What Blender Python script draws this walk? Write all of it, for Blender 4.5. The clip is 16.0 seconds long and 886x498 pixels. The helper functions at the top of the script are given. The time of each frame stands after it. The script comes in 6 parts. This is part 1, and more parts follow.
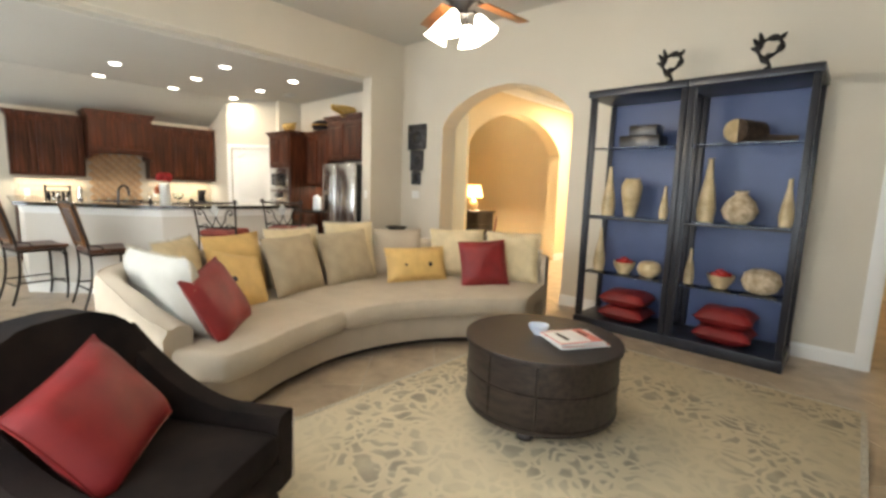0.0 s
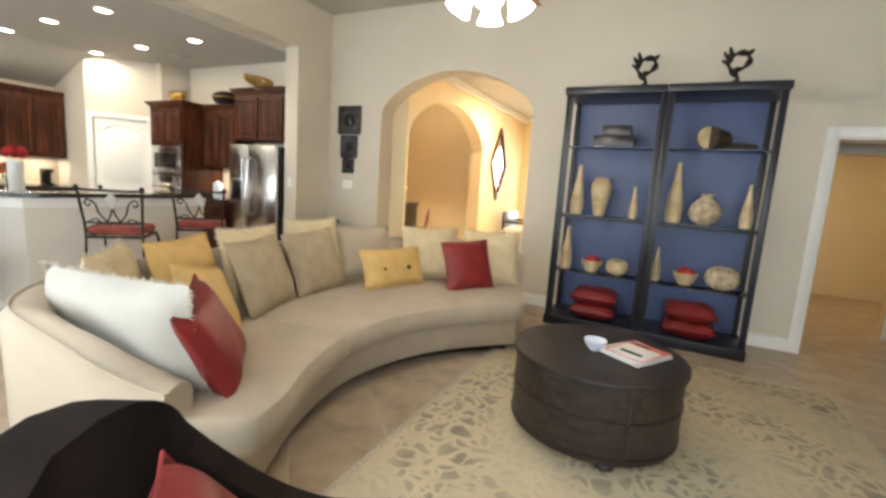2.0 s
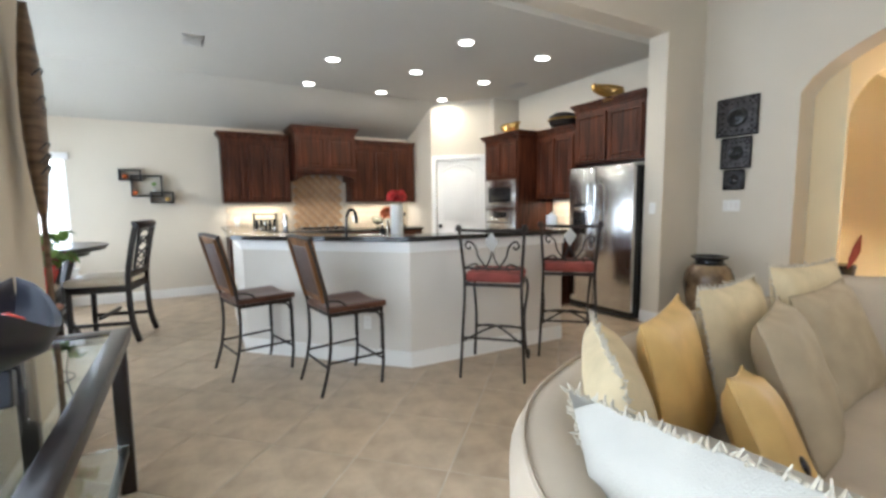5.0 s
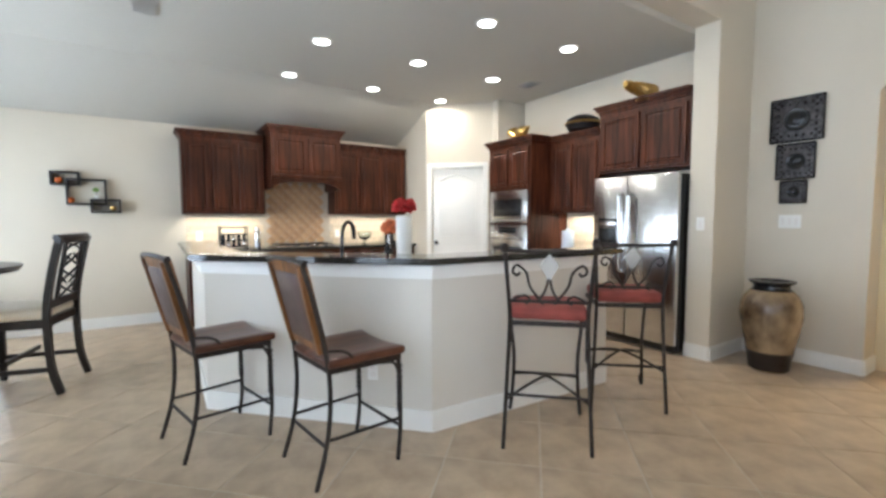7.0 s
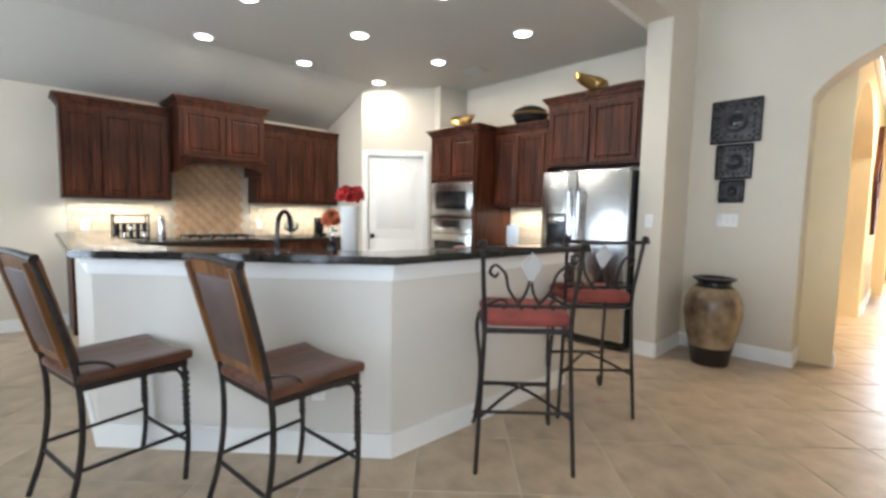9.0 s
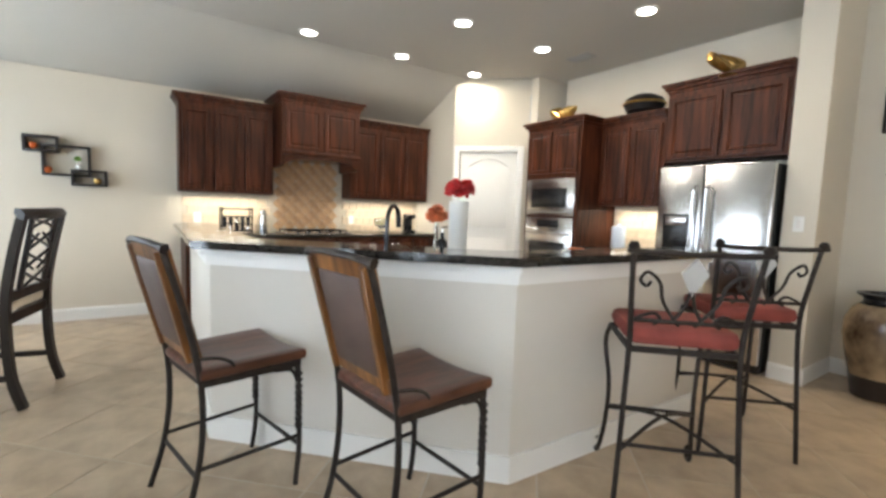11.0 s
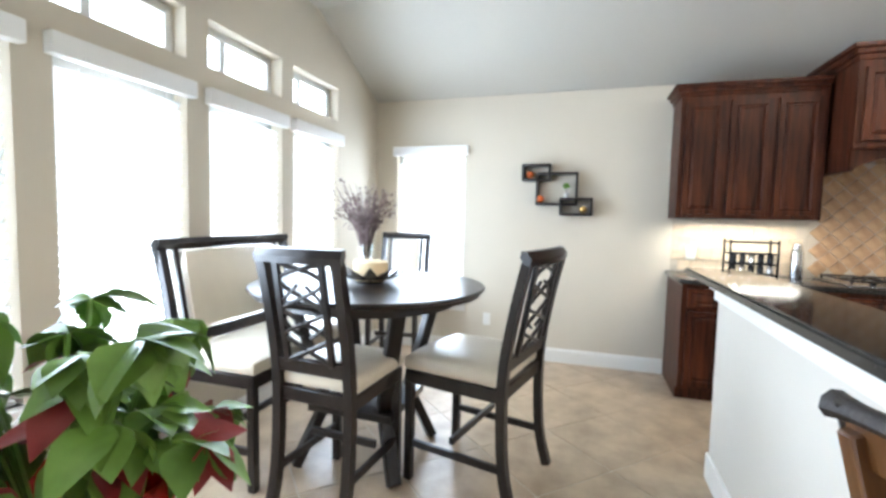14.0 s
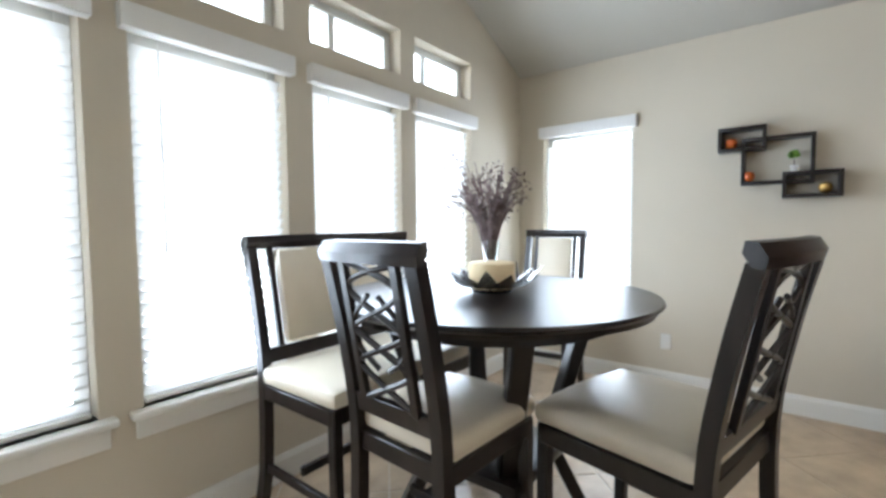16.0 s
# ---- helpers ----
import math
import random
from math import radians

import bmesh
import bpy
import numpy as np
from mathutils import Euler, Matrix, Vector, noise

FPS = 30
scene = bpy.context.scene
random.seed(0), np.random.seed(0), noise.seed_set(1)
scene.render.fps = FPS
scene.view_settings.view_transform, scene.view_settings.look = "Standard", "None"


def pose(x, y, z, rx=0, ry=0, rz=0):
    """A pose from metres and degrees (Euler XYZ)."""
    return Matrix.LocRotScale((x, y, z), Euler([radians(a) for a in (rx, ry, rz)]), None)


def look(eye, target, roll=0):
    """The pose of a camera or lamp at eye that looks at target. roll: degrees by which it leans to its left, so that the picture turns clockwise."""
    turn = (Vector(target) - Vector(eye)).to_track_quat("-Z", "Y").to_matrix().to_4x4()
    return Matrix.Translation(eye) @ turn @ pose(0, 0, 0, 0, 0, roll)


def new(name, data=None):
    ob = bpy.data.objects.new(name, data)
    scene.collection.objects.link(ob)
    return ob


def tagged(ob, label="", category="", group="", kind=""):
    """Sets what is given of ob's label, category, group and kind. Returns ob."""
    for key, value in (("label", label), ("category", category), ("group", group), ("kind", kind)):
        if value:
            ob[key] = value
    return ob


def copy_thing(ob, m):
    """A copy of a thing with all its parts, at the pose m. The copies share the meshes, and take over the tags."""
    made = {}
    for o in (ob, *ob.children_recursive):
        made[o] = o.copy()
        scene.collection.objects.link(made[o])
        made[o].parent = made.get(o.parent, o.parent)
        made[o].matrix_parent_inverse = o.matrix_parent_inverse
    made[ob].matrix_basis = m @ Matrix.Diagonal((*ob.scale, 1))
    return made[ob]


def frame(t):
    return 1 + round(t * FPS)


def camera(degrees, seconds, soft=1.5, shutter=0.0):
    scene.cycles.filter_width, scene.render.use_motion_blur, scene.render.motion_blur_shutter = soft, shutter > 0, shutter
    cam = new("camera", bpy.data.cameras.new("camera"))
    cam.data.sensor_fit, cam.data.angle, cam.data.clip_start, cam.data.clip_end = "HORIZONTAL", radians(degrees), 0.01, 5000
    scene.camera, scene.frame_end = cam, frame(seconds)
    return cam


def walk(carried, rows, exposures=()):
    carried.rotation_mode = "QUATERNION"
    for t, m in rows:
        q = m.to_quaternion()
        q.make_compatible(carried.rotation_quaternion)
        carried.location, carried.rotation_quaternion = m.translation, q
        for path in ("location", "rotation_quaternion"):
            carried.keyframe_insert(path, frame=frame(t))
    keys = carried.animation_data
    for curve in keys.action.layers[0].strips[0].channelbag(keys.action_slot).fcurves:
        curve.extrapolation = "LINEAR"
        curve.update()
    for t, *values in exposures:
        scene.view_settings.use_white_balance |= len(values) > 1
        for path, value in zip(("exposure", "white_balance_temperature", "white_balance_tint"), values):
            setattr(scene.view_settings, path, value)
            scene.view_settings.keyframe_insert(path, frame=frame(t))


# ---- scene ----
cam = camera(90.0, 16.0, soft=3.0)
EXPOSURES = [(0.0, 0.05, 6450, 10), (2.0, 0.0, 6350, 10), (3.0, -0.12, 6100, 10), (4.2, -0.2, 5600, 10), (5.5, -0.08, 5700, 10), (8.0, -0.02, 5500, 10), (12.0, -0.1, 6000, 10), (13.5, 0.1, 5550, 10), (14.6, 0.2, 5550, 10), (16.0, -0.52, 5700, 10)]
PATH = [
    (0, (-1.007, 6.081, 1.373), (-2.36, 7.529, 1.105), 2.0),
    (0.5, (-1.225, 6.017, 1.378), (-2.414, 7.601, 1.097), 2.5),
    (1, (-1.433, 6.025, 1.368), (-2.497, 7.697, 1.092), 2.6),
    (1.5, (-1.695, 5.95, 1.385), (-2.645, 7.685, 1.09), 3.0),
    (2, (-2.09, 5.86, 1.385), (-2.97, 7.632, 1.09), 3.9),
    (2.5, (-2.24, 5.835, 1.39), (-3.262, 7.529, 1.094), 3.5),
    (3, (-2.324, 5.919, 1.441), (-3.609, 7.421, 1.135), 1.7),
    (3.5, (-2.685, 5.86, 1.419), (-4.139, 7.204, 1.132), 1.2),
    (4, (-3.047, 5.874, 1.394), (-4.651, 7.041, 1.136), 0.3),
    (4.5, (-3.414, 6.007, 1.342), (-5.14, 6.995, 1.135), -0.7),
    (7, (-4.688, 6.197, 1.298), (-6.35, 7.302, 1.163), -0.1),
    (7.5, (-4.804, 6.24, 1.289), (-6.386, 7.456, 1.152), -0.4),
    (8, (-4.913, 6.24, 1.302), (-6.381, 7.588, 1.147), -0.2),
    (10.5, (-5.406, 6.215, 1.265), (-6.858, 7.58, 1.09), 2.3),
    (11, (-5.485, 6.2, 1.264), (-7.126, 7.329, 1.088), 2.0),
    (11.5, (-5.594, 6.21, 1.274), (-7.428, 6.989, 1.107), 1.1),
    (12, (-5.805, 6.162, 1.282), (-7.751, 6.589, 1.116), 0.1),
    (12.5, (-6.102, 6.067, 1.277), (-8.091, 6.212, 1.125), 0.7),
    (13, (-6.424, 5.965, 1.303), (-8.415, 5.84, 1.161), -0.2),
    (13.5, (-6.752, 5.905, 1.283), (-8.71, 5.517, 1.166), 0.0),
    (14, (-7.056, 5.859, 1.315), (-8.961, 5.264, 1.182), 1.3),
    (14.5, (-7.295, 5.827, 1.286), (-9.121, 5.018, 1.171), 0.6),
    (15, (-7.491, 5.803, 1.271), (-9.222, 4.807, 1.155), 0.3),
    (15.5, (-7.647, 5.722, 1.24), (-9.299, 4.6, 1.133), -0.2),
    (16, (-7.736, 5.697, 1.232), (-9.309, 4.468, 1.12), -0.5),
]
walk(cam, [(t, look(eye, target, roll)) for t, eye, target, roll in PATH], EXPOSURES)

# ---- world and lights ----
world = bpy.data.worlds.new("sky")
scene.world = world
world.use_nodes = True
_sky = world.node_tree.nodes.new("ShaderNodeTexSky")
_sky.sky_type, _sky.sun_disc, _sky.sun_elevation, _sky.sun_rotation = "NISHITA", False, radians(50), radians(180)
world.node_tree.links.new(_sky.outputs[0], world.node_tree.nodes["Background"].inputs[0])
world.node_tree.nodes["Background"].inputs[1].default_value = 0.12


def area_lamp(name, eye, target, sx, sy, watts, color=(1, 1, 1), shape="RECTANGLE"):
    d = bpy.data.lights.new(name, "AREA")
    d.shape, d.size, d.energy, d.color = shape, sx, watts, color
    if shape == "RECTANGLE":
        d.size_y = sy
    ob = new(name, d)
    ob.matrix_world = look(eye, target)
    return ob


def point_lamp(name, at, watts, color, radius=0.06):
    d = bpy.data.lights.new(name, "POINT")
    d.energy, d.color, d.shadow_soft_size = watts, color, radius
    ob = new(name, d)
    ob.location = at
    return ob


DAY = (0.86, 0.94, 1.0)
WARM = (1.0, 0.78, 0.5)
SOFT = (1.0, 0.86, 0.66)
# daylight in the openings of the windows
for x0, x1 in ((-10.53, -9.9), (-9.77, -9.12), (-8.97, -8.33), (-8.19, -7.55)):
    area_lamp("window_light", ((x0 + x1) / 2, 3.9, 1.25), ((x0 + x1) / 2, 8, 0.85), x1 - x0, 1.35, 25, DAY)
area_lamp("window_light", (-11.18, 4.385, 1.22), (-8, 4.5, 0.9), 0.7, 1.4, 16, DAY)
for x0, x1 in ((-6.35, -5.0), (-4.7, -3.35), (-3.05, -1.7), (-1.4, -0.05)):
    area_lamp("window_light", ((x0 + x1) / 2, 5.44, 1.45), ((x0 + x1) / 2, 9, 1.2), x1 - x0, 1.8, 31, DAY)
# recessed ceiling lights of the kitchen
DOWN = [(-7.72, 8.665), (-7.72, 9.695), (-8.87, 7.62), (-8.87, 8.665), (-8.87, 9.695), (-10.01, 7.62), (-10.01, 8.665), (-10.01, 9.695)]
for x, y in DOWN:
    area_lamp("downlight_lamp", (x, y, 2.93), (x, y, 0), 0.11, 0.11, 11, SOFT, "DISK")
# strips under the wall cabinets
area_lamp("strip_lamp", (-11.1, 7.04, 1.335), (-11.15, 7.04, 0), 0.85, 0.05, 8.5, (1, 0.88, 0.68))
area_lamp("strip_lamp", (-11.1, 9.06, 1.335), (-11.15, 9.06, 0), 1.0, 0.05, 8.5, (1, 0.88, 0.68))
area_lamp("strip_lamp", (-8.25, 10.62, 1.335), (-8.25, 10.66, 0), 0.6, 0.05, 6, (1, 0.88, 0.68))
# lamps: ceiling fan, table lamp, entrance room windows, added fills in hall and back hall
FAN = (-3.22, 8.55)
point_lamp("fan_lamp", (FAN[0], FAN[1], 2.31), 42, SOFT, 0.12)
point_lamp("table_lamp_bulb", (-6.72, 13.05, 1.33), 190, WARM, 0.08)
# unseen ceiling lamp without a fixture, added to brighten the hall
area_lamp("hall_fill_light", (-4.4, 14.0, 3.0), (-4.4, 14.0, 0), 0.4, 0.4, 170, WARM, "DISK")
area_lamp("hall_fill_light", (-4.6, 18.6, 1.5), (-4.6, 15, 1.0), 2.2, 2.0, 90, DAY)
# another added fill, no fixture in the back hall ceiling
area_lamp("hall_fill_light", (-0.1, 13.2, 2.55), (-0.1, 13.2, 0), 0.3, 0.3, 22, WARM, "DISK")

# ---- materials ----


def material(name, color, rough=0.5, metal=0.0, vary=0.12, scale=8.0, fine=90.0, bump=0.04, second=None, stretch=None, per_object=0.0, coat=0.0):
    m = bpy.data.materials.new(name)
    m.use_nodes = True
    nt = m.node_tree
    b = nt.nodes["Principled BSDF"]
    b.inputs["Roughness"].default_value, b.inputs["Metallic"].default_value = rough, metal
    b.inputs["Coat Weight"].default_value = coat
    tc = nt.nodes.new("ShaderNodeTexCoord")
    mp = nt.nodes.new("ShaderNodeMapping")
    nt.links.new(tc.outputs["Object"], mp.inputs["Vector"])
    if stretch:
        mp.inputs["Scale"].default_value = stretch
    big = nt.nodes.new("ShaderNodeTexNoise")
    big.inputs["Scale"].default_value, big.inputs["Detail"].default_value = scale, 5
    small = nt.nodes.new("ShaderNodeTexNoise")
    small.inputs["Scale"].default_value, small.inputs["Detail"].default_value = fine, 3
    for n in (big, small):
        nt.links.new(mp.outputs[0], n.inputs["Vector"])
    ramp = nt.nodes.new("ShaderNodeMix")
    ramp.data_type = "RGBA"
    a = [c * (1 - vary) for c in color]
    z = second or [min(1, c * (1 + vary)) for c in color]
    ramp.inputs[6].default_value, ramp.inputs[7].default_value = (*a, 1), (*z, 1)
    mixf = nt.nodes.new("ShaderNodeMath")
    mixf.operation = "MULTIPLY_ADD"
    mixf.inputs[1].default_value = 0.3
    nt.links.new(small.outputs["Fac"], mixf.inputs[0])
    sub = nt.nodes.new("ShaderNodeMapRange")
    sub.inputs[1].default_value, sub.inputs[2].default_value, sub.inputs[3].default_value, sub.inputs[4].default_value = 0.3, 0.7, -0.15, 0.85
    nt.links.new(big.outputs["Fac"], sub.inputs[0])
    nt.links.new(sub.outputs[0], mixf.inputs[2])
    fac = mixf.outputs[0]
    if per_object:
        oi = nt.nodes.new("ShaderNodeObjectInfo")
        add = nt.nodes.new("ShaderNodeMath")
        add.operation = "MULTIPLY_ADD"
        add.inputs[1].default_value = per_object
        nt.links.new(oi.outputs["Random"], add.inputs[0])
        nt.links.new(fac, add.inputs[2])
        fac = add.outputs[0]
    nt.links.new(fac, ramp.inputs[0])
    nt.links.new(ramp.outputs[2], b.inputs["Base Color"])
    if bump:
        bp = nt.nodes.new("ShaderNodeBump")
        bp.inputs["Strength"].default_value, bp.inputs["Distance"].default_value = min(1, bump * 4), 0.004
        nt.links.new(small.outputs["Fac"], bp.inputs["Height"])
        nt.links.new(bp.outputs[0], b.inputs["Normal"])
    return m


def glow(name, color, strength):
    m = bpy.data.materials.new(name)
    m.use_nodes = True
    b = m.node_tree.nodes["Principled BSDF"]
    b.inputs["Base Color"].default_value = (*color, 1)
    b.inputs["Emission Color"].default_value, b.inputs["Emission Strength"].default_value = (*color, 1), strength
    return m


def glass(name, color=(0.95, 0.98, 0.97), rough=0.0):
    m = bpy.data.materials.new(name)
    m.use_nodes = True
    b = m.node_tree.nodes["Principled BSDF"]
    b.inputs["Base Color"].default_value = (*color, 1)
    b.inputs["Transmission Weight"].default_value, b.inputs["Roughness"].default_value, b.inputs["IOR"].default_value = 1.0, rough, 1.45
    return m


WALL = material("cream_wall_paint", (0.62, 0.565, 0.465), 0.85, vary=0.03, scale=1.2, fine=160, bump=0.03)
TAN = material("tan_wall_paint", (0.74, 0.61, 0.38), 0.85, vary=0.03, scale=1.2, fine=160, bump=0.03)
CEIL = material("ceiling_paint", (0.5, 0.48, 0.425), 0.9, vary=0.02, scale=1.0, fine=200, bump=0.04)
WHITE = material("white_trim_paint", (0.8, 0.79, 0.75), 0.4, vary=0.02, scale=3, fine=120, bump=0.01)
PONY = material("island_paint", (0.64, 0.6, 0.53), 0.8, vary=0.03, scale=1.5, fine=160, bump=0.03)
TILE = material("beige_tile", (0.36, 0.27, 0.175), 0.3, vary=0.12, scale=5.5, fine=40, bump=0.015, second=(0.5, 0.39, 0.265), per_object=0.14)
GROUT = material("grout", (0.5, 0.44, 0.35), 0.9, vary=0.1)
CHERRY = material("dark_cherry_wood", (0.026, 0.0075, 0.0042), 0.4, vary=0.5, scale=3, fine=30, bump=0.02, second=(0.098, 0.029, 0.012), stretch=(9, 9, 0.8))
ESPRESSO = material("espresso_wood", (0.009, 0.006, 0.005), 0.28, vary=0.4, scale=4, fine=40, bump=0.015, second=(0.02, 0.013, 0.011), stretch=(6, 6, 1))
NAVY = material("black_stained_wood", (0.012, 0.013, 0.02), 0.35, vary=0.3, scale=4, fine=50, bump=0.01)
BLUE = material("blue_back_panel", (0.055, 0.082, 0.19), 0.45, vary=0.08, scale=2, fine=60, bump=0.01)
TABLEWOOD = material("dark_brown_oak", (0.016, 0.0105, 0.008), 0.42, vary=0.5, scale=5, fine=36, bump=0.08, second=(0.042, 0.027, 0.02), stretch=(1, 8, 8))
GRANITE = material("black_granite", (0.008, 0.008, 0.008), 0.08, vary=0.3, scale=60, fine=220, bump=0.0, second=(0.05, 0.045, 0.04))
STEEL = material("stainless_steel", (0.62, 0.62, 0.62), 0.2, 1.0, vary=0.04, scale=2, fine=60, bump=0.004, stretch=(1, 1, 12))
DARK = material("black_plastic", (0.012, 0.012, 0.013), 0.25, vary=0.1, bump=0.0)
IRON = material("wrought_iron", (0.035, 0.028, 0.024), 0.5, 0.6, vary=0.35, scale=30, fine=150, bump=0.08)
STOOLWOOD = material("amber_stained_wood", (0.12, 0.045, 0.012), 0.35, vary=0.4, scale=3, fine=30, bump=0.02, second=(0.27, 0.115, 0.03), stretch=(8, 8, 1))
SEATWOOD = material("reddish_brown_wood", (0.075, 0.026, 0.013), 0.3, vary=0.4, scale=4, fine=30, bump=0.02, second=(0.16, 0.06, 0.032), stretch=(9, 1, 1))
WEAVE = material("brown_leather", (0.085, 0.055, 0.045), 0.5, vary=0.25, scale=10, fine=200, bump=0.1)
REDCUSH = material("rust_red_fabric", (0.23, 0.045, 0.032), 0.8, vary=0.2, scale=12, fine=300, bump=0.1)
SOFA = material("linen_upholstery", (0.45, 0.375, 0.28), 0.9, vary=0.06, scale=5, fine=420, bump=0.12)
GOLD = material("gold_silk", (0.6, 0.39, 0.13), 0.55, vary=0.12, scale=9, fine=300, bump=0.06)
CREAM = material("cream_cushion_cloth", (0.6, 0.49, 0.3), 0.85, vary=0.12, scale=9, fine=300, bump=0.1)
TAUPE = material("taupe_cushion_cloth", (0.36, 0.285, 0.18), 0.75, vary=0.12, scale=9, fine=300, bump=0.1)
IVORY = material("ivory_cushion_cloth", (0.42, 0.4, 0.345), 0.85, vary=0.06, scale=9, fine=300, bump=0.12)
RED = material("dark_red_silk", (0.2, 0.011, 0.011), 0.5, vary=0.2, scale=7, fine=260, bump=0.06)
FRINGE = material("cushion_fringe", (0.5, 0.45, 0.35), 0.95, vary=0.25, scale=60, fine=300, bump=0.2)
LEATHER = material("dark_brown_leather", (0.01, 0.006, 0.005), 0.4, vary=0.4, scale=6, fine=120, bump=0.05)
VELVET = material("dark_brown_velvet", (0.008, 0.005, 0.0042), 0.95, vary=0.5, scale=5, fine=220, bump=0.1, second=(0.02, 0.012, 0.009))
BRASS = material("aged_brass", (0.55, 0.36, 0.12), 0.3, 1.0, vary=0.25, scale=20, fine=120, bump=0.03)
NICKEL = material("nickel_nailheads", (0.6, 0.58, 0.52), 0.25, 1.0, vary=0.05, bump=0)
CERAMIC = material("cream_glazed_ceramic", (0.52, 0.38, 0.19), 0.3, vary=0.25, scale=8, fine=60, bump=0.03, second=(0.66, 0.53, 0.32))
ROUGHCER = material("mottled_ceramic", (0.42, 0.3, 0.16), 0.7, vary=0.3, scale=18, fine=70, bump=0.2, second=(0.68, 0.56, 0.4))
APPLE = material("red_fruit", (0.4, 0.02, 0.014), 0.25, vary=0.3, scale=12, fine=80, bump=0.01)
BRONZE = material("dark_bronze", (0.014, 0.011, 0.01), 0.45, 0.5, vary=0.3, scale=25, fine=90, bump=0.1)
BARK = material("log_bark", (0.05, 0.03, 0.018), 0.9, vary=0.4, scale=25, fine=90, bump=0.25)
STONE = material("travertine_backsplash", (0.55, 0.45, 0.32), 0.5, vary=0.15, scale=10, fine=60, bump=0.04, per_object=0.35)
STONE2 = material("tan_stone_tile", (0.38, 0.22, 0.11), 0.5, vary=0.2, scale=12, fine=60, bump=0.05, second=(0.55, 0.36, 0.2), per_object=0.35)
VINYL = material("ivory_leatherette", (0.62, 0.55, 0.43), 0.3, vary=0.04, scale=6, fine=160, bump=0.03)
BLIND = material("white_blind", (0.85, 0.85, 0.84), 0.5, vary=0.02, bump=0)
SILL = material("window_frame_vinyl", (0.75, 0.75, 0.73), 0.45, vary=0.02, bump=0)
LEAF = material("leaf_green", (0.07, 0.17, 0.02), 0.4, vary=0.4, scale=9, fine=60, bump=0.04, second=(0.2, 0.36, 0.06), per_object=0.5)
LEAFRED = material("leaf_red", (0.22, 0.025, 0.025), 0.45, vary=0.4, scale=9, fine=60, bump=0.04, per_object=0.4)
FOIL = material("red_foil", (0.5, 0.022, 0.012), 0.22, 0.35, vary=0.3, scale=20, fine=60, bump=0.15)
TERRA = material("terracotta", (0.4, 0.2, 0.13), 0.8, vary=0.15)
TWIG = material("dried_twigs", (0.16, 0.11, 0.1), 0.9, vary=0.4, scale=30, bump=0.1, second=(0.3, 0.22, 0.22))
WAX = material("cream_candle", (0.75, 0.6, 0.36), 0.6, vary=0.06)
PAPER = material("printed_paper", (0.75, 0.72, 0.68), 0.6, vary=0.05)
PINKCOVER = material("magazine_cover", (0.62, 0.16, 0.12), 0.45, vary=0.2, scale=14)
CHINA = material("white_china", (0.6, 0.66, 0.74), 0.2, vary=0.05)
ARTMETAL = material("dark_patterned_metal", (0.03, 0.028, 0.03), 0.45, 0.4, vary=0.5, scale=26, fine=80, bump=0.3, second=(0.11, 0.1, 0.1))
ORANGE = material("orange_ceramic", (0.55, 0.12, 0.02), 0.35, vary=0.15)
MASKWOOD = material("carved_wood", (0.1, 0.06, 0.035), 0.45, vary=0.5, scale=4, fine=40, bump=0.15, second=(0.22, 0.14, 0.08), stretch=(1, 1, 6))
FANWOOD = material("fan_blade_wood", (0.2, 0.075, 0.025), 0.35, vary=0.3, scale=5, fine=40, bump=0.02)
CARPET = material("dark_rug", (0.05, 0.03, 0.025), 0.95, vary=0.4, scale=20, fine=200, bump=0.2)
GREY = material("vent_grey", (0.42, 0.41, 0.38), 0.5, vary=0.05)
URNGLAZE = material("brown_drip_glaze", (0.05, 0.022, 0.012), 0.22, vary=0.5, scale=3.5, fine=20, bump=0.03, second=(0.42, 0.3, 0.17), stretch=(1, 1, 0.7))
LIT = glow("lit_lens", (1.0, 0.93, 0.8), 14)
SHADE = glow("lit_glass_shade", (1.0, 0.92, 0.78), 12)
LAMPSHADE = glow("lit_fabric_shade", (1.0, 0.72, 0.38), 2.2)
OUTSIDE = glow("bright_outdoors", (0.97, 0.99, 1.0), 9.0)
PANE = glass("window_glass")
CLEAR = glass("clear_glass", (0.9, 0.97, 0.95))
MIRROR = material("mirror_silver", (0.9, 0.9, 0.9), 0.08, 1.0, vary=0.0, bump=0)


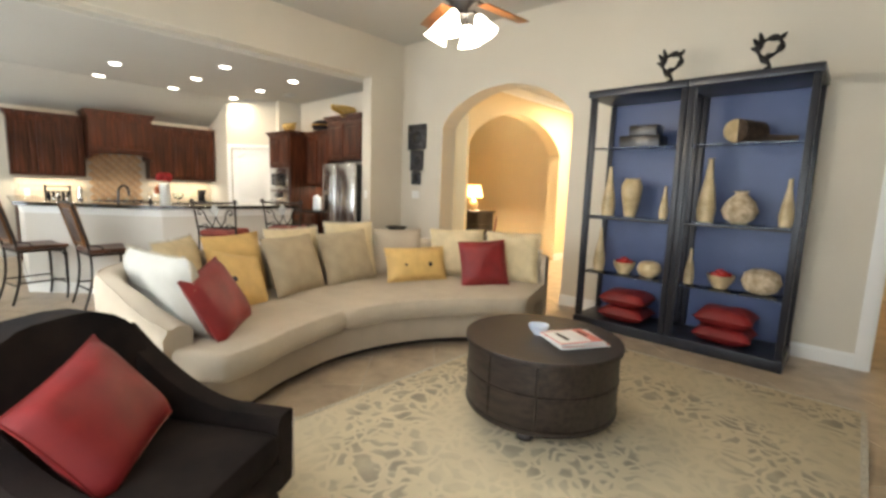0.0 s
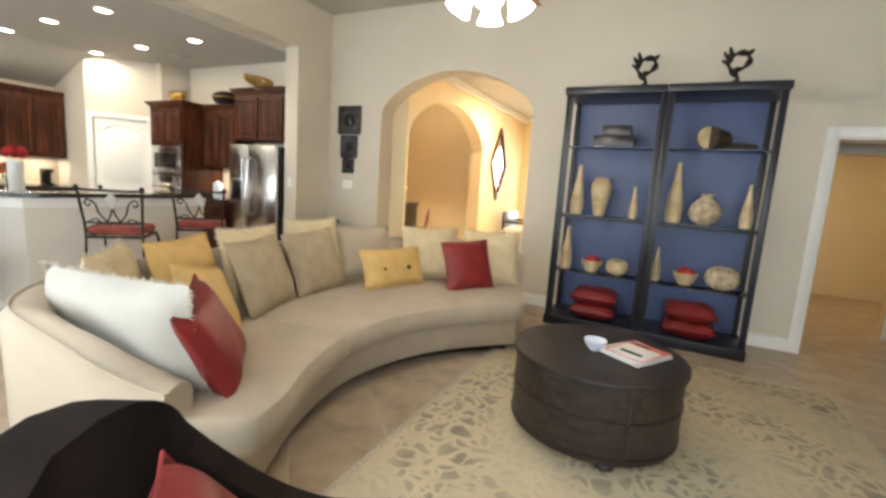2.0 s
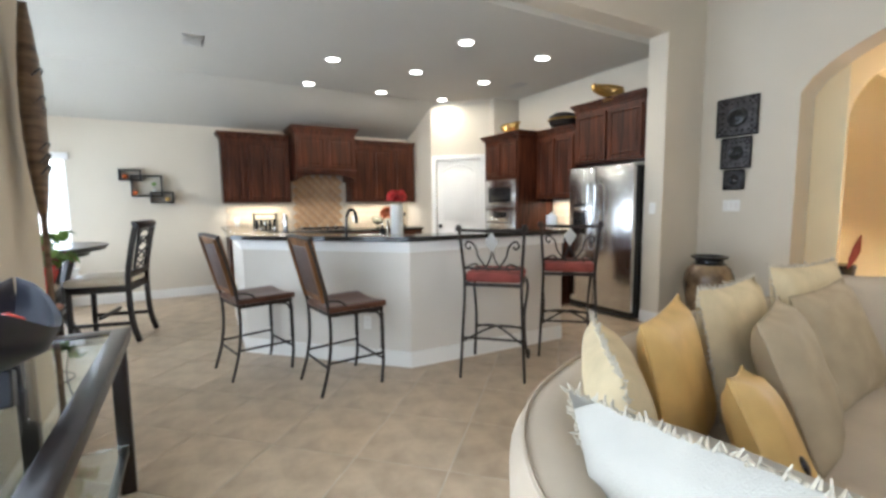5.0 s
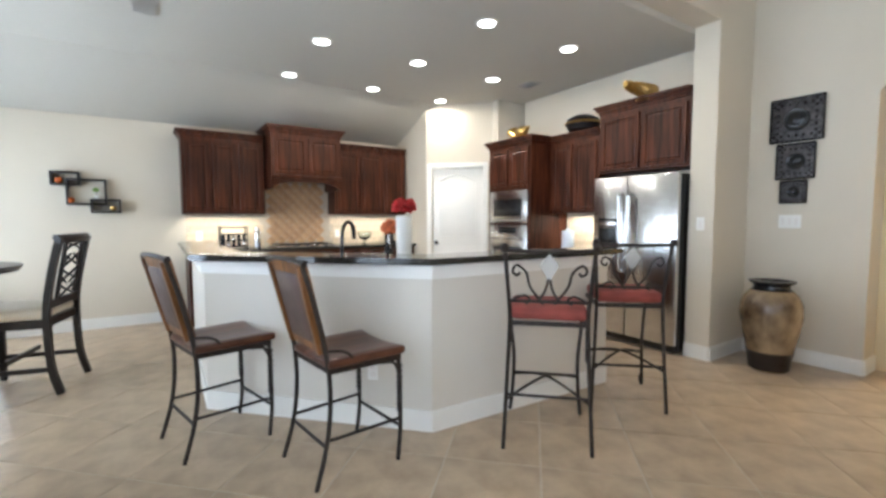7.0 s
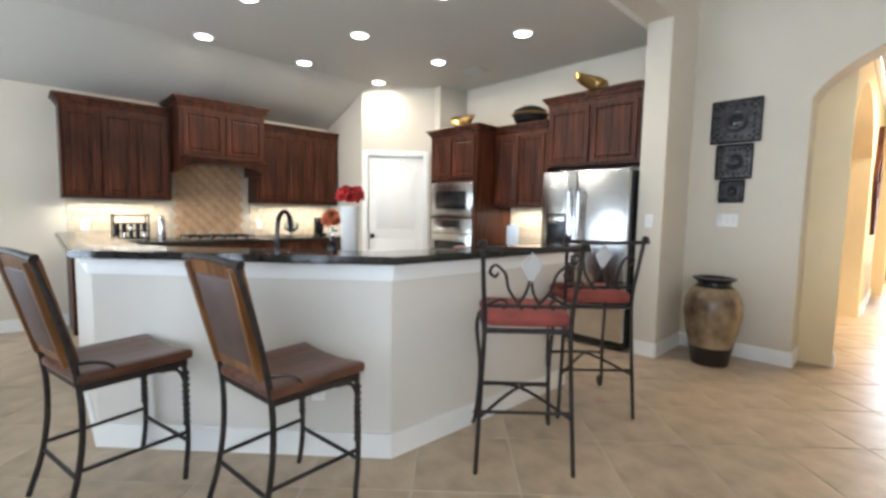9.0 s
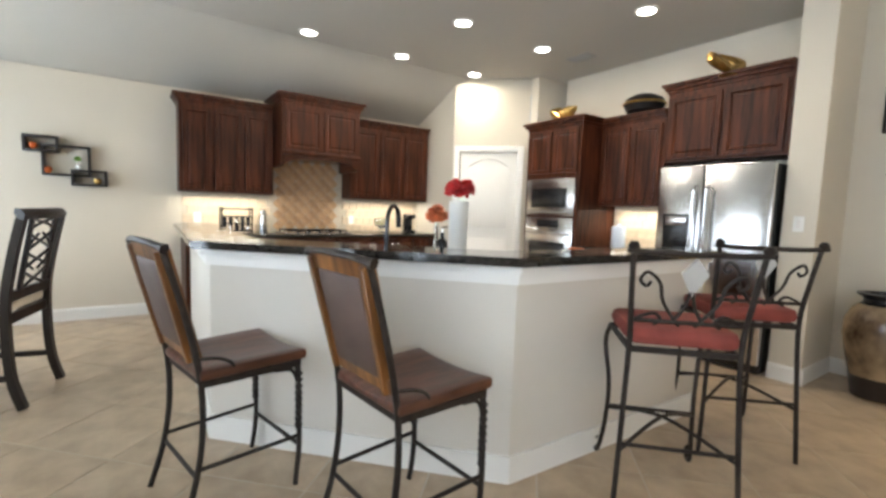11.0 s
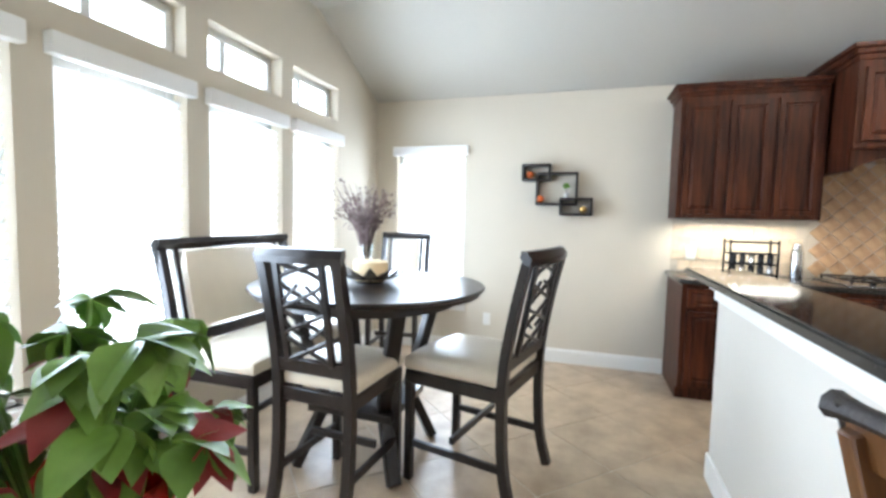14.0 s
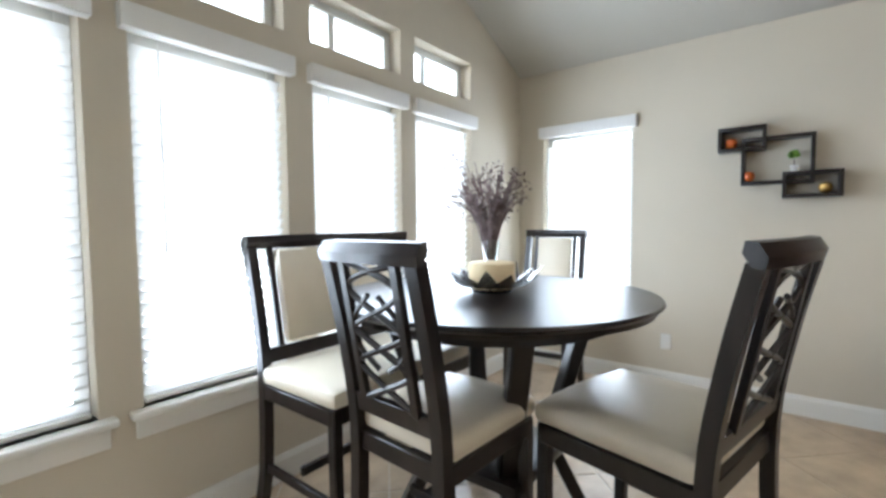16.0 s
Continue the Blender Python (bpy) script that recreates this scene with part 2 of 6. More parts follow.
def rug_material():
    m = material("ornamental_wool_rug", (0.6, 0.5, 0.33), 0.95, vary=0.06, scale=6, fine=300, bump=0.2)
    nt = m.node_tree
    b = nt.nodes["Principled BSDF"]
    tc = nt.nodes.new("ShaderNodeTexCoord")
    warp = nt.nodes.new("ShaderNodeTexNoise")
    warp.inputs["Scale"].default_value = 3.5
    nt.links.new(tc.outputs["Object"], warp.inputs["Vector"])
    mixv = nt.nodes.new("ShaderNodeMix")
    mixv.data_type = "VECTOR"
    mixv.inputs[0].default_value = 0.3
    nt.links.new(tc.outputs["Object"], mixv.inputs[4])
    nt.links.new(warp.outputs["Color"], mixv.inputs[5])
    vo = nt.nodes.new("ShaderNodeTexVoronoi")
    vo.feature, vo.inputs["Scale"].default_value = "DISTANCE_TO_EDGE", 15
    nt.links.new(mixv.outputs[1], vo.inputs["Vector"])
    vr = nt.nodes.new("ShaderNodeMapRange")
    vr.inputs[1].default_value, vr.inputs[2].default_value = 0.1, 0.22
    nt.links.new(vo.outputs["Distance"], vr.inputs[0])
    # medallion rings round the middle of the rug
    ln = nt.nodes.new("ShaderNodeVectorMath")
    ln.operation = "LENGTH"
    nt.links.new(tc.outputs["Object"], ln.inputs[0])
    sn = nt.nodes.new("ShaderNodeMath")
    sn.operation = "SINE"
    mu = nt.nodes.new("ShaderNodeMath")
    mu.operation = "MULTIPLY"
    mu.inputs[1].default_value = 7.5
    nt.links.new(ln.outputs["Value"], mu.inputs[0])
    nt.links.new(mu.outputs[0], sn.inputs[0])
    sr = nt.nodes.new("ShaderNodeMapRange")
    sr.inputs[1].default_value, sr.inputs[2].default_value, sr.inputs[3].default_value, sr.inputs[4].default_value = -0.5, 0.5, 0.25, 1
    nt.links.new(sn.outputs[0], sr.inputs[0])
    k = nt.nodes.new("ShaderNodeMath")
    k.operation = "MULTIPLY"
    nt.links.new(vr.outputs[0], k.inputs[0])
    nt.links.new(sr.outputs[0], k.inputs[1])
    wear = nt.nodes.new("ShaderNodeTexNoise")
    wear.inputs["Scale"].default_value, wear.inputs["Detail"].default_value = 5, 6
    nt.links.new(tc.outputs["Object"], wear.inputs["Vector"])
    k2 = nt.nodes.new("ShaderNodeMath")
    k2.operation = "MULTIPLY"
    nt.links.new(k.outputs[0], k2.inputs[0])
    nt.links.new(wear.outputs["Fac"], k2.inputs[1])
    mx = nt.nodes.new("ShaderNodeMix")
    mx.data_type = "RGBA"
    mx.inputs[7].default_value = (0.11, 0.1, 0.09, 1)
    old = b.inputs["Base Color"].links[0].from_socket
    nt.links.new(old, mx.inputs[6])
    nt.links.new(k2.outputs[0], mx.inputs[0])
    nt.links.new(mx.outputs[2], b.inputs["Base Color"])
    return m


for _m in (VELVET, CHERRY):
    _m.node_tree.nodes["Principled BSDF"].inputs["Specular IOR Level"].default_value = 0.2
RUG = rug_material()


def slat_material():
    """White slats that let some of the daylight through."""
    m = bpy.data.materials.new("translucent_white_slat")
    m.use_nodes = True
    nt = m.node_tree
    out = nt.nodes["Material Output"]
    tr = nt.nodes.new("ShaderNodeBsdfTranslucent")
    tr.inputs[0].default_value = (0.9, 0.9, 0.9, 1)
    mx = nt.nodes.new("ShaderNodeMixShader")
    mx.inputs[0].default_value = 0.75
    nt.nodes["Principled BSDF"].inputs["Base Color"].default_value = (0.85, 0.85, 0.84, 1)
    nt.links.new(nt.nodes["Principled BSDF"].outputs[0], mx.inputs[1])
    nt.links.new(tr.outputs[0], mx.inputs[2])
    nt.links.new(mx.outputs[0], out.inputs[0])
    return m


SLAT = slat_material()

# ---- mesh tools ----


def box(bm, x0, x1, y0, y1, z0, z1, bevel=0.0):
    r = bmesh.ops.create_cube(bm, size=1, matrix=Matrix.Translation(((x0 + x1) / 2, (y0 + y1) / 2, (z0 + z1) / 2)) @ Matrix.Diagonal((abs(x1 - x0), abs(y1 - y0), abs(z1 - z0), 1)))
    if bevel:
        es = list({e for v in r["verts"] for e in v.link_edges})
        bmesh.ops.bevel(bm, geom=es, offset=bevel, segments=2, affect="EDGES", profile=0.5)
    return bm


def cube(x0, x1, y0, y1, z0, z1, bevel=0.0):
    return box(bmesh.new(), x0, x1, y0, y1, z0, z1, bevel)


def lathe(profile, segs=28, bm=None, at=(0, 0, 0), wob=0.0):
    bm = bm or bmesh.new()
    rings = []
    for r, z in profile:
        rings.append([bm.verts.new((at[0] + r * math.cos(a) * (1 + wob * math.sin(3 * a + z * 9)), at[1] + r * math.sin(a), at[2] + z)) for a in [2 * math.pi * k / segs for k in range(segs)]])
    for a, b in zip(rings, rings[1:]):
        for k in range(segs):
            bm.faces.new((a[k], a[(k + 1) % segs], b[(k + 1) % segs], b[k]))
    bm.faces.new(rings[0][::-1])
    bm.faces.new(rings[-1])
    return bm


def tube(points, radius, bm=None, segs=8, flat=1.0):
    """A round bar along points; radius is a number or one for each point."""
    bm = bm or bmesh.new()
    pts = [Vector(p) for p in points]
    rad = radius if isinstance(radius, (list, tuple)) else [radius] * len(pts)
    rings, side = [], None
    for k, p in enumerate(pts):
        d = (pts[min(k + 1, len(pts) - 1)] - pts[max(k - 1, 0)]).normalized()
        if side is None:
            side = d.orthogonal().normalized()
        side = (side - d * side.dot(d)).normalized()
        up = d.cross(side)
        rings.append([bm.verts.new(p + rad[k] * (math.cos(a) * side + flat * math.sin(a) * up)) for a in [2 * math.pi * j / segs for j in range(segs)]])
    for a, b in zip(rings, rings[1:]):
        for j in range(segs):
            bm.faces.new((a[j], a[(j + 1) % segs], b[(j + 1) % segs], b[j]))
    bm.faces.new(rings[0][::-1])
    bm.faces.new(rings[-1])
    return bm


def spline(ctrl, n):
    """n + 1 points along a smooth curve through ctrl."""
    c = [Vector(p) for p in ctrl]
    out = []
    for k in range(n + 1):
        u = k / n * (len(c) - 1)
        i = min(int(u), len(c) - 2)
        t = u - i
        p0, p1, p2, p3 = c[max(i - 1, 0)], c[i], c[i + 1], c[min(i + 2, len(c) - 1)]
        out.append(0.5 * (2 * p1 + (p2 - p0) * t + (2 * p0 - 5 * p1 + 4 * p2 - p3) * t * t + (3 * p1 - p0 - 3 * p2 + p3) * t ** 3))
    return out


def bar(p, q, w, d, bm=None):
    """A straight square bar from p to q, w wide and d deep."""
    bm = bm or bmesh.new()
    p, q = Vector(p), Vector(q)
    v = q - p
    m = Matrix.Translation((p + q) / 2) @ v.to_track_quat("Z", "Y").to_matrix().to_4x4() @ Matrix.Diagonal((w, d, v.length, 1))
    r = bmesh.ops.create_cube(bm, size=1, matrix=m)
    bmesh.ops.bevel(bm, geom=list({e for x in r["verts"] for e in x.link_edges}), offset=min(w, d) * 0.12, segments=1, affect="EDGES")
    return bm


def prism(poly, z0, z1, bm=None):
    bm = bm or bmesh.new()
    lo = [bm.verts.new((x, y, z0)) for x, y in poly]
    hi = [bm.verts.new((x, y, z1)) for x, y in poly]
    bm.faces.new(lo[::-1])
    bm.faces.new(hi)
    n = len(poly)
    for k in range(n):
        bm.faces.new((lo[k], lo[(k + 1) % n], hi[(k + 1) % n], hi[k]))
    return bm


def finish(bm, smooth):
    bmesh.ops.recalc_face_normals(bm, faces=bm.faces)
    for f in bm.faces:
        f.smooth = smooth
    if smooth:
        for e in bm.edges:
            if len(e.link_faces) == 2 and e.calc_face_angle(0) > 0.75:
                e.smooth = False


def meshed(name, bm, mat, smooth=True):
    finish(bm, smooth)
    me = bpy.data.meshes.new(name)
    bm.to_mesh(me)
    bm.free()
    me.materials.append(mat)
    return me


def part(name, bm, mat, parent, label="", smooth=True):
    ob = new(name, meshed(name, bm, mat, smooth))
    ob.parent = parent
    if label:
        tagged(ob, label)
    return ob


def thing(name, m, label, category, group="", kind=""):
    ob = new(name)
    ob.matrix_world = m if isinstance(m, Matrix) else Matrix.Translation(m)
    return tagged(ob, label, category, group, kind)


def single(name, bm, mat, m, label, category, group="", kind="", smooth=True):
    ob = new(name, meshed(name, bm, mat, smooth))
    ob.matrix_world = m if isinstance(m, Matrix) else Matrix.Translation(m)
    return tagged(ob, label, category, group, kind)


def struct(name, bm, mat, label="", category="", parent=None, smooth=False):
    ob = new(name, meshed(name, bm, mat, smooth))
    if parent:
        ob.parent = parent
    else:
        tagged(ob, label, category or name.split("_")[0], "", "structure")
    return ob


def cushion(w, h, d, bm=None, m=None, n=12, pinch=0.06):
    """A soft stuffed pillow, w wide, h high, d thick, standing in the xz plane on z = 0."""
    bm = bm or bmesh.new()
    m = m or Matrix()
    grids = []
    for s in (-1, 1):
        g = []
        for i in range(n + 1):
            row = []
            for j in range(n + 1):
                u, v = 2 * i / n - 1, 2 * j / n - 1
                x = u * w / 2 * (1 - pinch * (1 - v * v) * abs(u))
                z = v * h / 2 * (1 - pinch * (1 - u * u) * abs(v)) + h / 2
                t = max(0.0, (1 - u ** 4) * (1 - v ** 4)) ** 0.55
                y = s * d / 2 * t * (1 + 0.08 * math.sin(5 * u + 3 * v + s))
                row.append(bm.verts.new(m @ Vector((x, y, z))))
            g.append(row)
        grids.append(g)
        for i in range(n):
            for j in range(n):
                bm.faces.new((g[i][j], g[i + 1][j], g[i + 1][j + 1], g[i][j + 1]))
    bmesh.ops.remove_doubles(bm, verts=bm.verts, dist=0.0005)
    return bm


# ---- structure ----
XW, YN, YS, YD = -11.3, 11.05, 5.33, 3.79
LIVC, KITC = 3.62, 2.965
T = 0.14


def hole_wall(name, axis, at, thick, a0, a1, z0, z1, holes, mat, label):
    """A wall along x (axis 'x', its near face at y = at) or y, with square holes (b0, b1, c0, c1)."""
    bm = bmesh.new()
    cuts = sorted({a0, a1, *[v for h in holes for v in h[:2]]})
    for p, q in zip(cuts, cuts[1:]):
        hs = sorted([h for h in holes if h[0] <= p + 1e-6 and h[1] >= q - 1e-6], key=lambda h: h[2])
        z = z0
        for h in hs + [(0, 0, z1, z1)]:
            if h[2] - z > 1e-4:
                lo, hi = min(at, at + thick), max(at, at + thick)
                box(bm, *((p, q, lo, hi) if axis == "x" else (lo, hi, p, q)), z, h[2])
            z = max(z, h[3])
    bmesh.ops.remove_doubles(bm, verts=bm.verts, dist=0.0005)
    seen = {}
    for f in list(bm.faces):
        c = f.calc_center_median()
        seen.setdefault((round(c.x, 3), round(c.y, 3), round(c.z, 3)), []).append(f)
    bmesh.ops.delete(bm, geom=[f for fs in seen.values() if len(fs) > 1 for f in fs], context="FACES_ONLY")
    return struct(name, bm, mat, label, "wall")


def arch_piece(bm, axis, at, thick, a0, a1, spring, top, z1, n=28):
    """The wall above an arched opening from a0 to a1: springing at spring, crown at top, up to z1."""
    c, half, rise = (a0 + a1) / 2, (a1 - a0) / 2, top - spring
    lows = []
    for k in range(n + 1):
        a = a0 + (a1 - a0) * k / n
        u = abs(a - c) / half
        zz = spring + rise * max(0.0, 1 - u * u) ** 0.75
        lows.append((a, zz))
    for s in range(n):
        (p, zp), (q, zq) = lows[s], lows[s + 1]
        vs = []
        for off in (0, thick):
            for a, z in ((p, zp), (q, zq), (q, z1), (p, z1)):
                vs.append(bm.verts.new((a, at + off, z) if axis == "x" else (at + off, a, z)))
        bm.faces.new(vs[0:4])
        bm.faces.new(vs[4:8])
        bm.faces.new((vs[0], vs[1], vs[5], vs[4]))
        bm.faces.new((vs[2], vs[3], vs[7], vs[6]))
    bmesh.ops.remove_doubles(bm, verts=bm.verts, dist=0.0005)
    return bm


# north wall of the living room, with its arch and the door opening
ARCH = (-5.75, -3.62)
bm = bmesh.new()
box(bm, -6.65, ARCH[0], YN, YN + 0.3, 0, LIVC)
box(bm, ARCH[1], -0.82, YN, YN + 0.3, 0, LIVC)
box(bm, -0.82, 0.1, YN, YN + 0.3, 2.02, LIVC)
box(bm, 0.1, 2.2, YN, YN + 0.3, 0, LIVC)
arch_piece(bm, "x", YN, 0.3, *ARCH, 2.3, 2.78, LIVC)
struct("wall_north", bm, WALL, "cream painted wall with a wide arched opening", "wall")
# kitchen: north wall, pantry corner, west wall
struct("wall_kitchen_north", cube(-9.45, -6.87, 10.78, 10.92, 0, KITC), WALL, "cream painted kitchen wall", "wall")
struct("wall_stub", cube(-6.87, -6.65, 10.4, YN + 0.3, 0, LIVC), WALL, "cream painted wall end beside the refrigerator", "wall")
struct("wall_header", cube(-6.87, -6.65, YS - T, 10.4, 3.02, LIVC), WALL, "cream painted header between living room and kitchen", "wall")
hole_wall("wall_west", "y", XW, -T, YD - T, 9.72, 0, 2.5, [(4.02, 4.75, 0.52, 1.98)], WALL, "cream painted wall with one tall window")
struct("wall_pantry_side", cube(XW, -10.36, 9.68, 9.8, 0, KITC + 0.02), WALL, "cream painted wall beside the pantry", "wall")
struct("wall_pantry_end", cube(-9.66, -9.54, 10.36, 10.92, 0, KITC + 0.02), WALL, "cream painted wall beside the oven tower", "wall")
# the diagonal wall with the pantry door
PAN = pose(-10.02, 10.02, 0, 0, 0, 45)
pw = bmesh.new()
box(pw, -0.49, -0.4, 0, 0.12, 0, KITC + 0.02)
box(pw, 0.36, 0.49, 0, 0.12, 0, KITC + 0.02)
box(pw, -0.4, 0.36, 0, 0.12, 2.04, KITC + 0.02)
o = struct("wall_pantry", pw, WALL, "cream painted diagonal wall with a white door", "wall")
o.matrix_world = PAN
# living room south wall and the others that close the place
LIVWIN = [(-6.35, -5.0), (-4.7, -3.35), (-3.05, -1.7), (-1.4, -0.05)]
hole_wall("wall_south", "x", YS, -T, -7.21, 2.2, 0, LIVC, [(a, b, 0.55, 2.4) for a, b in LIVWIN], WALL, "cream painted wall with tall windows")
struct("wall_dining_east", cube(-7.21, -7.21 + T, YD, YS - T, 0, KITC + 0.1), WALL, "cream painted side wall of the dining nook", "wall")
DINWIN = [(-10.53, -9.9), (-9.77, -9.12), (-8.97, -8.33), (-8.19, -7.55)]
hole_wall("wall_dining_south", "x", YD, -T, XW - T, -7.21 + T, 0, KITC + 0.05, [(a, b, 0.55, 1.97) for a, b in DINWIN] + [(a, b, 2.15, 2.42) for a, b in DINWIN], WALL, "cream painted window wall with transoms")
struct("wall_east", cube(2.2, 2.34, YS - T, YN + 0.3, 0, LIVC), WALL, "cream painted wall", "wall")
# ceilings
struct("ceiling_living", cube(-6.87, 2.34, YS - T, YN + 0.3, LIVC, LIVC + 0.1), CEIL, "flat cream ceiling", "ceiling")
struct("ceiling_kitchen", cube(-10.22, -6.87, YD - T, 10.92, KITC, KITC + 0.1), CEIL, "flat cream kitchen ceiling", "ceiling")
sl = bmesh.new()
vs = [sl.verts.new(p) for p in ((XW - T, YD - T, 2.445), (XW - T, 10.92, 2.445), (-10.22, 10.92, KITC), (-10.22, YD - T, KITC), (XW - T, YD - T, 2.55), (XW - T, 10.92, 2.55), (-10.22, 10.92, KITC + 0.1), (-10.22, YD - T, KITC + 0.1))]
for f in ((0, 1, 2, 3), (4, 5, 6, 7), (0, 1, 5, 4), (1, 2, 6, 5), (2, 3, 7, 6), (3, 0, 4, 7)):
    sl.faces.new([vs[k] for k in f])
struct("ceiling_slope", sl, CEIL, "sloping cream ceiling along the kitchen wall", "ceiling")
# entrance hall beyond the arch, with its own arch on the west
bm = bmesh.new()
HX = -5.5
box(bm, HX - 0.25, HX, YN + 0.3, 11.4, 0, 3.1)
box(bm, HX - 0.25, HX, 14.2, 16.9, 0, 3.1)
arch_piece(bm, "y", HX - 0.25, 0.25, 11.4, 14.2, 2.1, 2.7, 3.1)
struct("wall_hall_west", bm, TAN, "tan painted hall wall with an arched opening", "wall")
bm = bmesh.new()
box(bm, HX, -5.35, 16.9, 17.1, 0, 3.1)
box(bm, -3.9, -3.0, 16.9, 17.1, 0, 3.1)
arch_piece(bm, "x", 16.9, 0.2, -5.35, -3.9, 2.0, 2.55, 3.1)
struct("wall_hall_end", bm, TAN, "tan painted end wall with an arched opening", "wall")
struct("wall_hall_east", cube(-3.15, -3.0, YN + 0.3, 19.2, 0, 3.1), TAN, "tan painted hall wall", "wall")
struct("wall_front_room", cube(HX - 0.25, -3.0, 19.2, 19.35, 0, 3.1), TAN, "tan painted far wall", "wall")
struct("wall_front_room_side", cube(HX - 0.25, HX - 0.1, 17.1, 19.2, 0, 3.1), TAN, "tan painted far side wall", "wall")
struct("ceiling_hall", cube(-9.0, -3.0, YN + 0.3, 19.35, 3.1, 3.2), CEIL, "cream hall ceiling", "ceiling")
struct("wall_study_north", cube(-9.0, HX - 0.25, 14.6, 14.75, 0, 3.1), TAN, "tan painted study wall", "wall")
struct("wall_study_west", cube(-9.0, -8.85, YN + 0.3, 14.6, 0, 3.1), TAN, "tan painted study wall", "wall")
struct("wall_study_south", cube(-9.0, -6.65, YN + 0.16, YN + 0.3, 0, 3.1), TAN, "tan painted study wall", "wall")
# crown moulding of the hall
for nm, c in (("trim_hall_west", (HX, HX + 0.07, YN + 0.3, 16.9)), ("trim_hall_end", (HX + 0.07, -3.15, 16.83, 16.9))):
    struct(nm, cube(c[0], c[1], c[2], c[3], 2.97, 3.1, 0.015), WHITE, "white crown moulding", "moulding")
# back hall beyond the door opening
struct("wall_back_hall_west", cube(-1.3, -1.16, YN + 0.3, 15.0, 0, 2.7), TAN, "tan painted back hall wall", "wall")
bm = bmesh.new()
box(bm, -1.16, -0.75, 12.35, 12.47, 0, 2.7)
box(bm, -0.75, 0.2, 12.35, 12.47, 2.0, 2.7)
box(bm, 0.2, 1.4, 12.35, 12.47, 0, 2.7)
struct("wall_back_hall_cross", bm, TAN, "tan painted wall with a second doorway", "wall")
struct("wall_back_hall_end", cube(-1.16, 1.4, 15.0, 15.14, 0, 2.7), TAN, "tan painted end wall", "wall")
struct("wall_back_hall_east", cube(1.4, 1.54, YN + 0.3, 15.14, 0, 2.7), TAN, "tan painted back hall wall", "wall")
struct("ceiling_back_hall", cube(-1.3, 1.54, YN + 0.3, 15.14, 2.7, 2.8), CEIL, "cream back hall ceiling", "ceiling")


def casing(name, m, x0, x1, top, w=0.09):
    t = thing(name, m, "white painted door casing round an opening", "door casing", kind="structure")
    for c in ((x0 - w, x0, 0, top + w), (x1, x1 + w, 0, top + w), (x0, x1, top, top + w)):
        part("casing_board", cube(c[0], c[1], -0.022, 0.0, c[2], c[3], 0.005), WHITE, t)
    return t


casing("door_1", pose(0, YN, 0), -0.82, 0.1, 2.02)
jb = bpy.data.objects["door_1"]
for x in (-0.82, 0.1 - 0.016):
    part("jamb", cube(x, x + 0.016, 0.0, 0.3, 0, 2.02), WHITE, jb)
part("jamb", cube(-0.804, 0.084, 0.0, 0.3, 2.004, 2.02), WHITE, jb)
casing("door_2", pose(0, 12.35, 0), -0.75, 0.2, 2.0)


pd = casing("door_3", PAN, -0.4, 0.36, 2.04, 0.075)
leaf = part("door_leaf", cube(-0.395, 0.355, 0.02, 0.06, 0.01, 2.035, 0.003), WHITE, pd)
for z0, z1 in ((0.2, 0.9), (1.05, 1.85)):
    fr = bmesh.new()
    box(fr, -0.29, 0.25, 0.008, 0.0195, z0, z1, 0.006)
    box(fr, -0.24, 0.2, 0.0, 0.0075, z0 + 0.05, z1 - 0.05, 0.003)
    part("door_panel", fr, WHITE, leaf)
part("door_panel", tube(spline([(-0.29, 0.008, 1.85), (-0.16, 0.008, 1.93), (-0.02, 0.008, 1.96), (0.12, 0.008, 1.93), (0.25, 0.008, 1.85)], 16), 0.014, segs=6), WHITE, leaf)
part("door_knob", lathe([(0.012, 0), (0.012, 0.03), (0.03, 0.04), (0.033, 0.055), (0.02, 0.07)], 16), BRONZE, leaf, "dark bronze knob").matrix_local = pose(-0.33, 0.02, 0.95, 90)

# baseboards


def baseboard(name, p, q, h=0.13):
    """Along the foot of a wall from p to q, on the left of that way."""
    p, q = Vector((*p, 0)), Vector((*q, 0))
    d = (q - p).normalized()
    n = Vector((-d.y, d.x, 0))
    bm = bmesh.new()
    prof = ((0, 0.0), (0.016, 0.0), (0.016, h - 0.025), (0.007, h), (0, h))
    ends = [[bm.verts.new(e + n * a + Vector((0, 0, z))) for a, z in prof] for e in (p, q)]
    for k in range(5):
        bm.faces.new((ends[0][k], ends[0][(k + 1) % 5], ends[1][(k + 1) % 5], ends[1][k]))
    bm.faces.new(ends[0])
    bm.faces.new(ends[1][::-1])
    return struct(name, bm, WHITE, "white painted baseboard", "baseboard")


for k, (p, q) in enumerate((((ARCH[0], YN), (-6.65, YN)), ((-0.91, YN), (ARCH[1], YN)), ((2.2, YN), (0.19, YN)), ((-6.65, YN), (-6.65, 10.4)), ((-6.65, 10.4), (-6.87, 10.4)), ((XW, 6.58), (XW, YD)), ((XW, YD), (-7.21, YD)), ((-7.21, YD), (-7.21, YS)), ((-7.21, YS), (2.2, YS)),
                            ((ARCH[0], YN + 0.3), (ARCH[0], YN)), ((ARCH[1], YN), (ARCH[1], YN + 0.3)), ((HX, 11.4), (HX, YN + 0.3)), ((HX, 16.9), (HX, 14.2)), ((-3.15, YN + 0.3), (-3.15, 16.9)), ((-0.84, 12.35), (-1.16, 12.35)), ((-1.16, 12.35), (-1.16, YN + 0.3)), ((HX - 0.25, 14.6), (-8.85, 14.6)))):
    baseboard("baseboard_%d" % (k + 1), p, q)


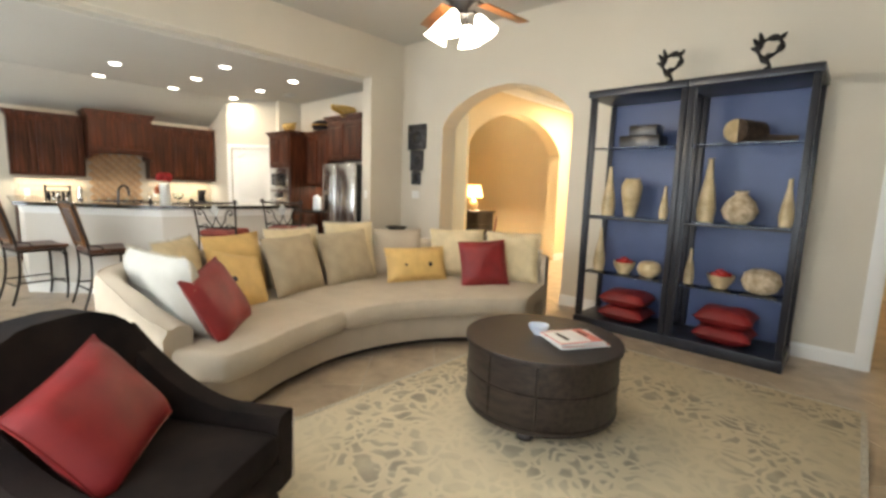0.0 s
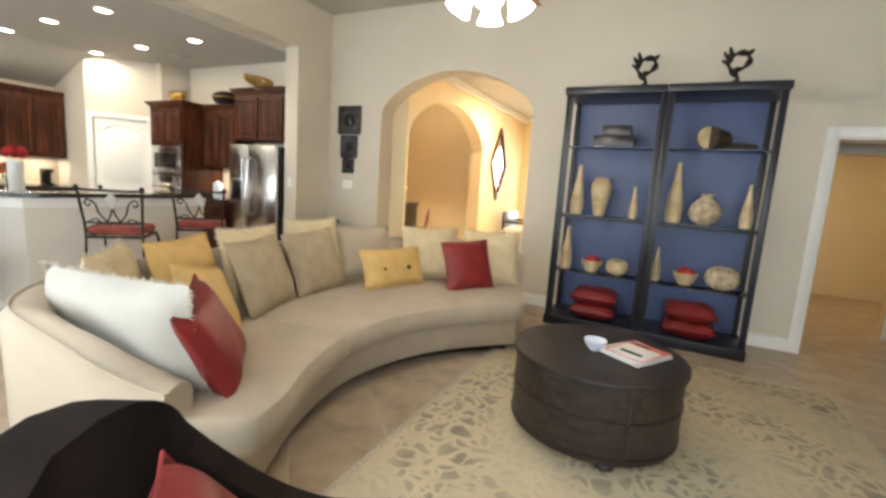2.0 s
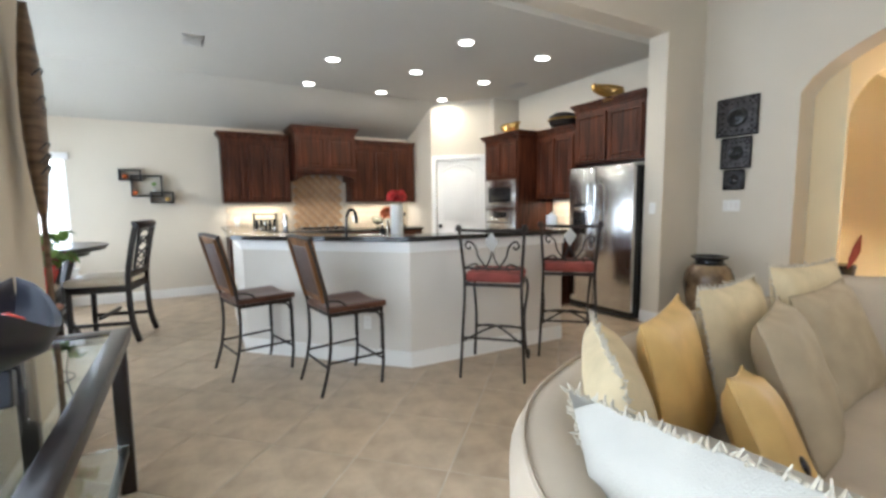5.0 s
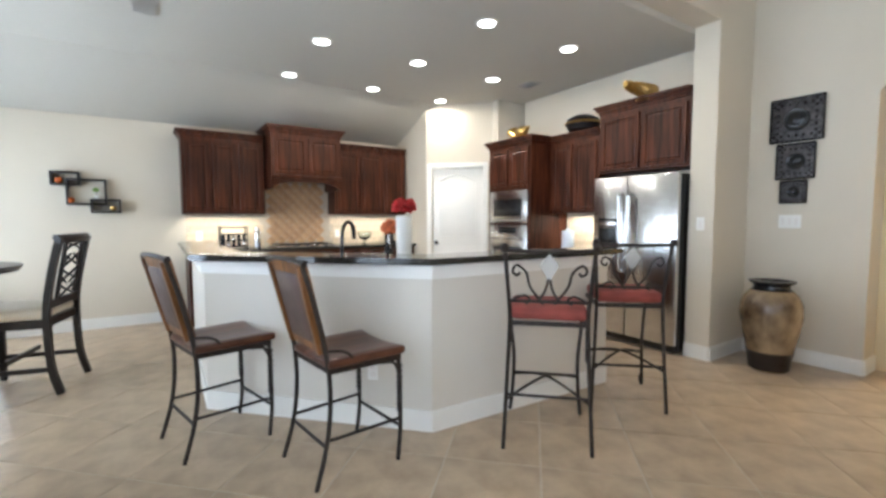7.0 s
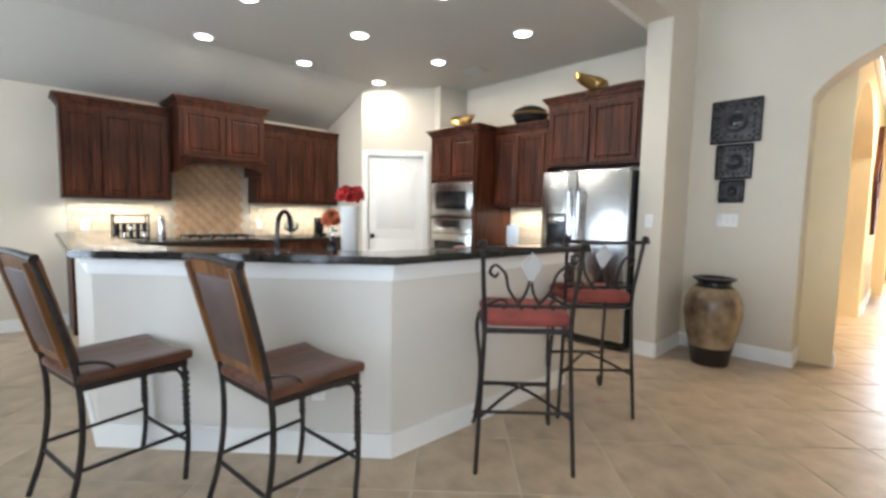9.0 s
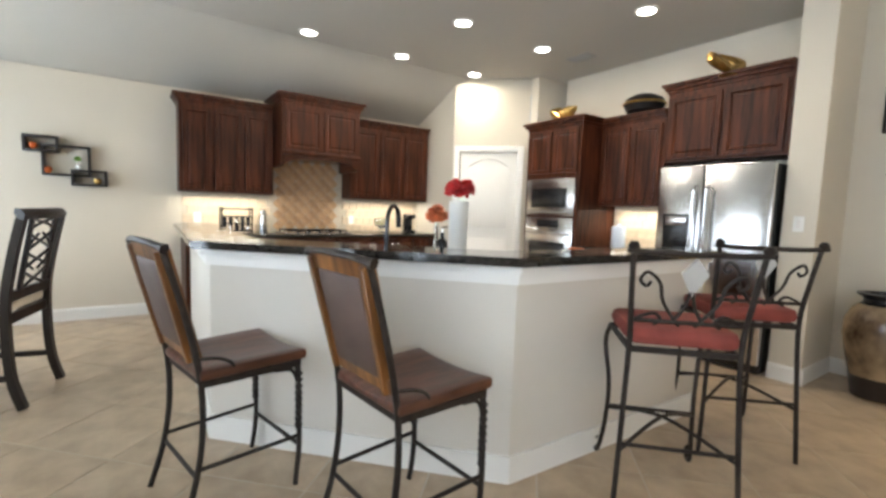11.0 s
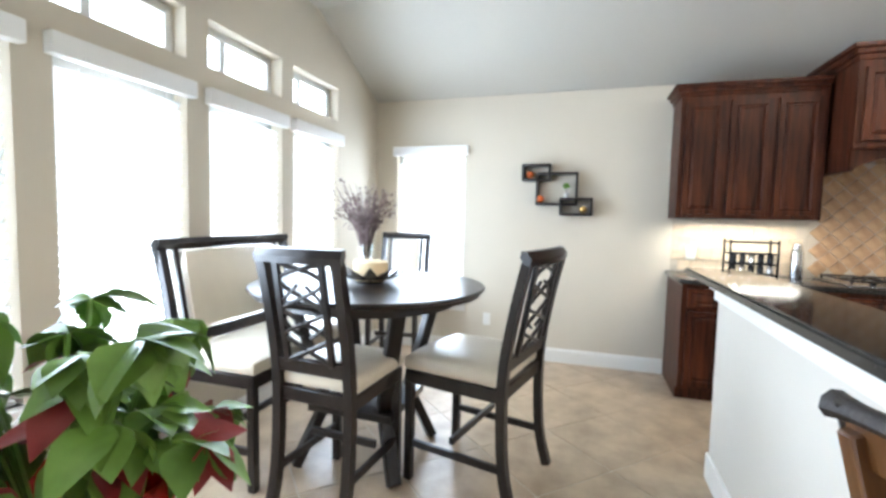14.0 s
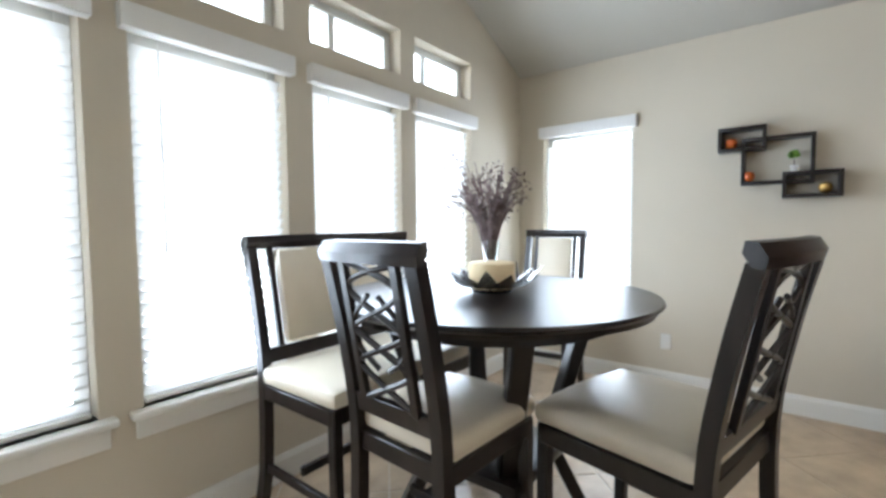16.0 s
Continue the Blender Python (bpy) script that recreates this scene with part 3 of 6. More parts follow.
# windows: frame, glass, sill, blinds with slats
def window(name, m, w, z0, z1, blind, label, mull=None):
    """In the wall's frame: x along the wall, y into the room, the wall's room face at y = 0."""
    t = thing(name, m, label, "window", kind="structure")
    fr = 0.045
    for c in ((-w / 2, -w / 2 + fr, z0, z1), (w / 2 - fr, w / 2, z0, z1), (-w / 2 + fr, w / 2 - fr, z0, z0 + fr), (-w / 2 + fr, w / 2 - fr, z1 - fr, z1)):
        part("window_frame", cube(c[0], c[1], -0.13, -0.09, c[2], c[3], 0.004), SILL, t)
    if mull is not None:
        part("window_frame", cube(mull - 0.02, mull + 0.02, -0.125, -0.095, z0 + fr, z1 - fr), SILL, t)
    g = part("pane", cube(-w / 2 + fr, w / 2 - fr, -0.114, -0.108, z0 + fr, z1 - fr), PANE, t)
    g.visible_shadow = False
    if blind:
        part("window_sill", cube(-w / 2 - 0.05, w / 2 + 0.05, -0.09, 0.05, z0 - 0.03, z0, 0.008), WHITE, t)
        part("window_apron", cube(-w / 2 - 0.03, w / 2 + 0.03, 0.0, 0.018, z0 - 0.11, z0 - 0.031, 0.005), WHITE, t)
        part("blind_valance", cube(-w / 2 - 0.03, w / 2 + 0.03, -0.01, 0.05, z1 - 0.03, z1 + 0.06, 0.006), BLIND, t)
        slat = bmesh.new()
        bmesh.ops.create_cube(slat, size=1, matrix=Matrix.Rotation(radians(58), 4, "X") @ Matrix.Diagonal((w - 0.03, 0.052, 0.0025, 1)))
        me = meshed("slat", slat, SLAT, False)
        n = int((z1 - z0 - 0.08) / 0.046)
        for k in range(n):
            ob = new("slat", me)
            ob.parent, ob.location = t, (0, -0.04, z0 + 0.05 + k * 0.046)
        part("blind_rail", cube(-w / 2 + 0.015, w / 2 - 0.015, -0.055, -0.02, z0 + 0.004, z0 + 0.024, 0.004), BLIND, t)
        part("blind_cord", tube([(w / 2 - 0.1, 0.0, z1 - 0.05), (w / 2 - 0.1, 0.004, z1 - 0.85)], 0.003, segs=5), BLIND, t)
    return t


k = 1
for a, b in DINWIN:
    window("window_%d" % k, pose((a + b) / 2, YD, 0), b - a, 0.55, 1.97, True, "tall bright window with lowered white blinds")
    window("window_%d" % (k + 1), pose((a + b) / 2, YD, 0), b - a, 2.15, 2.42, False, "small white-framed transom window", 0.12)
    k += 2
window("window_%d" % k, pose(XW, 4.385, 0, 0, 0, -90), 0.73, 0.52, 1.98, True, "tall bright window with lowered white blinds")
for a, b in LIVWIN:
    k += 1
    window("window_%d" % k, pose((a + b) / 2, YS, 0), b - a, 0.55, 2.4, True, "wide bright window with lowered white blinds")
struct("backdrop_south", cube(-14, 3, 2.2, 2.22, -1, 5), OUTSIDE, "bright hazy daylight outdoors", "sky")
struct("backdrop_west", cube(-12.4, -12.38, 2.3, 7, -1, 5), OUTSIDE, "bright hazy daylight outdoors", "sky")
struct("ground", cube(-60, 60, -60, 60, -0.3, -0.2), GROUT, "pale ground", "ground")

# ---- kitchen ----


def door_front(w, h, rail=0.055):
    """A raised-panel cabinet door in the xz plane, facing -y, its lower left corner at the origin."""
    bm = cube(0.0, w, -0.02, 0.0, 0, h)
    f = min(bm.faces, key=lambda f: f.calc_center_median().y)
    for thick, depth in ((rail, 0.0), (0.012, 0.011), (0.03, -0.008)):
        bmesh.ops.inset_region(bm, faces=[f], thickness=thick)
        for v in f.verts:
            v.co.y += depth
    return bm


def crown(bm, x0, x1, y0, y1, z, out=0.05, h=0.09, sides=(1, 1)):
    """A stepped crown round the front and the two sides of a cabinet whose front is at y0."""
    for a, b, c in ((0.012, 0.0, h * 0.35), (out * 0.6, h * 0.35, h * 0.7), (out, h * 0.7, h)):
        box(bm, x0 - a * sides[0], x1 + a * sides[1], y0 - a, y1, z + b, z + c, 0.004)
    return bm


def cabinet(name, m, w, d, z0, z1, doors, label, crowned=0.0, toe=0.0, drawer=0.0, sides=(1, 1), sill=0.0):
    """Front at y = 0 facing -y, from x = 0 to w, back at y = d."""
    t = thing(name, m, label, "cabinet")
    bm = bmesh.new()
    box(bm, 0, w, 0, d, z0 + toe, z1)
    if toe:
        box(bm, 0.0, w, 0.06, d, z0, z0 + toe)
    part("body", bm, CHERRY, t, smooth=False)
    gap = 0.035
    n = max(doors, 1)
    dw = (w - gap * (n + 1)) / n
    for k in range(doors):
        top = z1 - (0.05 if not drawer else drawer + 0.03) - sill
        dr = part("door", door_front(dw, top - z0 - toe - 0.03), CHERRY, t, smooth=False)
        dr.location = (gap + k * (dw + gap), -0.001, z0 + toe + 0.03)
        if drawer:
            w2 = part("drawer", door_front(dw, drawer - 0.03, 0.03), CHERRY, t, smooth=False)
            w2.location = (gap + k * (dw + gap), -0.001, z1 - drawer)
    if crowned:
        part("crown", crown(bmesh.new(), 0, w, 0, d, z1, 0.055, crowned, sides), CHERRY, t)
    return t


def west(y, x=-10.97):
    """A pose whose local -y looks into the kitchen from the west wall, local x running north."""
    return pose(x, y, 0, 0, 0, 90)


cabinet("wall_cabinet", west(6.56, -10.97), 0.955, 0.325, 1.37, 2.31, 3, "dark cherry wall cabinet with three raised-panel doors", 0.085, sides=(1, 0))
cabinet("wall_cabinet", west(8.485, -10.97), 1.165, 0.325, 1.37, 2.31, 3, "dark cherry wall cabinet beside the range hood", 0.085, sides=(0, 0))
hood = cabinet("hood_cabinet", west(7.54, -10.68), 0.93, 0.615, 1.86, 2.41, 2, "dark cherry range hood cabinet, taller and deeper than its neighbours", 0.1)
hb = bmesh.new()
n = 18
for s0, s1 in zip(range(n), range(1, n + 1)):
    a, b = 0.93 * s0 / n, 0.93 * s1 / n
    za, zb = [1.70 + 0.09 * (1 - (2 * v / 0.93 - 1) ** 4) for v in (a, b)]
    vs = [hb.verts.new(p) for p in ((a, 0.005, za), (b, 0.005, zb), (b, 0.005, 1.859), (a, 0.005, 1.859), (a, 0.04, za), (b, 0.04, zb), (b, 0.04, 1.859), (a, 0.04, 1.859))]
    for f in ((0, 1, 2, 3), (4, 5, 6, 7), (0, 1, 5, 4)):
        hb.faces.new([vs[i] for i in f])
bmesh.ops.remove_doubles(hb, verts=hb.verts, dist=0.0005)
part("valance", hb, CHERRY, hood, "arched wooden valance", smooth=False)
for x in (0.0, 0.9):
    part("side_panel", cube(x, x + 0.03, 0.041, 0.61, 1.70, 1.859), CHERRY, hood)
part("ledge", cube(-0.012, 0.942, -0.03, 0.004, 1.835, 1.875, 0.01), CHERRY, hood)
part("vent_insert", cube(0.05, 0.88, 0.06, 0.6, 1.81, 1.855, 0.004), STEEL, hood)
for y, w in ((6.585, 0.6), (7.185, 0.36), (7.545, 0.91), (8.455, 0.6), (9.055, 0.6)):
    cabinet("base_cabinet", west(y, -10.7), w - 0.003, 0.595, 0, 0.88, 2 if w > 0.5 else 1, "dark cherry base cabinet under the counter", toe=0.09, drawer=0.17)
single("worktop", cube(-11.298, -10.665, 6.56, 9.675, 0.882, 0.92, 0.006), GRANITE, (0, 0, 0), "polished black granite worktop along the wall", "worktop")
# cooktop
ck = thing("cooktop", (-10.98, 8.0, 0.921), "black gas cooktop with steel rim set in the worktop", "cooktop")
part("base_plate", cube(-0.26, 0.26, -0.4, 0.4, 0, 0.012, 0.004), STEEL, ck)
for y in (-0.26, 0, 0.26):
    g = bmesh.new()
    for x in (-0.2, 0.0, 0.2):
        bar((x, y - 0.11, 0.035), (x, y + 0.11, 0.035), 0.012, 0.012, g)
    for yy in (-0.1, 0.1):
        bar((-0.21, y + yy, 0.035), (0.21, y + yy, 0.035), 0.012, 0.012, g)
        for x in (-0.2, 0.2):
            bar((x, y + yy, 0.012), (x, y + yy, 0.032), 0.012, 0.012, g)
    part("grate", g, DARK, ck)
for y in (-0.26, -0.13, 0, 0.13, 0.26):
    part("knob", lathe([(0.018, 0), (0.018, 0.02), (0.012, 0.026)], 12), DARK, ck).location = (0.235, y, 0.012)


def tiled(name, m, w, h, size, mat, label, diagonal=False, arch=0.0):
    """Wall tiles over w by h in the local xz plane, facing -y."""
    t = thing(name, m, label, "backsplash", kind="structure")
    part("bed", cube(0, w, 0.006, 0.012, 0, h), GROUT, t)
    g = 0.004
    half = size / 2 - g / 2
    tb = bmesh.new()
    c = [(-half, 0.0055, -half), (half, 0.0055, -half), (half, 0.0055, half), (-half, 0.0055, half)]
    i = half - 0.004
    c2 = [(-i, 0.0, -i), (i, 0.0, -i), (i, 0.0, i), (-i, 0.0, i)]
    a, b = [tb.verts.new(v) for v in c], [tb.verts.new(v) for v in c2]
    tb.faces.new(b)
    for k in range(4):
        tb.faces.new((a[k], a[(k + 1) % 4], b[(k + 1) % 4], b[k]))
    me = meshed("tile", tb, mat, False)
    rot = Matrix.Rotation(radians(45), 4, "Y") if diagonal else Matrix()
    step = size * (math.sqrt(0.5) if diagonal else 1)
    rows = int(h / step) + 1
    for r in range(rows + 1):
        for k in range(int(w / size) + 2):
            x = (k + 0.5 * (r % 2)) * (size * math.sqrt(2) if diagonal else size)
            z = r * step + (0 if diagonal else size / 2)
            mg = half * (1.42 if diagonal else 1)
            if x - mg < -1e-3 or x + mg > w + 1e-3 or z - mg < -1e-3 or z + mg > h + 1e-3:
                continue
            ob = new("tile", me)
            ob.parent, ob.matrix_local = t, Matrix.Translation((x, 0, z)) @ rot
    return t


tiled("backsplash", pose(-11.286, 6.6, 0.921, 0, 0, 90), 0.98, 0.448, 0.1, STONE, "pale stone tile backsplash lit from above")
tiled("backsplash", pose(-11.286, 8.5, 0.921, 0, 0, 90), 1.16, 0.448, 0.1, STONE, "pale stone tile backsplash lit from above")
tiled("backsplash", pose(-11.284, 7.581, 0.921, 0, 0, 90), 0.915, 0.94, 0.1, STONE2, "tan stone tiles laid diagonally behind the cooktop", True)
tiled("backsplash", pose(-8.62, 10.766, 0.921), 0.78, 0.448, 0.1, STONE, "pale stone tile backsplash lit from above")
# oven tower
ov = cabinet("oven_tower", pose(-9.42, 10.11, 0), 0.79, 0.66, 0, 2.23, 0, "dark cherry tower with built-in microwave and oven", 0.09)
for k in range(2):
    part("door", door_front(0.35, 0.47), CHERRY, ov, smooth=False).location = (0.03 + k * 0.38, -0.001, 1.72)
part("drawer", door_front(0.73, 0.3), CHERRY, ov, smooth=False).location = (0.03, -0.001, 0.12)
mw = part("microwave", cube(0.04, 0.75, -0.025, 0.0, 1.24, 1.66, 0.005), STEEL, ov, "stainless steel microwave with black window")
part("window", cube(0.13, 0.65, -0.029, -0.0255, 1.33, 1.55, 0.01), DARK, mw)
part("handle", tube([(0.1, -0.03, 1.27), (0.1, -0.055, 1.275), (0.7, -0.055, 1.275), (0.7, -0.03, 1.27)], 0.009), STEEL, mw)
on = part("oven", cube(0.04, 0.75, -0.025, 0.0, 0.5, 1.22, 0.005), STEEL, ov, "stainless steel wall oven")
part("window", cube(0.13, 0.65, -0.029, -0.0255, 0.62, 0.94, 0.01), DARK, on)
part("control_panel", cube(0.24, 0.55, -0.029, -0.0255, 1.11, 1.19, 0.006), DARK, on)
part("handle", tube([(0.1, -0.026, 1.04), (0.1, -0.06, 1.04), (0.7, -0.06, 1.04), (0.7, -0.026, 1.04)], 0.011), STEEL, on)
cabinet("wall_cabinet", pose(-8.625, 10.44, 0), 0.73, 0.335, 1.37, 2.23, 2, "dark cherry wall cabinet with gilt ornaments on top", 0.085, sides=(0, 0))
cabinet("fridge_cabinet", pose(-7.87, 10.4, 0), 0.995, 0.375, 1.79, 2.43, 2, "dark cherry cabinet over the refrigerator", 0.09, sides=(1, 0))
cabinet("base_cabinet", pose(-8.625, 10.16, 0), 0.73, 0.61, 0, 0.88, 2, "dark cherry base cabinet beside the refrigerator", toe=0.09, drawer=0.17)
single("worktop", cube(-8.625, -7.895, 10.13, 10.764, 0.882, 0.92, 0.006), GRANITE, (0, 0, 0), "polished black granite worktop by the refrigerator", "worktop")
# refrigerator
fr = thing("refrigerator", pose(-7.83, 10.3, 0), "stainless steel side-by-side refrigerator with ice dispenser", "refrigerator")
part("body", cube(0.0, 0.93, 0.03, 0.46, 0.02, 1.72, 0.006), DARK, fr)
for a, b in ((0.0, 0.4), (0.406, 0.93)):
    d = part("door", cube(a, b, -0.03, 0.026, 0.09, 1.735, 0.014), STEEL, fr)
    hx = b - 0.05 if a == 0 else a + 0.05
    part("handle", tube([(hx, -0.028, 0.75), (hx, -0.085, 0.78), (hx, -0.09, 1.15), (hx, -0.085, 1.52), (hx, -0.028, 1.55)], 0.014), STEEL, d)
    if a == 0:
        part("dispenser", cube(0.07, 0.3, -0.036, -0.031, 0.94, 1.3, 0.004), DARK, d, "black ice dispenser")
        part("dispenser_panel", cube(0.09, 0.28, -0.041, -0.0365, 1.2, 1.28, 0.003), STEEL, d)
part("grille", cube(0.01, 0.92, 0.0, 0.03, 0.02, 0.085), DARK, fr)

# island: a pony wall with three faces, raised bar, sink counter behind
ISL = [(-9.62, 6.54), (-8.06, 6.5), (-6.92, 7.6), (-6.86, 9.19)]


def offset(poly, d):
    """The open line shifted by d to its left."""
    out = []
    for i, p in enumerate(poly):
        ns = []
        for a, b in ((i - 1, i), (i, i + 1)):
            if a >= 0 and b < len(poly):
                v = Vector(poly[b]) - Vector(poly[a])
                ns.append(Vector((-v.y, v.x)).normalized())
        n = sum(ns, Vector((0, 0))).normalized()
        out.append(tuple(Vector(p) + n * d / max(n.dot(ns[0]), 0.3)))
    return out


def band(a, b, z0, z1):
    return prism(list(a) + list(b)[::-1], z0, z1)


isl = thing("island", (0, 0, 0), "angled kitchen island with painted half wall and white trim", "island")
part("half_wall", band(ISL, offset(ISL, 0.14), 0, 1.028), PONY, isl, smooth=False)
part("baseboard", band(offset(ISL, -0.016), offset(ISL, -0.001), 0, 0.13), WHITE, isl, smooth=False)
part("trim", band(offset(ISL, -0.02), offset(ISL, -0.001), 0.94, 1.027), WHITE, isl, smooth=False)
part("trim", band(offset(ISL, -0.045), offset(ISL, -0.0205), 0.995, 1.027), WHITE, isl, smooth=False)
BT = [(-9.95, 6.56), (-8.03, 6.52), (-6.94, 7.6), (-6.86, 9.24)]
bt = band(offset(BT, -0.12), offset(BT, 0.2), 1.03, 1.07)
bmesh.ops.bevel(bt, geom=[e for e in bt.edges if abs(e.verts[0].co.z - e.verts[1].co.z) < 1e-4], offset=0.01, segments=2, affect="EDGES")
single("granite_counter", bt, GRANITE, (0, 0, 0), "polished black granite bar top on the island", "worktop")
inner = [(-9.5, 6.73), (-8.1, 6.69), (-7.12, 7.66), (-7.04, 9.15)]
part("base_unit", band(offset(inner, 0.03), offset(inner, 0.88), 0.0, 0.878), CHERRY, isl, "dark cherry base units", smooth=False)
single("sink_counter", band(inner, offset(inner, 0.92), 0.88, 0.92), GRANITE, (0, 0, 0), "polished black granite sink counter behind the bar", "worktop")
for x, y, rz in ((-6.905, 8.35, 93), (-9.2, 6.552, 0), (-7.2, 7.34, 45)):
    t = thing("outlet", pose(x, y, 0.35, 0, 0, rz), "white electrical outlet on the island wall", "outlet", "outlets on the island")
    part("cover_plate", cube(-0.036, 0.036, -0.008, 0.0, -0.058, 0.058, 0.003), WHITE, t)
    for z in (-0.022, 0.022):
        part("socket", cube(-0.015, 0.015, -0.0105, -0.0083, z - 0.013, z + 0.013, 0.003), PAPER, t)

# faucet
fc = thing("faucet", pose(-7.7, 7.34, 0.921, 0, 0, 40) @ Matrix.Scale(0.85, 4), "dark bronze gooseneck kitchen faucet", "faucet")
part("base", lathe([(0.032, 0), (0.03, 0.02), (0.022, 0.05), (0.02, 0.09)], 16), DARK, fc)
part("spout", tube(spline([(0, 0, 0.08), (0, 0, 0.28), (0, 0.03, 0.38), (0, 0.11, 0.42), (0, 0.19, 0.38), (0, 0.21, 0.27)], 20), [0.016] * 16 + [0.02] * 5), DARK, fc)
part("lever", tube([(0.02, 0, 0.06), (0.06, 0, 0.08), (0.11, 0, 0.12)], 0.008), DARK, fc)


def lump(bm, at, r, seed, sq=0.8):
    rr = random.Random(seed)
    g = bmesh.ops.create_icosphere(bm, subdivisions=2, radius=r, matrix=Matrix.Translation(at) @ Matrix.Diagonal((1, 1, sq, 1)))
    for v in g["verts"]:
        v.co += Vector((rr.uniform(-1, 1), rr.uniform(-1, 1), rr.uniform(-1, 1))) * r * 0.12


def petals(bm, at, r, seed, n=26, size=0.045):
    """A ruffled flower head: many small curved petals round at."""
    rr = random.Random(seed)
    at = Vector(at)
    for k in range(n):
        th, ph = rr.uniform(0, 2 * math.pi), rr.uniform(-0.3, 1.4)
        d = Vector((math.cos(th) * math.cos(ph), math.sin(th) * math.cos(ph), math.sin(ph)))
        c = at + d * r * rr.uniform(0.6, 1.0)
        s = d.orthogonal().normalized()
        s.rotate(Matrix.Rotation(rr.uniform(0, 6.28), 3, d))
        u = d.cross(s)
        vs = [bm.verts.new(c + s * a * size + u * b * size + d * h * size) for a, b, h in ((-0.6, 0, 0), (-0.5, 0.8, 0.35), (0.5, 0.8, 0.35), (0.6, 0, 0), (0.4, -0.8, 0.25), (-0.4, -0.8, 0.25), (0, 0, -0.2))]
        for i in range(6):
            bm.faces.new((vs[i], vs[(i + 1) % 6], vs[6]))


vi = thing("flower_vase", (-7.74, 7.86, 0.921), "tall white vase with red flowers on the counter", "vase")
part("vase", lathe([(0.05, 0), (0.055, 0.01), (0.06, 0.2), (0.062, 0.4), (0.058, 0.4), (0.052, 0.03)], 24), WHITE, vi, "white ceramic cylinder vase")
fl = bmesh.new()
for k in range(6):
    petals(fl, (0.045 * math.cos(k), 0.045 * math.sin(k), 0.46 + 0.02 * (k % 2)), 0.045, k, 22, 0.034)
part("flower_bunch", fl, material("red_petals", (0.55, 0.03, 0.03), 0.6, vary=0.3, scale=20), vi, "bunch of red flowers")
ob_ = bmesh.new()
petals(ob_, (0, 0, 0.3), 0.055, 5, 34, 0.05)
of = thing("orange_flower", (-8.02, 7.88, 0.921), "single orange flower in a small vase", "flower")
part("bloom", ob_, material("orange_petals", (0.6, 0.16, 0.06), 0.6, vary=0.3, scale=20), of)
part("vase", lathe([(0.03, 0), (0.035, 0.05), (0.015, 0.12), (0.012, 0.25)], 14), CLEAR, of)
kb = thing("soap_bottle", (-7.62, 7.66, 0.921), "dark slim soap bottle beside the faucet", "soap bottle")
part("body", lathe([(0.035, 0), (0.036, 0.12), (0.03, 0.16), (0.012, 0.18), (0.012, 0.21)], 16), DARK, kb)
part("pump", tube([(0, 0, 0.2), (0, 0, 0.24), (0.05, 0, 0.245)], 0.007), STEEL, kb)
oc = thing("orange_cup", (-7.42, 8.62, 0.921), "square orange cup on the bar", "cup")
part("cup", cube(-0.045, 0.045, -0.045, 0.045, 0, 0.12, 0.012), ORANGE, oc)
# worktop clutter
ds = thing("dish_rack", (-11.1, 7.13, 0.921), "black wire basket rack with dark bottles", "rack")
rk = bmesh.new()
for y in (-0.16, 0.16):
    for x in (-0.08, 0.08):
        bar((x, y, 0), (x, y, 0.29), 0.014, 0.014, rk)
for z in (0.02, 0.1, 0.18, 0.27):
    for x in (-0.08, 0.08):
        bar((x, -0.16, z), (x, 0.16, z), 0.008, 0.012, rk)
    for y in (-0.16, 0.16):
        bar((-0.08, y, z), (0.08, y, z), 0.008, 0.012, rk)
part("frame", rk, DARK, ds)
for z in (0.025, 0.108):
    for k in range(5):
        part("jar", lathe([(0.022, 0), (0.024, 0.05), (0.018, 0.06), (0.018, 0.072)], 12), DARK if (k + int(z * 100)) % 3 else STEEL, ds).location = (0.035, -0.125 + 0.0625 * k, z)
cn = thing("canister", (-11.05, 7.42, 0.921), "tall stainless steel flask with black lid", "flask")
part("body", lathe([(0.04, 0), (0.042, 0.01), (0.042, 0.2), (0.03, 0.235)], 20), STEEL, cn)
part("lid", lathe([(0.03, 0.236), (0.03, 0.265), (0.02, 0.27)], 16), STEEL, cn)
gj = thing("cookie_jar", (-11.0, 8.95, 0.921), "clear glass jar on a foot", "jar")
part("body", lathe([(0.06, 0), (0.02, 0.012), (0.018, 0.05), (0.09, 0.1), (0.1, 0.17), (0.085, 0.2), (0.08, 0.2), (0.09, 0.165), (0.075, 0.11), (0.01, 0.07)], 24), CLEAR, gj)
cm = thing("coffee_maker", (-11.0, 9.4, 0.921), "black coffee maker under the cabinet", "coffee maker")
part("body", cube(-0.1, 0.06, -0.07, 0.07, 0, 0.04, 0.01), DARK, cm)
part("column", cube(-0.1, -0.03, -0.065, 0.065, 0.041, 0.26, 0.01), DARK, cm)
part("head", cube(-0.029, 0.06, -0.065, 0.065, 0.2, 0.26, 0.012), DARK, cm)
for y in (8.62, 6.75):
    o1 = thing("outlet", pose(-11.287, y, 1.08, 0, 0, 90), "white electrical outlet on the backsplash", "outlet", "outlets on the backsplash")
    part("cover_plate", cube(-0.036, 0.036, -0.008, -0.001, -0.058, 0.058, 0.003), WHITE, o1)
mk = thing("canister_set", (-8.38, 10.5, 0.921), "white ceramic canister on the worktop", "canister")
part("body", lathe([(0.07, 0), (0.075, 0.02), (0.075, 0.2), (0.07, 0.21)], 20), CHINA, mk)
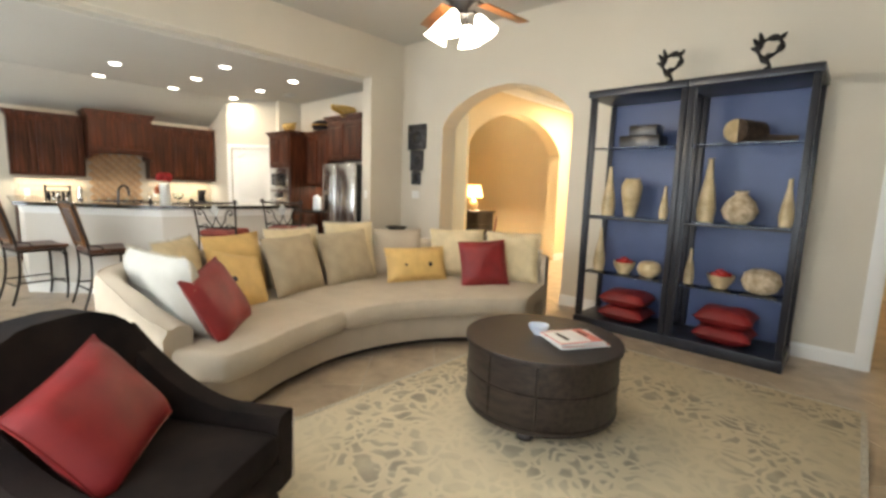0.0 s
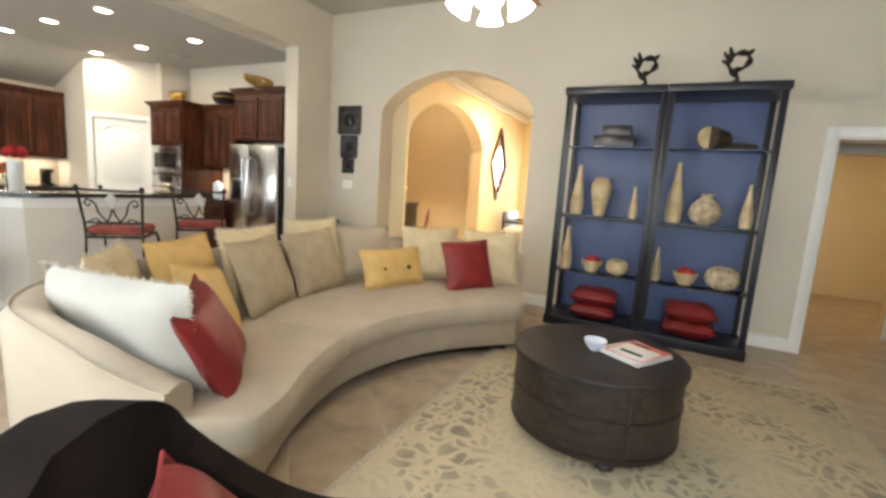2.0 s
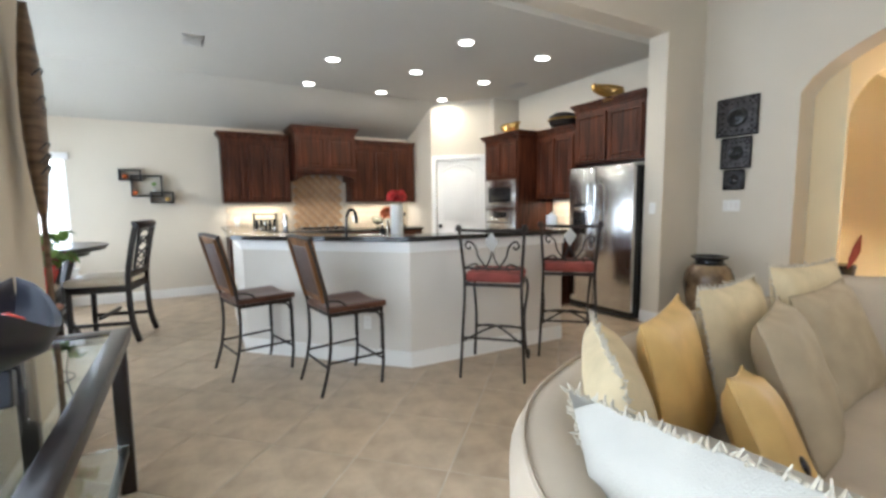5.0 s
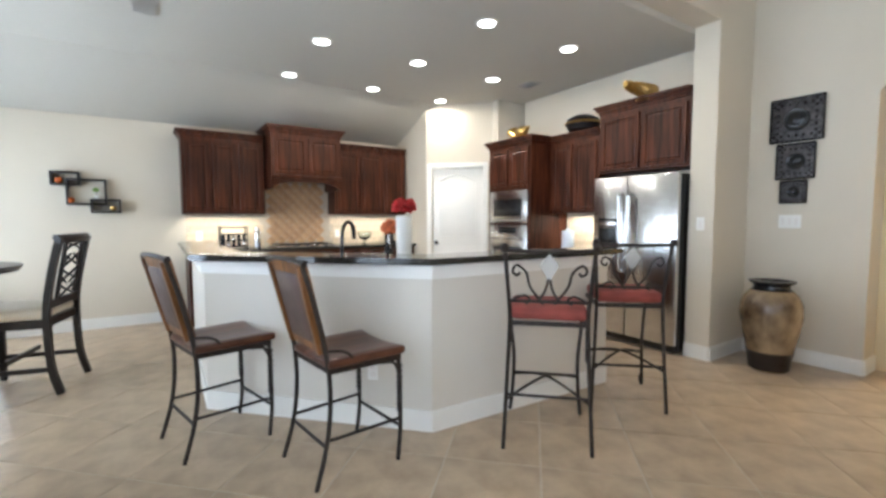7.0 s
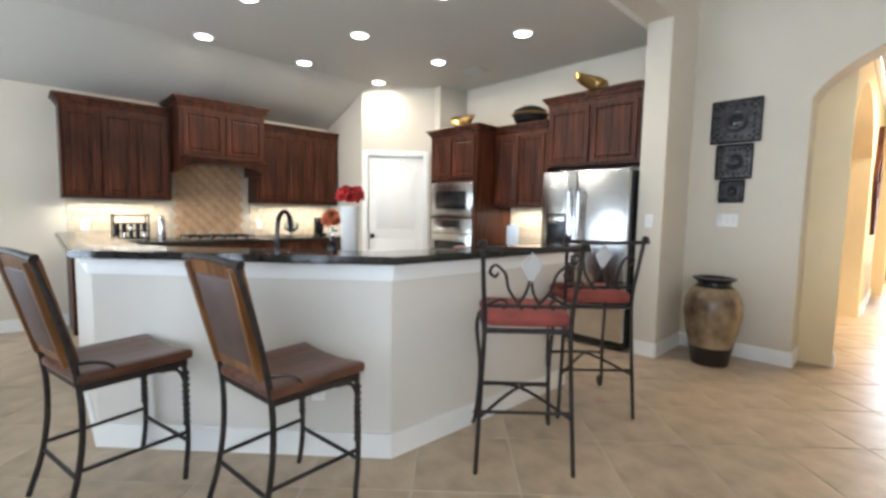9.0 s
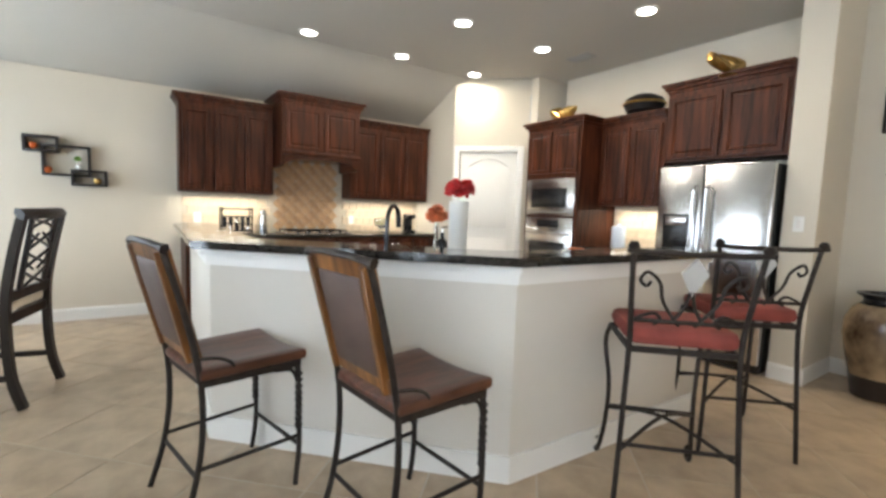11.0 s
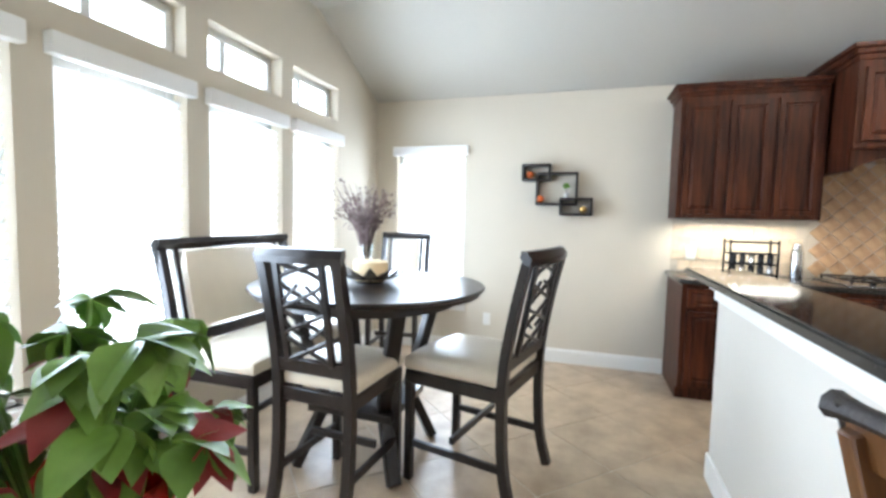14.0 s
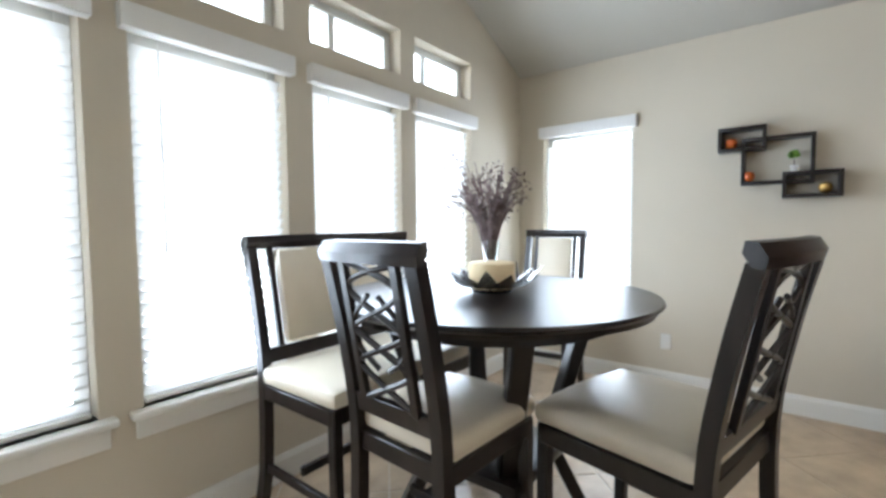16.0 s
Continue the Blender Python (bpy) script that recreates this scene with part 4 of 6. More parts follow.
part("lid", lathe([(0.076, 0.211), (0.076, 0.225), (0.02, 0.24), (0.02, 0.26)], 20), CHINA, mk)
# gilt ornaments on the cabinets


def ornament(x, y, z, w, d, seed, label):
    t = thing("ornament", pose(x, y, z, 0, 0, seed * 20), label, "ornament")
    bm = bmesh.new()
    rr = random.Random(seed)
    lathe([(0.08, 0), (0.1, 0.015), (0.03, 0.03), (0.03, 0.05)], 16, bm)
    part("foot", bm, BRASS, t)
    sh = bmesh.new()
    for k in range(5):
        a = rr.uniform(0, 6.28)
        tube(spline([(0, 0, 0.045), (w * 0.3 * math.cos(a), d * 0.3 * math.sin(a), 0.1), (w * 0.5 * math.cos(a + 0.4), d * 0.4 * math.sin(a), 0.15), (w * 0.4 * math.cos(a + 1), d * 0.4, 0.2)], 8), [0.02, 0.03, 0.04, 0.045, 0.045, 0.04, 0.03, 0.02, 0.01], sh)
    part("scroll", sh, BRASS, t)


ornament(-9.1, 10.35, 2.321, 0.3, 0.15, 1, "gilt scroll ornament on top of the cabinet")
ornament(-7.35, 10.42, 2.482, 0.45, 0.18, 4, "gilt scroll ornament on top of the cabinet")
pl = thing("decor_platter", pose(-8.2, 10.52, 2.316), "dark oval platter with gilt rim on the cabinet", "platter")
pm = bmesh.new()
lathe([(0.02, 0), (0.17, 0.03), (0.2, 0.1), (0.18, 0.15), (0.1, 0.19), (0.03, 0.2)], 26, pm)
part("body", pm, BRONZE, pl)
part("rim", tube([(0.203 * math.cos(a), 0.203 * math.sin(a), 0.1) for a in [6.283 * k / 32 for k in range(33)]], 0.012, segs=6), BRASS, pl)

# downlights, vents, switches
for x, y in DOWN:
    t = thing("downlight", (x, y, KITC), "round recessed ceiling light, switched on", "ceiling light", "recessed lights of the kitchen")
    part("trim_ring", lathe([(0.095, -0.001), (0.095, -0.008), (0.075, -0.012), (0.075, -0.001)], 28), WHITE, t)
    part("lens", lathe([(0.072, -0.002), (0.072, -0.009)], 28), LIT, t, "glowing white lens")
for x, y, rz, w in ((-8.94, 6.24, 0, 0.3), (-8.78, 10.2, 0, 0.28)):
    t = thing("ceiling_vent", pose(x, y, KITC, 0, 0, rz), "grey slatted air vent in the ceiling", "air vent")
    part("frame", cube(-w / 2, w / 2, -0.09, 0.09, -0.012, -0.001, 0.004), GREY, t)
    for k in range(7):
        part("slat", cube(-w / 2 + 0.02, w / 2 - 0.02, -0.07 + k * 0.021, -0.06 + k * 0.021, -0.019, -0.0125), GREY, t)
sw = thing("light_switch", pose(-6.3, YN, 1.27), "white triple light switch plate under the plaques", "light switch")
part("cover_plate", cube(-0.085, 0.085, -0.008, 0, -0.06, 0.06, 0.003), WHITE, sw)
for x in (-0.05, 0, 0.05):
    part("toggle", cube(x - 0.012, x + 0.012, -0.012, -0.0085, -0.03, 0.03, 0.002), PAPER, sw)
sw2 = thing("light_switch", pose(-6.76, 10.4, 1.25), "white light switch on the wall end", "light switch")
part("cover_plate", cube(-0.036, 0.036, -0.008, 0, -0.06, 0.06, 0.003), WHITE, sw2)
part("toggle", cube(-0.012, 0.012, -0.012, -0.0085, -0.03, 0.03, 0.002), PAPER, sw2)

# wall plaques
for (x0, x1, z0, z1), s in zip(((-6.48, -6.08, 1.98, 2.37), (-6.42, -6.13, 1.65, 1.965), (-6.38, -6.18, 1.435, 1.635)), (1, 0.75, 0.5)):
    t = thing("wall_plaque", pose((x0 + x1) / 2, YN, (z0 + z1) / 2), "dark square metal wall plaque with studded border", "wall plaque", "three plaques hung in a column")
    w, h = (x1 - x0) / 2, (z1 - z0) / 2
    part("plate", cube(-w, w, -0.02, -0.002, -h, h, 0.004), ARTMETAL, t)
    rim = bmesh.new()
    for a, b in (((-w, -h), (w, -h)), ((w, -h), (w, h)), ((w, h), (-w, h)), ((-w, h), (-w, -h))):
        tube([(a[0] * 0.97, -0.024, a[1] * 0.97), (b[0] * 0.97, -0.024, b[1] * 0.97)], 0.009, rim, 6)
    part("border", rim, DARK, t)
    st = bmesh.new()
    for k in range(7):
        for a, b in (((2 * k / 6 - 1), -0.84), ((2 * k / 6 - 1), 0.84), (-0.84, (2 * k / 6 - 1)), (0.84, (2 * k / 6 - 1))):
            bmesh.ops.create_icosphere(st, subdivisions=1, radius=0.011 * s + 0.003, matrix=Matrix.Translation((a * w * 0.84, -0.021, b * h * 0.84)))
    part("studs", st, DARK, t)
    md = lathe([(w * 0.5, 0), (w * 0.46, 0.012), (w * 0.3, 0.006), (w * 0.22, 0.016), (0.01, 0.018)], 24)
    part("medallion", md, DARK, t).matrix_local = pose(0, -0.02, 0, 90)

# floor urn
ur = thing("floor_urn", (-6.26, 10.62, 0), "tall brown drip-glazed floor urn against the wall", "urn")
part("body", lathe([(0.13, 0), (0.145, 0.015), (0.155, 0.1), (0.2, 0.3), (0.228, 0.46), (0.222, 0.57), (0.19, 0.65), (0.15, 0.69)], 36), URNGLAZE, ur)
part("neck", lathe([(0.15, 0.69), (0.13, 0.705), (0.128, 0.73), (0.165, 0.755), (0.168, 0.77), (0.13, 0.775), (0.115, 0.72)], 36), DARK, ur, "dark glazed lip")
part("foot_glaze", lathe([(0.1465, 0.012), (0.158, 0.1), (0.172, 0.155), (0.175, 0.17), (0.15, 0.16)], 36, wob=0.004), LEATHER, ur, "dark brown glaze round the foot")

# ---- bar stools ----


def wood_stool():
    """Facing +y; the four feet round the origin."""
    t = thing("bar_stool", (0, 0, 0), "counter stool with leather-panelled wooden back, wooden seat and iron legs", "bar stool", "stools at the island")
    seat = cube(-0.22, 0.22, -0.2, 0.24, 0.585, 0.63, 0.014)
    bmesh.ops.subdivide_edges(seat, edges=[e for e in seat.edges if e.calc_length() > 0.2], cuts=6, use_grid_fill=True)
    for v in seat.verts:
        v.co.z -= 0.016 * (1 - min(1, (v.co.x / 0.2) ** 2)) * (1 if v.co.z > 0.6 else 0)
        v.co.x *= 1 + 0.12 * (v.co.y + 0.2)
    part("seat", seat, SEATWOOD, t, "saddle-shaped reddish wooden seat")
    ap = bmesh.new()
    for a, b in (((-0.2, -0.18), (0.2, -0.18)), ((0.2, -0.18), (0.22, 0.21)), ((0.22, 0.21), (-0.22, 0.21)), ((-0.22, 0.21), (-0.2, -0.18))):
        bar((*a, 0.57), (*b, 0.57), 0.012, 0.028, ap)
    part("seat_frame", ap, IRON, t)
    for s in (-1, 1):
        part("front_leg", tube(spline([(s * 0.21, 0.2, 0.58), (s * 0.215, 0.205, 0.5), (s * 0.215, 0.21, 0.2), (s * 0.215, 0.2, 0.08), (s * 0.22, 0.19, 0.012)], 16), 0.012), IRON, t)
        tw = bmesh.new()
        for ph in (0, math.pi):
            tube([(s * 0.214 + 0.012 * math.cos(k * 0.9 + ph), 0.208 + 0.012 * math.sin(k * 0.9 + ph), 0.53 - k * 0.0085) for k in range(32)], 0.006, tw, 5)
        part("twist", tw, IRON, t)
        part("back_leg", tube(spline([(s * 0.2, -0.315, 1.11), (s * 0.2, -0.25, 0.88), (s * 0.2, -0.195, 0.62), (s * 0.2, -0.185, 0.4), (s * 0.2, -0.21, 0.2), (s * 0.205, -0.265, 0.012)], 20), 0.012), IRON, t)
        part("brace", tube(spline([(s * 0.2, -0.19, 0.67), (s * 0.215, -0.13, 0.665), (s * 0.218, -0.08, 0.635), (s * 0.21, -0.07, 0.59)], 10), 0.007), IRON, t)
        part("bracket", tube(spline([(s * 0.212, 0.1, 0.556), (s * 0.214, 0.17, 0.545), (s * 0.215, 0.2, 0.49)], 8), 0.008), IRON, t)
        part("stretcher", tube([(s * 0.2, -0.203, 0.235), (s * 0.216, 0.21, 0.235)], 0.009), IRON, t)
    part("stretcher", tube([(-0.216, 0.21, 0.19), (0.216, 0.21, 0.19)], 0.009), IRON, t)
    part("stretcher", tube([(-0.2, -0.205, 0.2), (0.2, -0.205, 0.2)], 0.009), IRON, t)
    lean = Matrix.Translation((0, -0.2, 0.66)) @ Matrix.Rotation(radians(14), 4, "X")
    fr_ = bmesh.new()
    for s in (-1, 1):
        bar((s * 0.165, 0, 0), (s * 0.178, 0, 0.44), 0.055, 0.024, fr_)
    bar((-0.19, 0, 0.025), (0.19, 0, 0.025), 0.024, 0.05, fr_)
    bar((-0.195, 0, 0.425), (0.195, 0, 0.425), 0.026, 0.06, fr_)
    p = part("back_frame", fr_, STOOLWOOD, t, "amber wooden back frame")
    p.matrix_local = lean
    p2 = part("back_panel", cube(-0.142, 0.142, -0.02, 0.02, 0.045, 0.4, 0.012), WEAVE, t, "dark brown leather back panel")
    p2.matrix_local = lean
    p3 = part("top_rail", tube(spline([(-0.225, 0, 0.45), (-0.1, -0.012, 0.466), (0.1, -0.012, 0.466), (0.225, 0, 0.45)], 12), [0.02, 0.016] + [0.013] * 9 + [0.016, 0.02], flat=0.8), IRON, t, "iron top rail with rolled ends")
    p3.matrix_local = lean
    return t


ws = wood_stool()
ws.matrix_world = pose(-7.57, 6.52, 0, 0, 0, 13)
copy_thing(ws, pose(-6.93, 7.05, 0, 0, 0, 7))


def scroll(c, r, turns, start, sgn=1, n=22):
    return [(c[0] + sgn * r * (1 - 0.75 * k / n) * math.cos(start + turns * 6.283 * k / n), c[1], c[2] + r * (1 - 0.75 * k / n) * math.sin(start + turns * 6.283 * k / n)) for k in range(n + 1)]


def iron_stool():
    t = thing("iron_bar_stool", (0, 0, 0), "wrought iron bar stool with scrolled back and rust-red cushion", "bar stool", "stools at the island")
    ct = cube(-0.215, 0.215, -0.2, 0.2, 0.735, 0.815, 0.034)
    part("cushion", ct, REDCUSH, t, "rust-red seat cushion")
    sf = bmesh.new()
    for a, b in (((-0.205, -0.195), (0.205, -0.195)), ((0.205, -0.195), (0.21, 0.2)), ((0.21, 0.2), (-0.21, 0.2)), ((-0.21, 0.2), (-0.205, -0.195))):
        bar((*a, 0.72), (*b, 0.72), 0.014, 0.026, sf)
    part("seat_frame", sf, IRON, t)
    for s in (-1, 1):
        part("back_leg", tube(spline([(s * 0.235, -0.275, 1.15), (s * 0.222, -0.23, 0.95), (s * 0.21, -0.2, 0.74), (s * 0.222, -0.215, 0.4), (s * 0.24, -0.24, 0.01)], 18), 0.0115), IRON, t)
        part("front_leg", tube(spline([(s * 0.21, 0.2, 0.72), (s * 0.222, 0.235, 0.62), (s * 0.2, 0.2, 0.42), (s * 0.205, 0.21, 0.22), (s * 0.22, 0.24, 0.07), (s * 0.228, 0.285, 0.022), (s * 0.23, 0.325, 0.05), (s * 0.228, 0.3, 0.085)], 26), 0.0115), IRON, t)
        back = Matrix.Translation((0, -0.2, 0.83)) @ Matrix.Rotation(radians(13), 4, "X")
        bm = bmesh.new()
        tube(spline([(s * 0.03, 0, 0.0), (s * 0.1, 0, 0.1), (s * 0.12, 0, 0.18), (s * 0.17, 0, 0.225), (s * 0.195, 0, 0.19), (s * 0.17, 0, 0.165), (s * 0.155, 0, 0.185)], 24), 0.0075, bm, 6)
        tube(spline([(s * 0.2, 0, 0.02), (s * 0.13, 0, 0.05), (s * 0.1, 0, 0.02), (s * 0.125, 0, 0.0)], 14), 0.007, bm, 6)
        tube(spline([(s * 0.004, 0, 0.15), (s * 0.02, 0, 0.08), (s * 0.06, 0, 0.01)], 10), 0.0075, bm, 6)
        part("scroll", bm, IRON, t).matrix_local = back
        part("finial", lathe([(0.008, -0.01), (0.02, 0), (0.023, 0.015), (0.012, 0.03)], 12), IRON, t).location = (s * 0.237, -0.28, 1.14)
    dm = bmesh.new()
    vs = [dm.verts.new(p) for p in ((0, -0.006, 0.13), (0.05, -0.006, 0.225), (0, -0.006, 0.29), (-0.05, -0.006, 0.225), (0, 0.006, 0.13), (0.05, 0.006, 0.225), (0, 0.006, 0.29), (-0.05, 0.006, 0.225))]
    for f in ((0, 1, 2, 3), (4, 5, 6, 7), (0, 1, 5, 4), (1, 2, 6, 5), (2, 3, 7, 6), (3, 0, 4, 7)):
        dm.faces.new([vs[i] for i in f])
    part("emblem", dm, GREY, t, "grey diamond emblem").matrix_local = back
    part("top_rail", tube(spline([(-0.26, -0.28, 1.135), (-0.12, -0.285, 1.128), (0.12, -0.285, 1.128), (0.26, -0.28, 1.135)], 12), 0.012), IRON, t)
    part("lower_rail", tube([(-0.212, -0.205, 0.845), (0.212, -0.205, 0.845)], 0.009), IRON, t)
    for a, b in (((-0.225, -0.222), (0.203, 0.207)), ((0.225, -0.222), (-0.203, 0.207))):
        part("cross_brace", tube(spline([(a[0], a[1], 0.29), (0, 0, 0.36), (b[0], b[1], 0.29)], 12), 0.0085), IRON, t)
    part("footrest", tube([(-0.204, 0.208, 0.3), (0.204, 0.208, 0.3)], 0.009), IRON, t)
    part("footrest", tube([(-0.226, -0.224, 0.32), (0.226, -0.224, 0.32)], 0.009), IRON, t)
    return t


ist = iron_stool()
ist.matrix_world = pose(-6.51, 8.15, 0, 0, 0, 45)
copy_thing(ist, pose(-6.58, 8.98, 0, 0, 0, 48))

# ---- dining nook ----
TC = (-9.27, 4.75)
tb = thing("dining_table", Matrix.Translation((*TC, 0)) @ Matrix.Diagonal((1, 1, 1.06, 1)), "round espresso dining table with crossed slanting legs", "table")
part("tabletop", lathe([(0.02, 0.855), (0.57, 0.855), (0.61, 0.862), (0.615, 0.878), (0.625, 0.882), (0.635, 0.892), (0.63, 0.902), (0.02, 0.903)], 64), ESPRESSO, tb)
part("platform", cube(-0.24, 0.24, -0.24, 0.24, 0.27, 0.31, 0.006), ESPRESSO, tb)
for a in range(4):
    c, s = math.cos(radians(45 + 90 * a)), math.sin(radians(45 + 90 * a))
    part("leg", bar((0.42 * c, 0.42 * s, 0.854), (0.24 * c, 0.24 * s, 0.311), 0.075, 0.055), ESPRESSO, tb)
    part("foot", bar((0.26 * c, 0.26 * s, 0.269), (0.4 * c, 0.4 * s, 0.004), 0.07, 0.05), ESPRESSO, tb)
part("apron", lathe([(0.45, 0.81), (0.48, 0.81), (0.48, 0.8545), (0.45, 0.8545)], 40), ESPRESSO, tb)


def lattice(bm, w, z0, z1, y):
    """Interlaced loops in a chair back."""
    h = z1 - z0
    for s in (-1, 1):
        tube(spline([(s * w * 0.45, y, z0), (-s * w * 0.4, y, z0 + h * 0.22), (-s * w * 0.42, y, z0 + h * 0.3), (s * w * 0.42, y, z0 + h * 0.5), (s * w * 0.42, y, z0 + h * 0.56), (-s * w * 0.42, y, z0 + h * 0.78), (-s * w * 0.3, y, z0 + h * 0.9), (s * w * 0.45, y, z1)], 36), 0.0095, bm, 6)
        tube(spline([(s * w * 0.1, y, z0 + h * 0.25), (s * w * 0.45, y, z0 + h * 0.4), (s * w * 0.45, y, z0 + h * 0.6), (s * w * 0.1, y, z0 + h * 0.78)], 18), 0.0085, bm, 6)


def dining_chair(w=0.46, d=0.48, top=1.09, back="lattice", label=""):
    """Facing +y."""
    t = thing("dining_chair", (0, 0, 0), label, "chair", "chairs round the dining table")
    h = w / 2
    sc = cube(-h, h, -d / 2 + 0.02, d / 2, 0.53, 0.6, 0.026)
    bmesh.ops.subdivide_edges(sc, edges=[e for e in sc.edges if e.calc_length() > 0.2], cuts=5, use_grid_fill=True)
    for v in sc.verts:
        if v.co.z > 0.565:
            v.co.z += 0.012 * (1 - min(1, (v.co.x / h) ** 2)) - 0.012 * max(0, v.co.y / d)
    part("seat", sc, VINYL, t, "ivory leatherette seat")
    rl = bmesh.new()
    for a, b in (((-h + 0.02, -d / 2 + 0.02), (h - 0.02, -d / 2 + 0.02)), ((h - 0.02, -d / 2 + 0.02), (h - 0.02, d / 2 - 0.03)), ((h - 0.02, d / 2 - 0.03), (-h + 0.02, d / 2 - 0.03)), ((-h + 0.02, d / 2 - 0.03), (-h + 0.02, -d / 2 + 0.02))):
        bar((*a, 0.5), (*b, 0.5), 0.028, 0.058, rl)
    part("seat_frame", rl, ESPRESSO, t)
    for s in (-1, 1):
        part("front_leg", bar((s * (h - 0.03), d / 2 - 0.035, 0.53), (s * (h - 0.03), d / 2 - 0.03, 0.0), 0.042, 0.042), ESPRESSO, t)
        p = bmesh.new()
        tube(spline([(s * (h - 0.025), -d / 2 - 0.085, top - 0.03), (s * (h - 0.025), -d / 2 - 0.03, 0.83), (s * (h - 0.025), -d / 2 + 0.01, 0.56), (s * (h - 0.025), -d / 2 + 0.0, 0.2), (s * (h - 0.025), -d / 2 - 0.05, 0.002)], 16), 0.03, p, 4)
        part("back_post", p, ESPRESSO, t)
        part("stretcher", bar((s * (h - 0.03), -d / 2 - 0.005, 0.18), (s * (h - 0.03), d / 2 - 0.03, 0.18), 0.022, 0.034), ESPRESSO, t)
    part("stretcher", bar((-h + 0.03, 0.0, 0.24), (h - 0.03, 0.0, 0.24), 0.022, 0.034), ESPRESSO, t)
    lean = Matrix.Translation((0, -d / 2 + 0.005, 0.6)) @ Matrix.Rotation(radians(10.5), 4, "X")
    bh = top - 0.6
    tr = bmesh.new()
    tube(spline([(-h, 0.0, bh), (-h * 0.4, -0.022, bh + 0.005), (h * 0.4, -0.022, bh + 0.005), (h, 0.0, bh)], 14), 0.036, tr, 6, 0.65)
    part("top_rail", tr, ESPRESSO, t).matrix_local = lean
    part("lower_rail", bar((-h + 0.03, 0, 0.03), (h - 0.03, 0, 0.03), 0.024, 0.06), ESPRESSO, t).matrix_local = lean
    iw = w * 0.27
    if back == "lattice":
        for s in (-1, 1):
            part("back_slat", bar((s * iw, -0.008, 0.05), (s * iw, -0.012, bh - 0.01), 0.03, 0.022), ESPRESSO, t).matrix_local = lean
        lt = bmesh.new()
        lattice(lt, iw * 2, 0.06, bh - 0.03, -0.01)
        part("lattice", lt, ESPRESSO, t, "interlaced loops in the back").matrix_local = lean
    else:
        iw = h - 0.14 if w > 0.7 else h - 0.11
        for s in (-1, 1):
            part("back_slat", bar((s * (iw + 0.02), -0.008, 0.05), (s * (iw + 0.02), -0.012, bh - 0.01), 0.026, 0.022), ESPRESSO, t).matrix_local = lean
        part("back_pad", cube(-iw, iw, -0.03, 0.026, 0.07, bh - 0.03, 0.014), VINYL, t, "ivory leatherette back pad").matrix_local = lean
    return t


TALL = Matrix.Diagonal((1, 1, 1.07, 1))
dining_chair(0.42, label="espresso dining chair with looped lattice back and ivory seat").matrix_world = pose(-8.9, 4.8, 0, 0, 0, 86) @ TALL
dining_chair(0.56, 0.54, 1.09, label="wide espresso dining chair with curved lattice back and ivory seat").matrix_world = pose(-9.276, 5.357, 0, 0, 0, 167) @ TALL
dining_chair(1.0, 0.5, 1.09, "pad", "espresso dining bench with padded ivory back and seat by the windows").matrix_world = pose(-9.2, 4.2, 0, 0, 0, 0) @ TALL
dining_chair(0.48, 0.46, 1.08, "pad", "espresso dining chair with ivory padded back by the window").matrix_world = pose(-10.75, 4.28, 0, 0, 0, -82) @ TALL

# centrepiece
cp = thing("centrepiece_bowl", (*TC, 0.958), "silver leaf-shaped bowl with cream candle on the table", "bowl")
lf = bmesh.new()
for k in range(14):
    a = k * 0.449
    for r0, r1, z1, w in ((0.06, 0.21, 0.09 + 0.015 * (k % 2), 0.045),):
        c, s = math.cos(a), math.sin(a)
        vs = [lf.verts.new(p) for p in ((r0 * c, r0 * s, 0.012), (0.14 * c - w * s, 0.14 * s + w * c, 0.04), (r1 * c, r1 * s, z1), (0.14 * c + w * s, 0.14 * s - w * c, 0.04), (0.14 * c, 0.14 * s, 0.03))]
        for i in range(4):
            lf.faces.new((vs[i], vs[(i + 1) % 4], vs[4]))
bmesh.ops.solidify(lf, geom=list(lf.faces), thickness=0.005)
part("leaves", lf, STEEL, cp)
part("base", lathe([(0.08, 0), (0.085, 0.012), (0.05, 0.016)], 20), STEEL, cp)
part("candle", lathe([(0.09, 0.017), (0.095, 0.03), (0.095, 0.115), (0.085, 0.12), (0.01, 0.112)], 24), WAX, cp, "thick cream candle")
tw = thing("twig_arrangement", (TC[0] - 0.2, TC[1] - 0.13, 0.958), "dried purple-grey twigs in a slim glass vase", "dried flowers")
part("vase", lathe([(0.04, 0), (0.045, 0.02), (0.03, 0.12), (0.04, 0.2), (0.036, 0.2), (0.026, 0.12), (0.035, 0.02)], 18), CLEAR, tw)
tg, bl = bmesh.new(), bmesh.new()
rr = random.Random(4)
for k in range(80):
    a, sp = rr.uniform(0, 6.283), rr.uniform(0.05, 0.22)
    z = rr.uniform(0.36, 0.55)
    mid = (sp * 0.35 * math.cos(a), sp * 0.35 * math.sin(a), 0.3)
    end = (sp * math.cos(a), sp * math.sin(a), z)
    pts = spline([(0, 0, 0.03), mid, end], 7)
    tube(pts, [0.003, 0.003, 0.003, 0.0025, 0.0025, 0.002, 0.002, 0.0015], tg, 4)
    for j in range(9):
        p = Vector(pts[rr.randint(4, 7)]) + Vector((rr.uniform(-0.025, 0.025), rr.uniform(-0.025, 0.025), rr.uniform(-0.05, 0.03)))
        q = Vector((rr.uniform(-1, 1), rr.uniform(-1, 1), rr.uniform(-1, 1))).normalized() * rr.uniform(0.01, 0.02)
        r_ = q.orthogonal().normalized() * 0.006
        vs = [bl.verts.new(v) for v in (p - q, p + r_, p + q, p - r_)]
        bl.faces.new(vs)
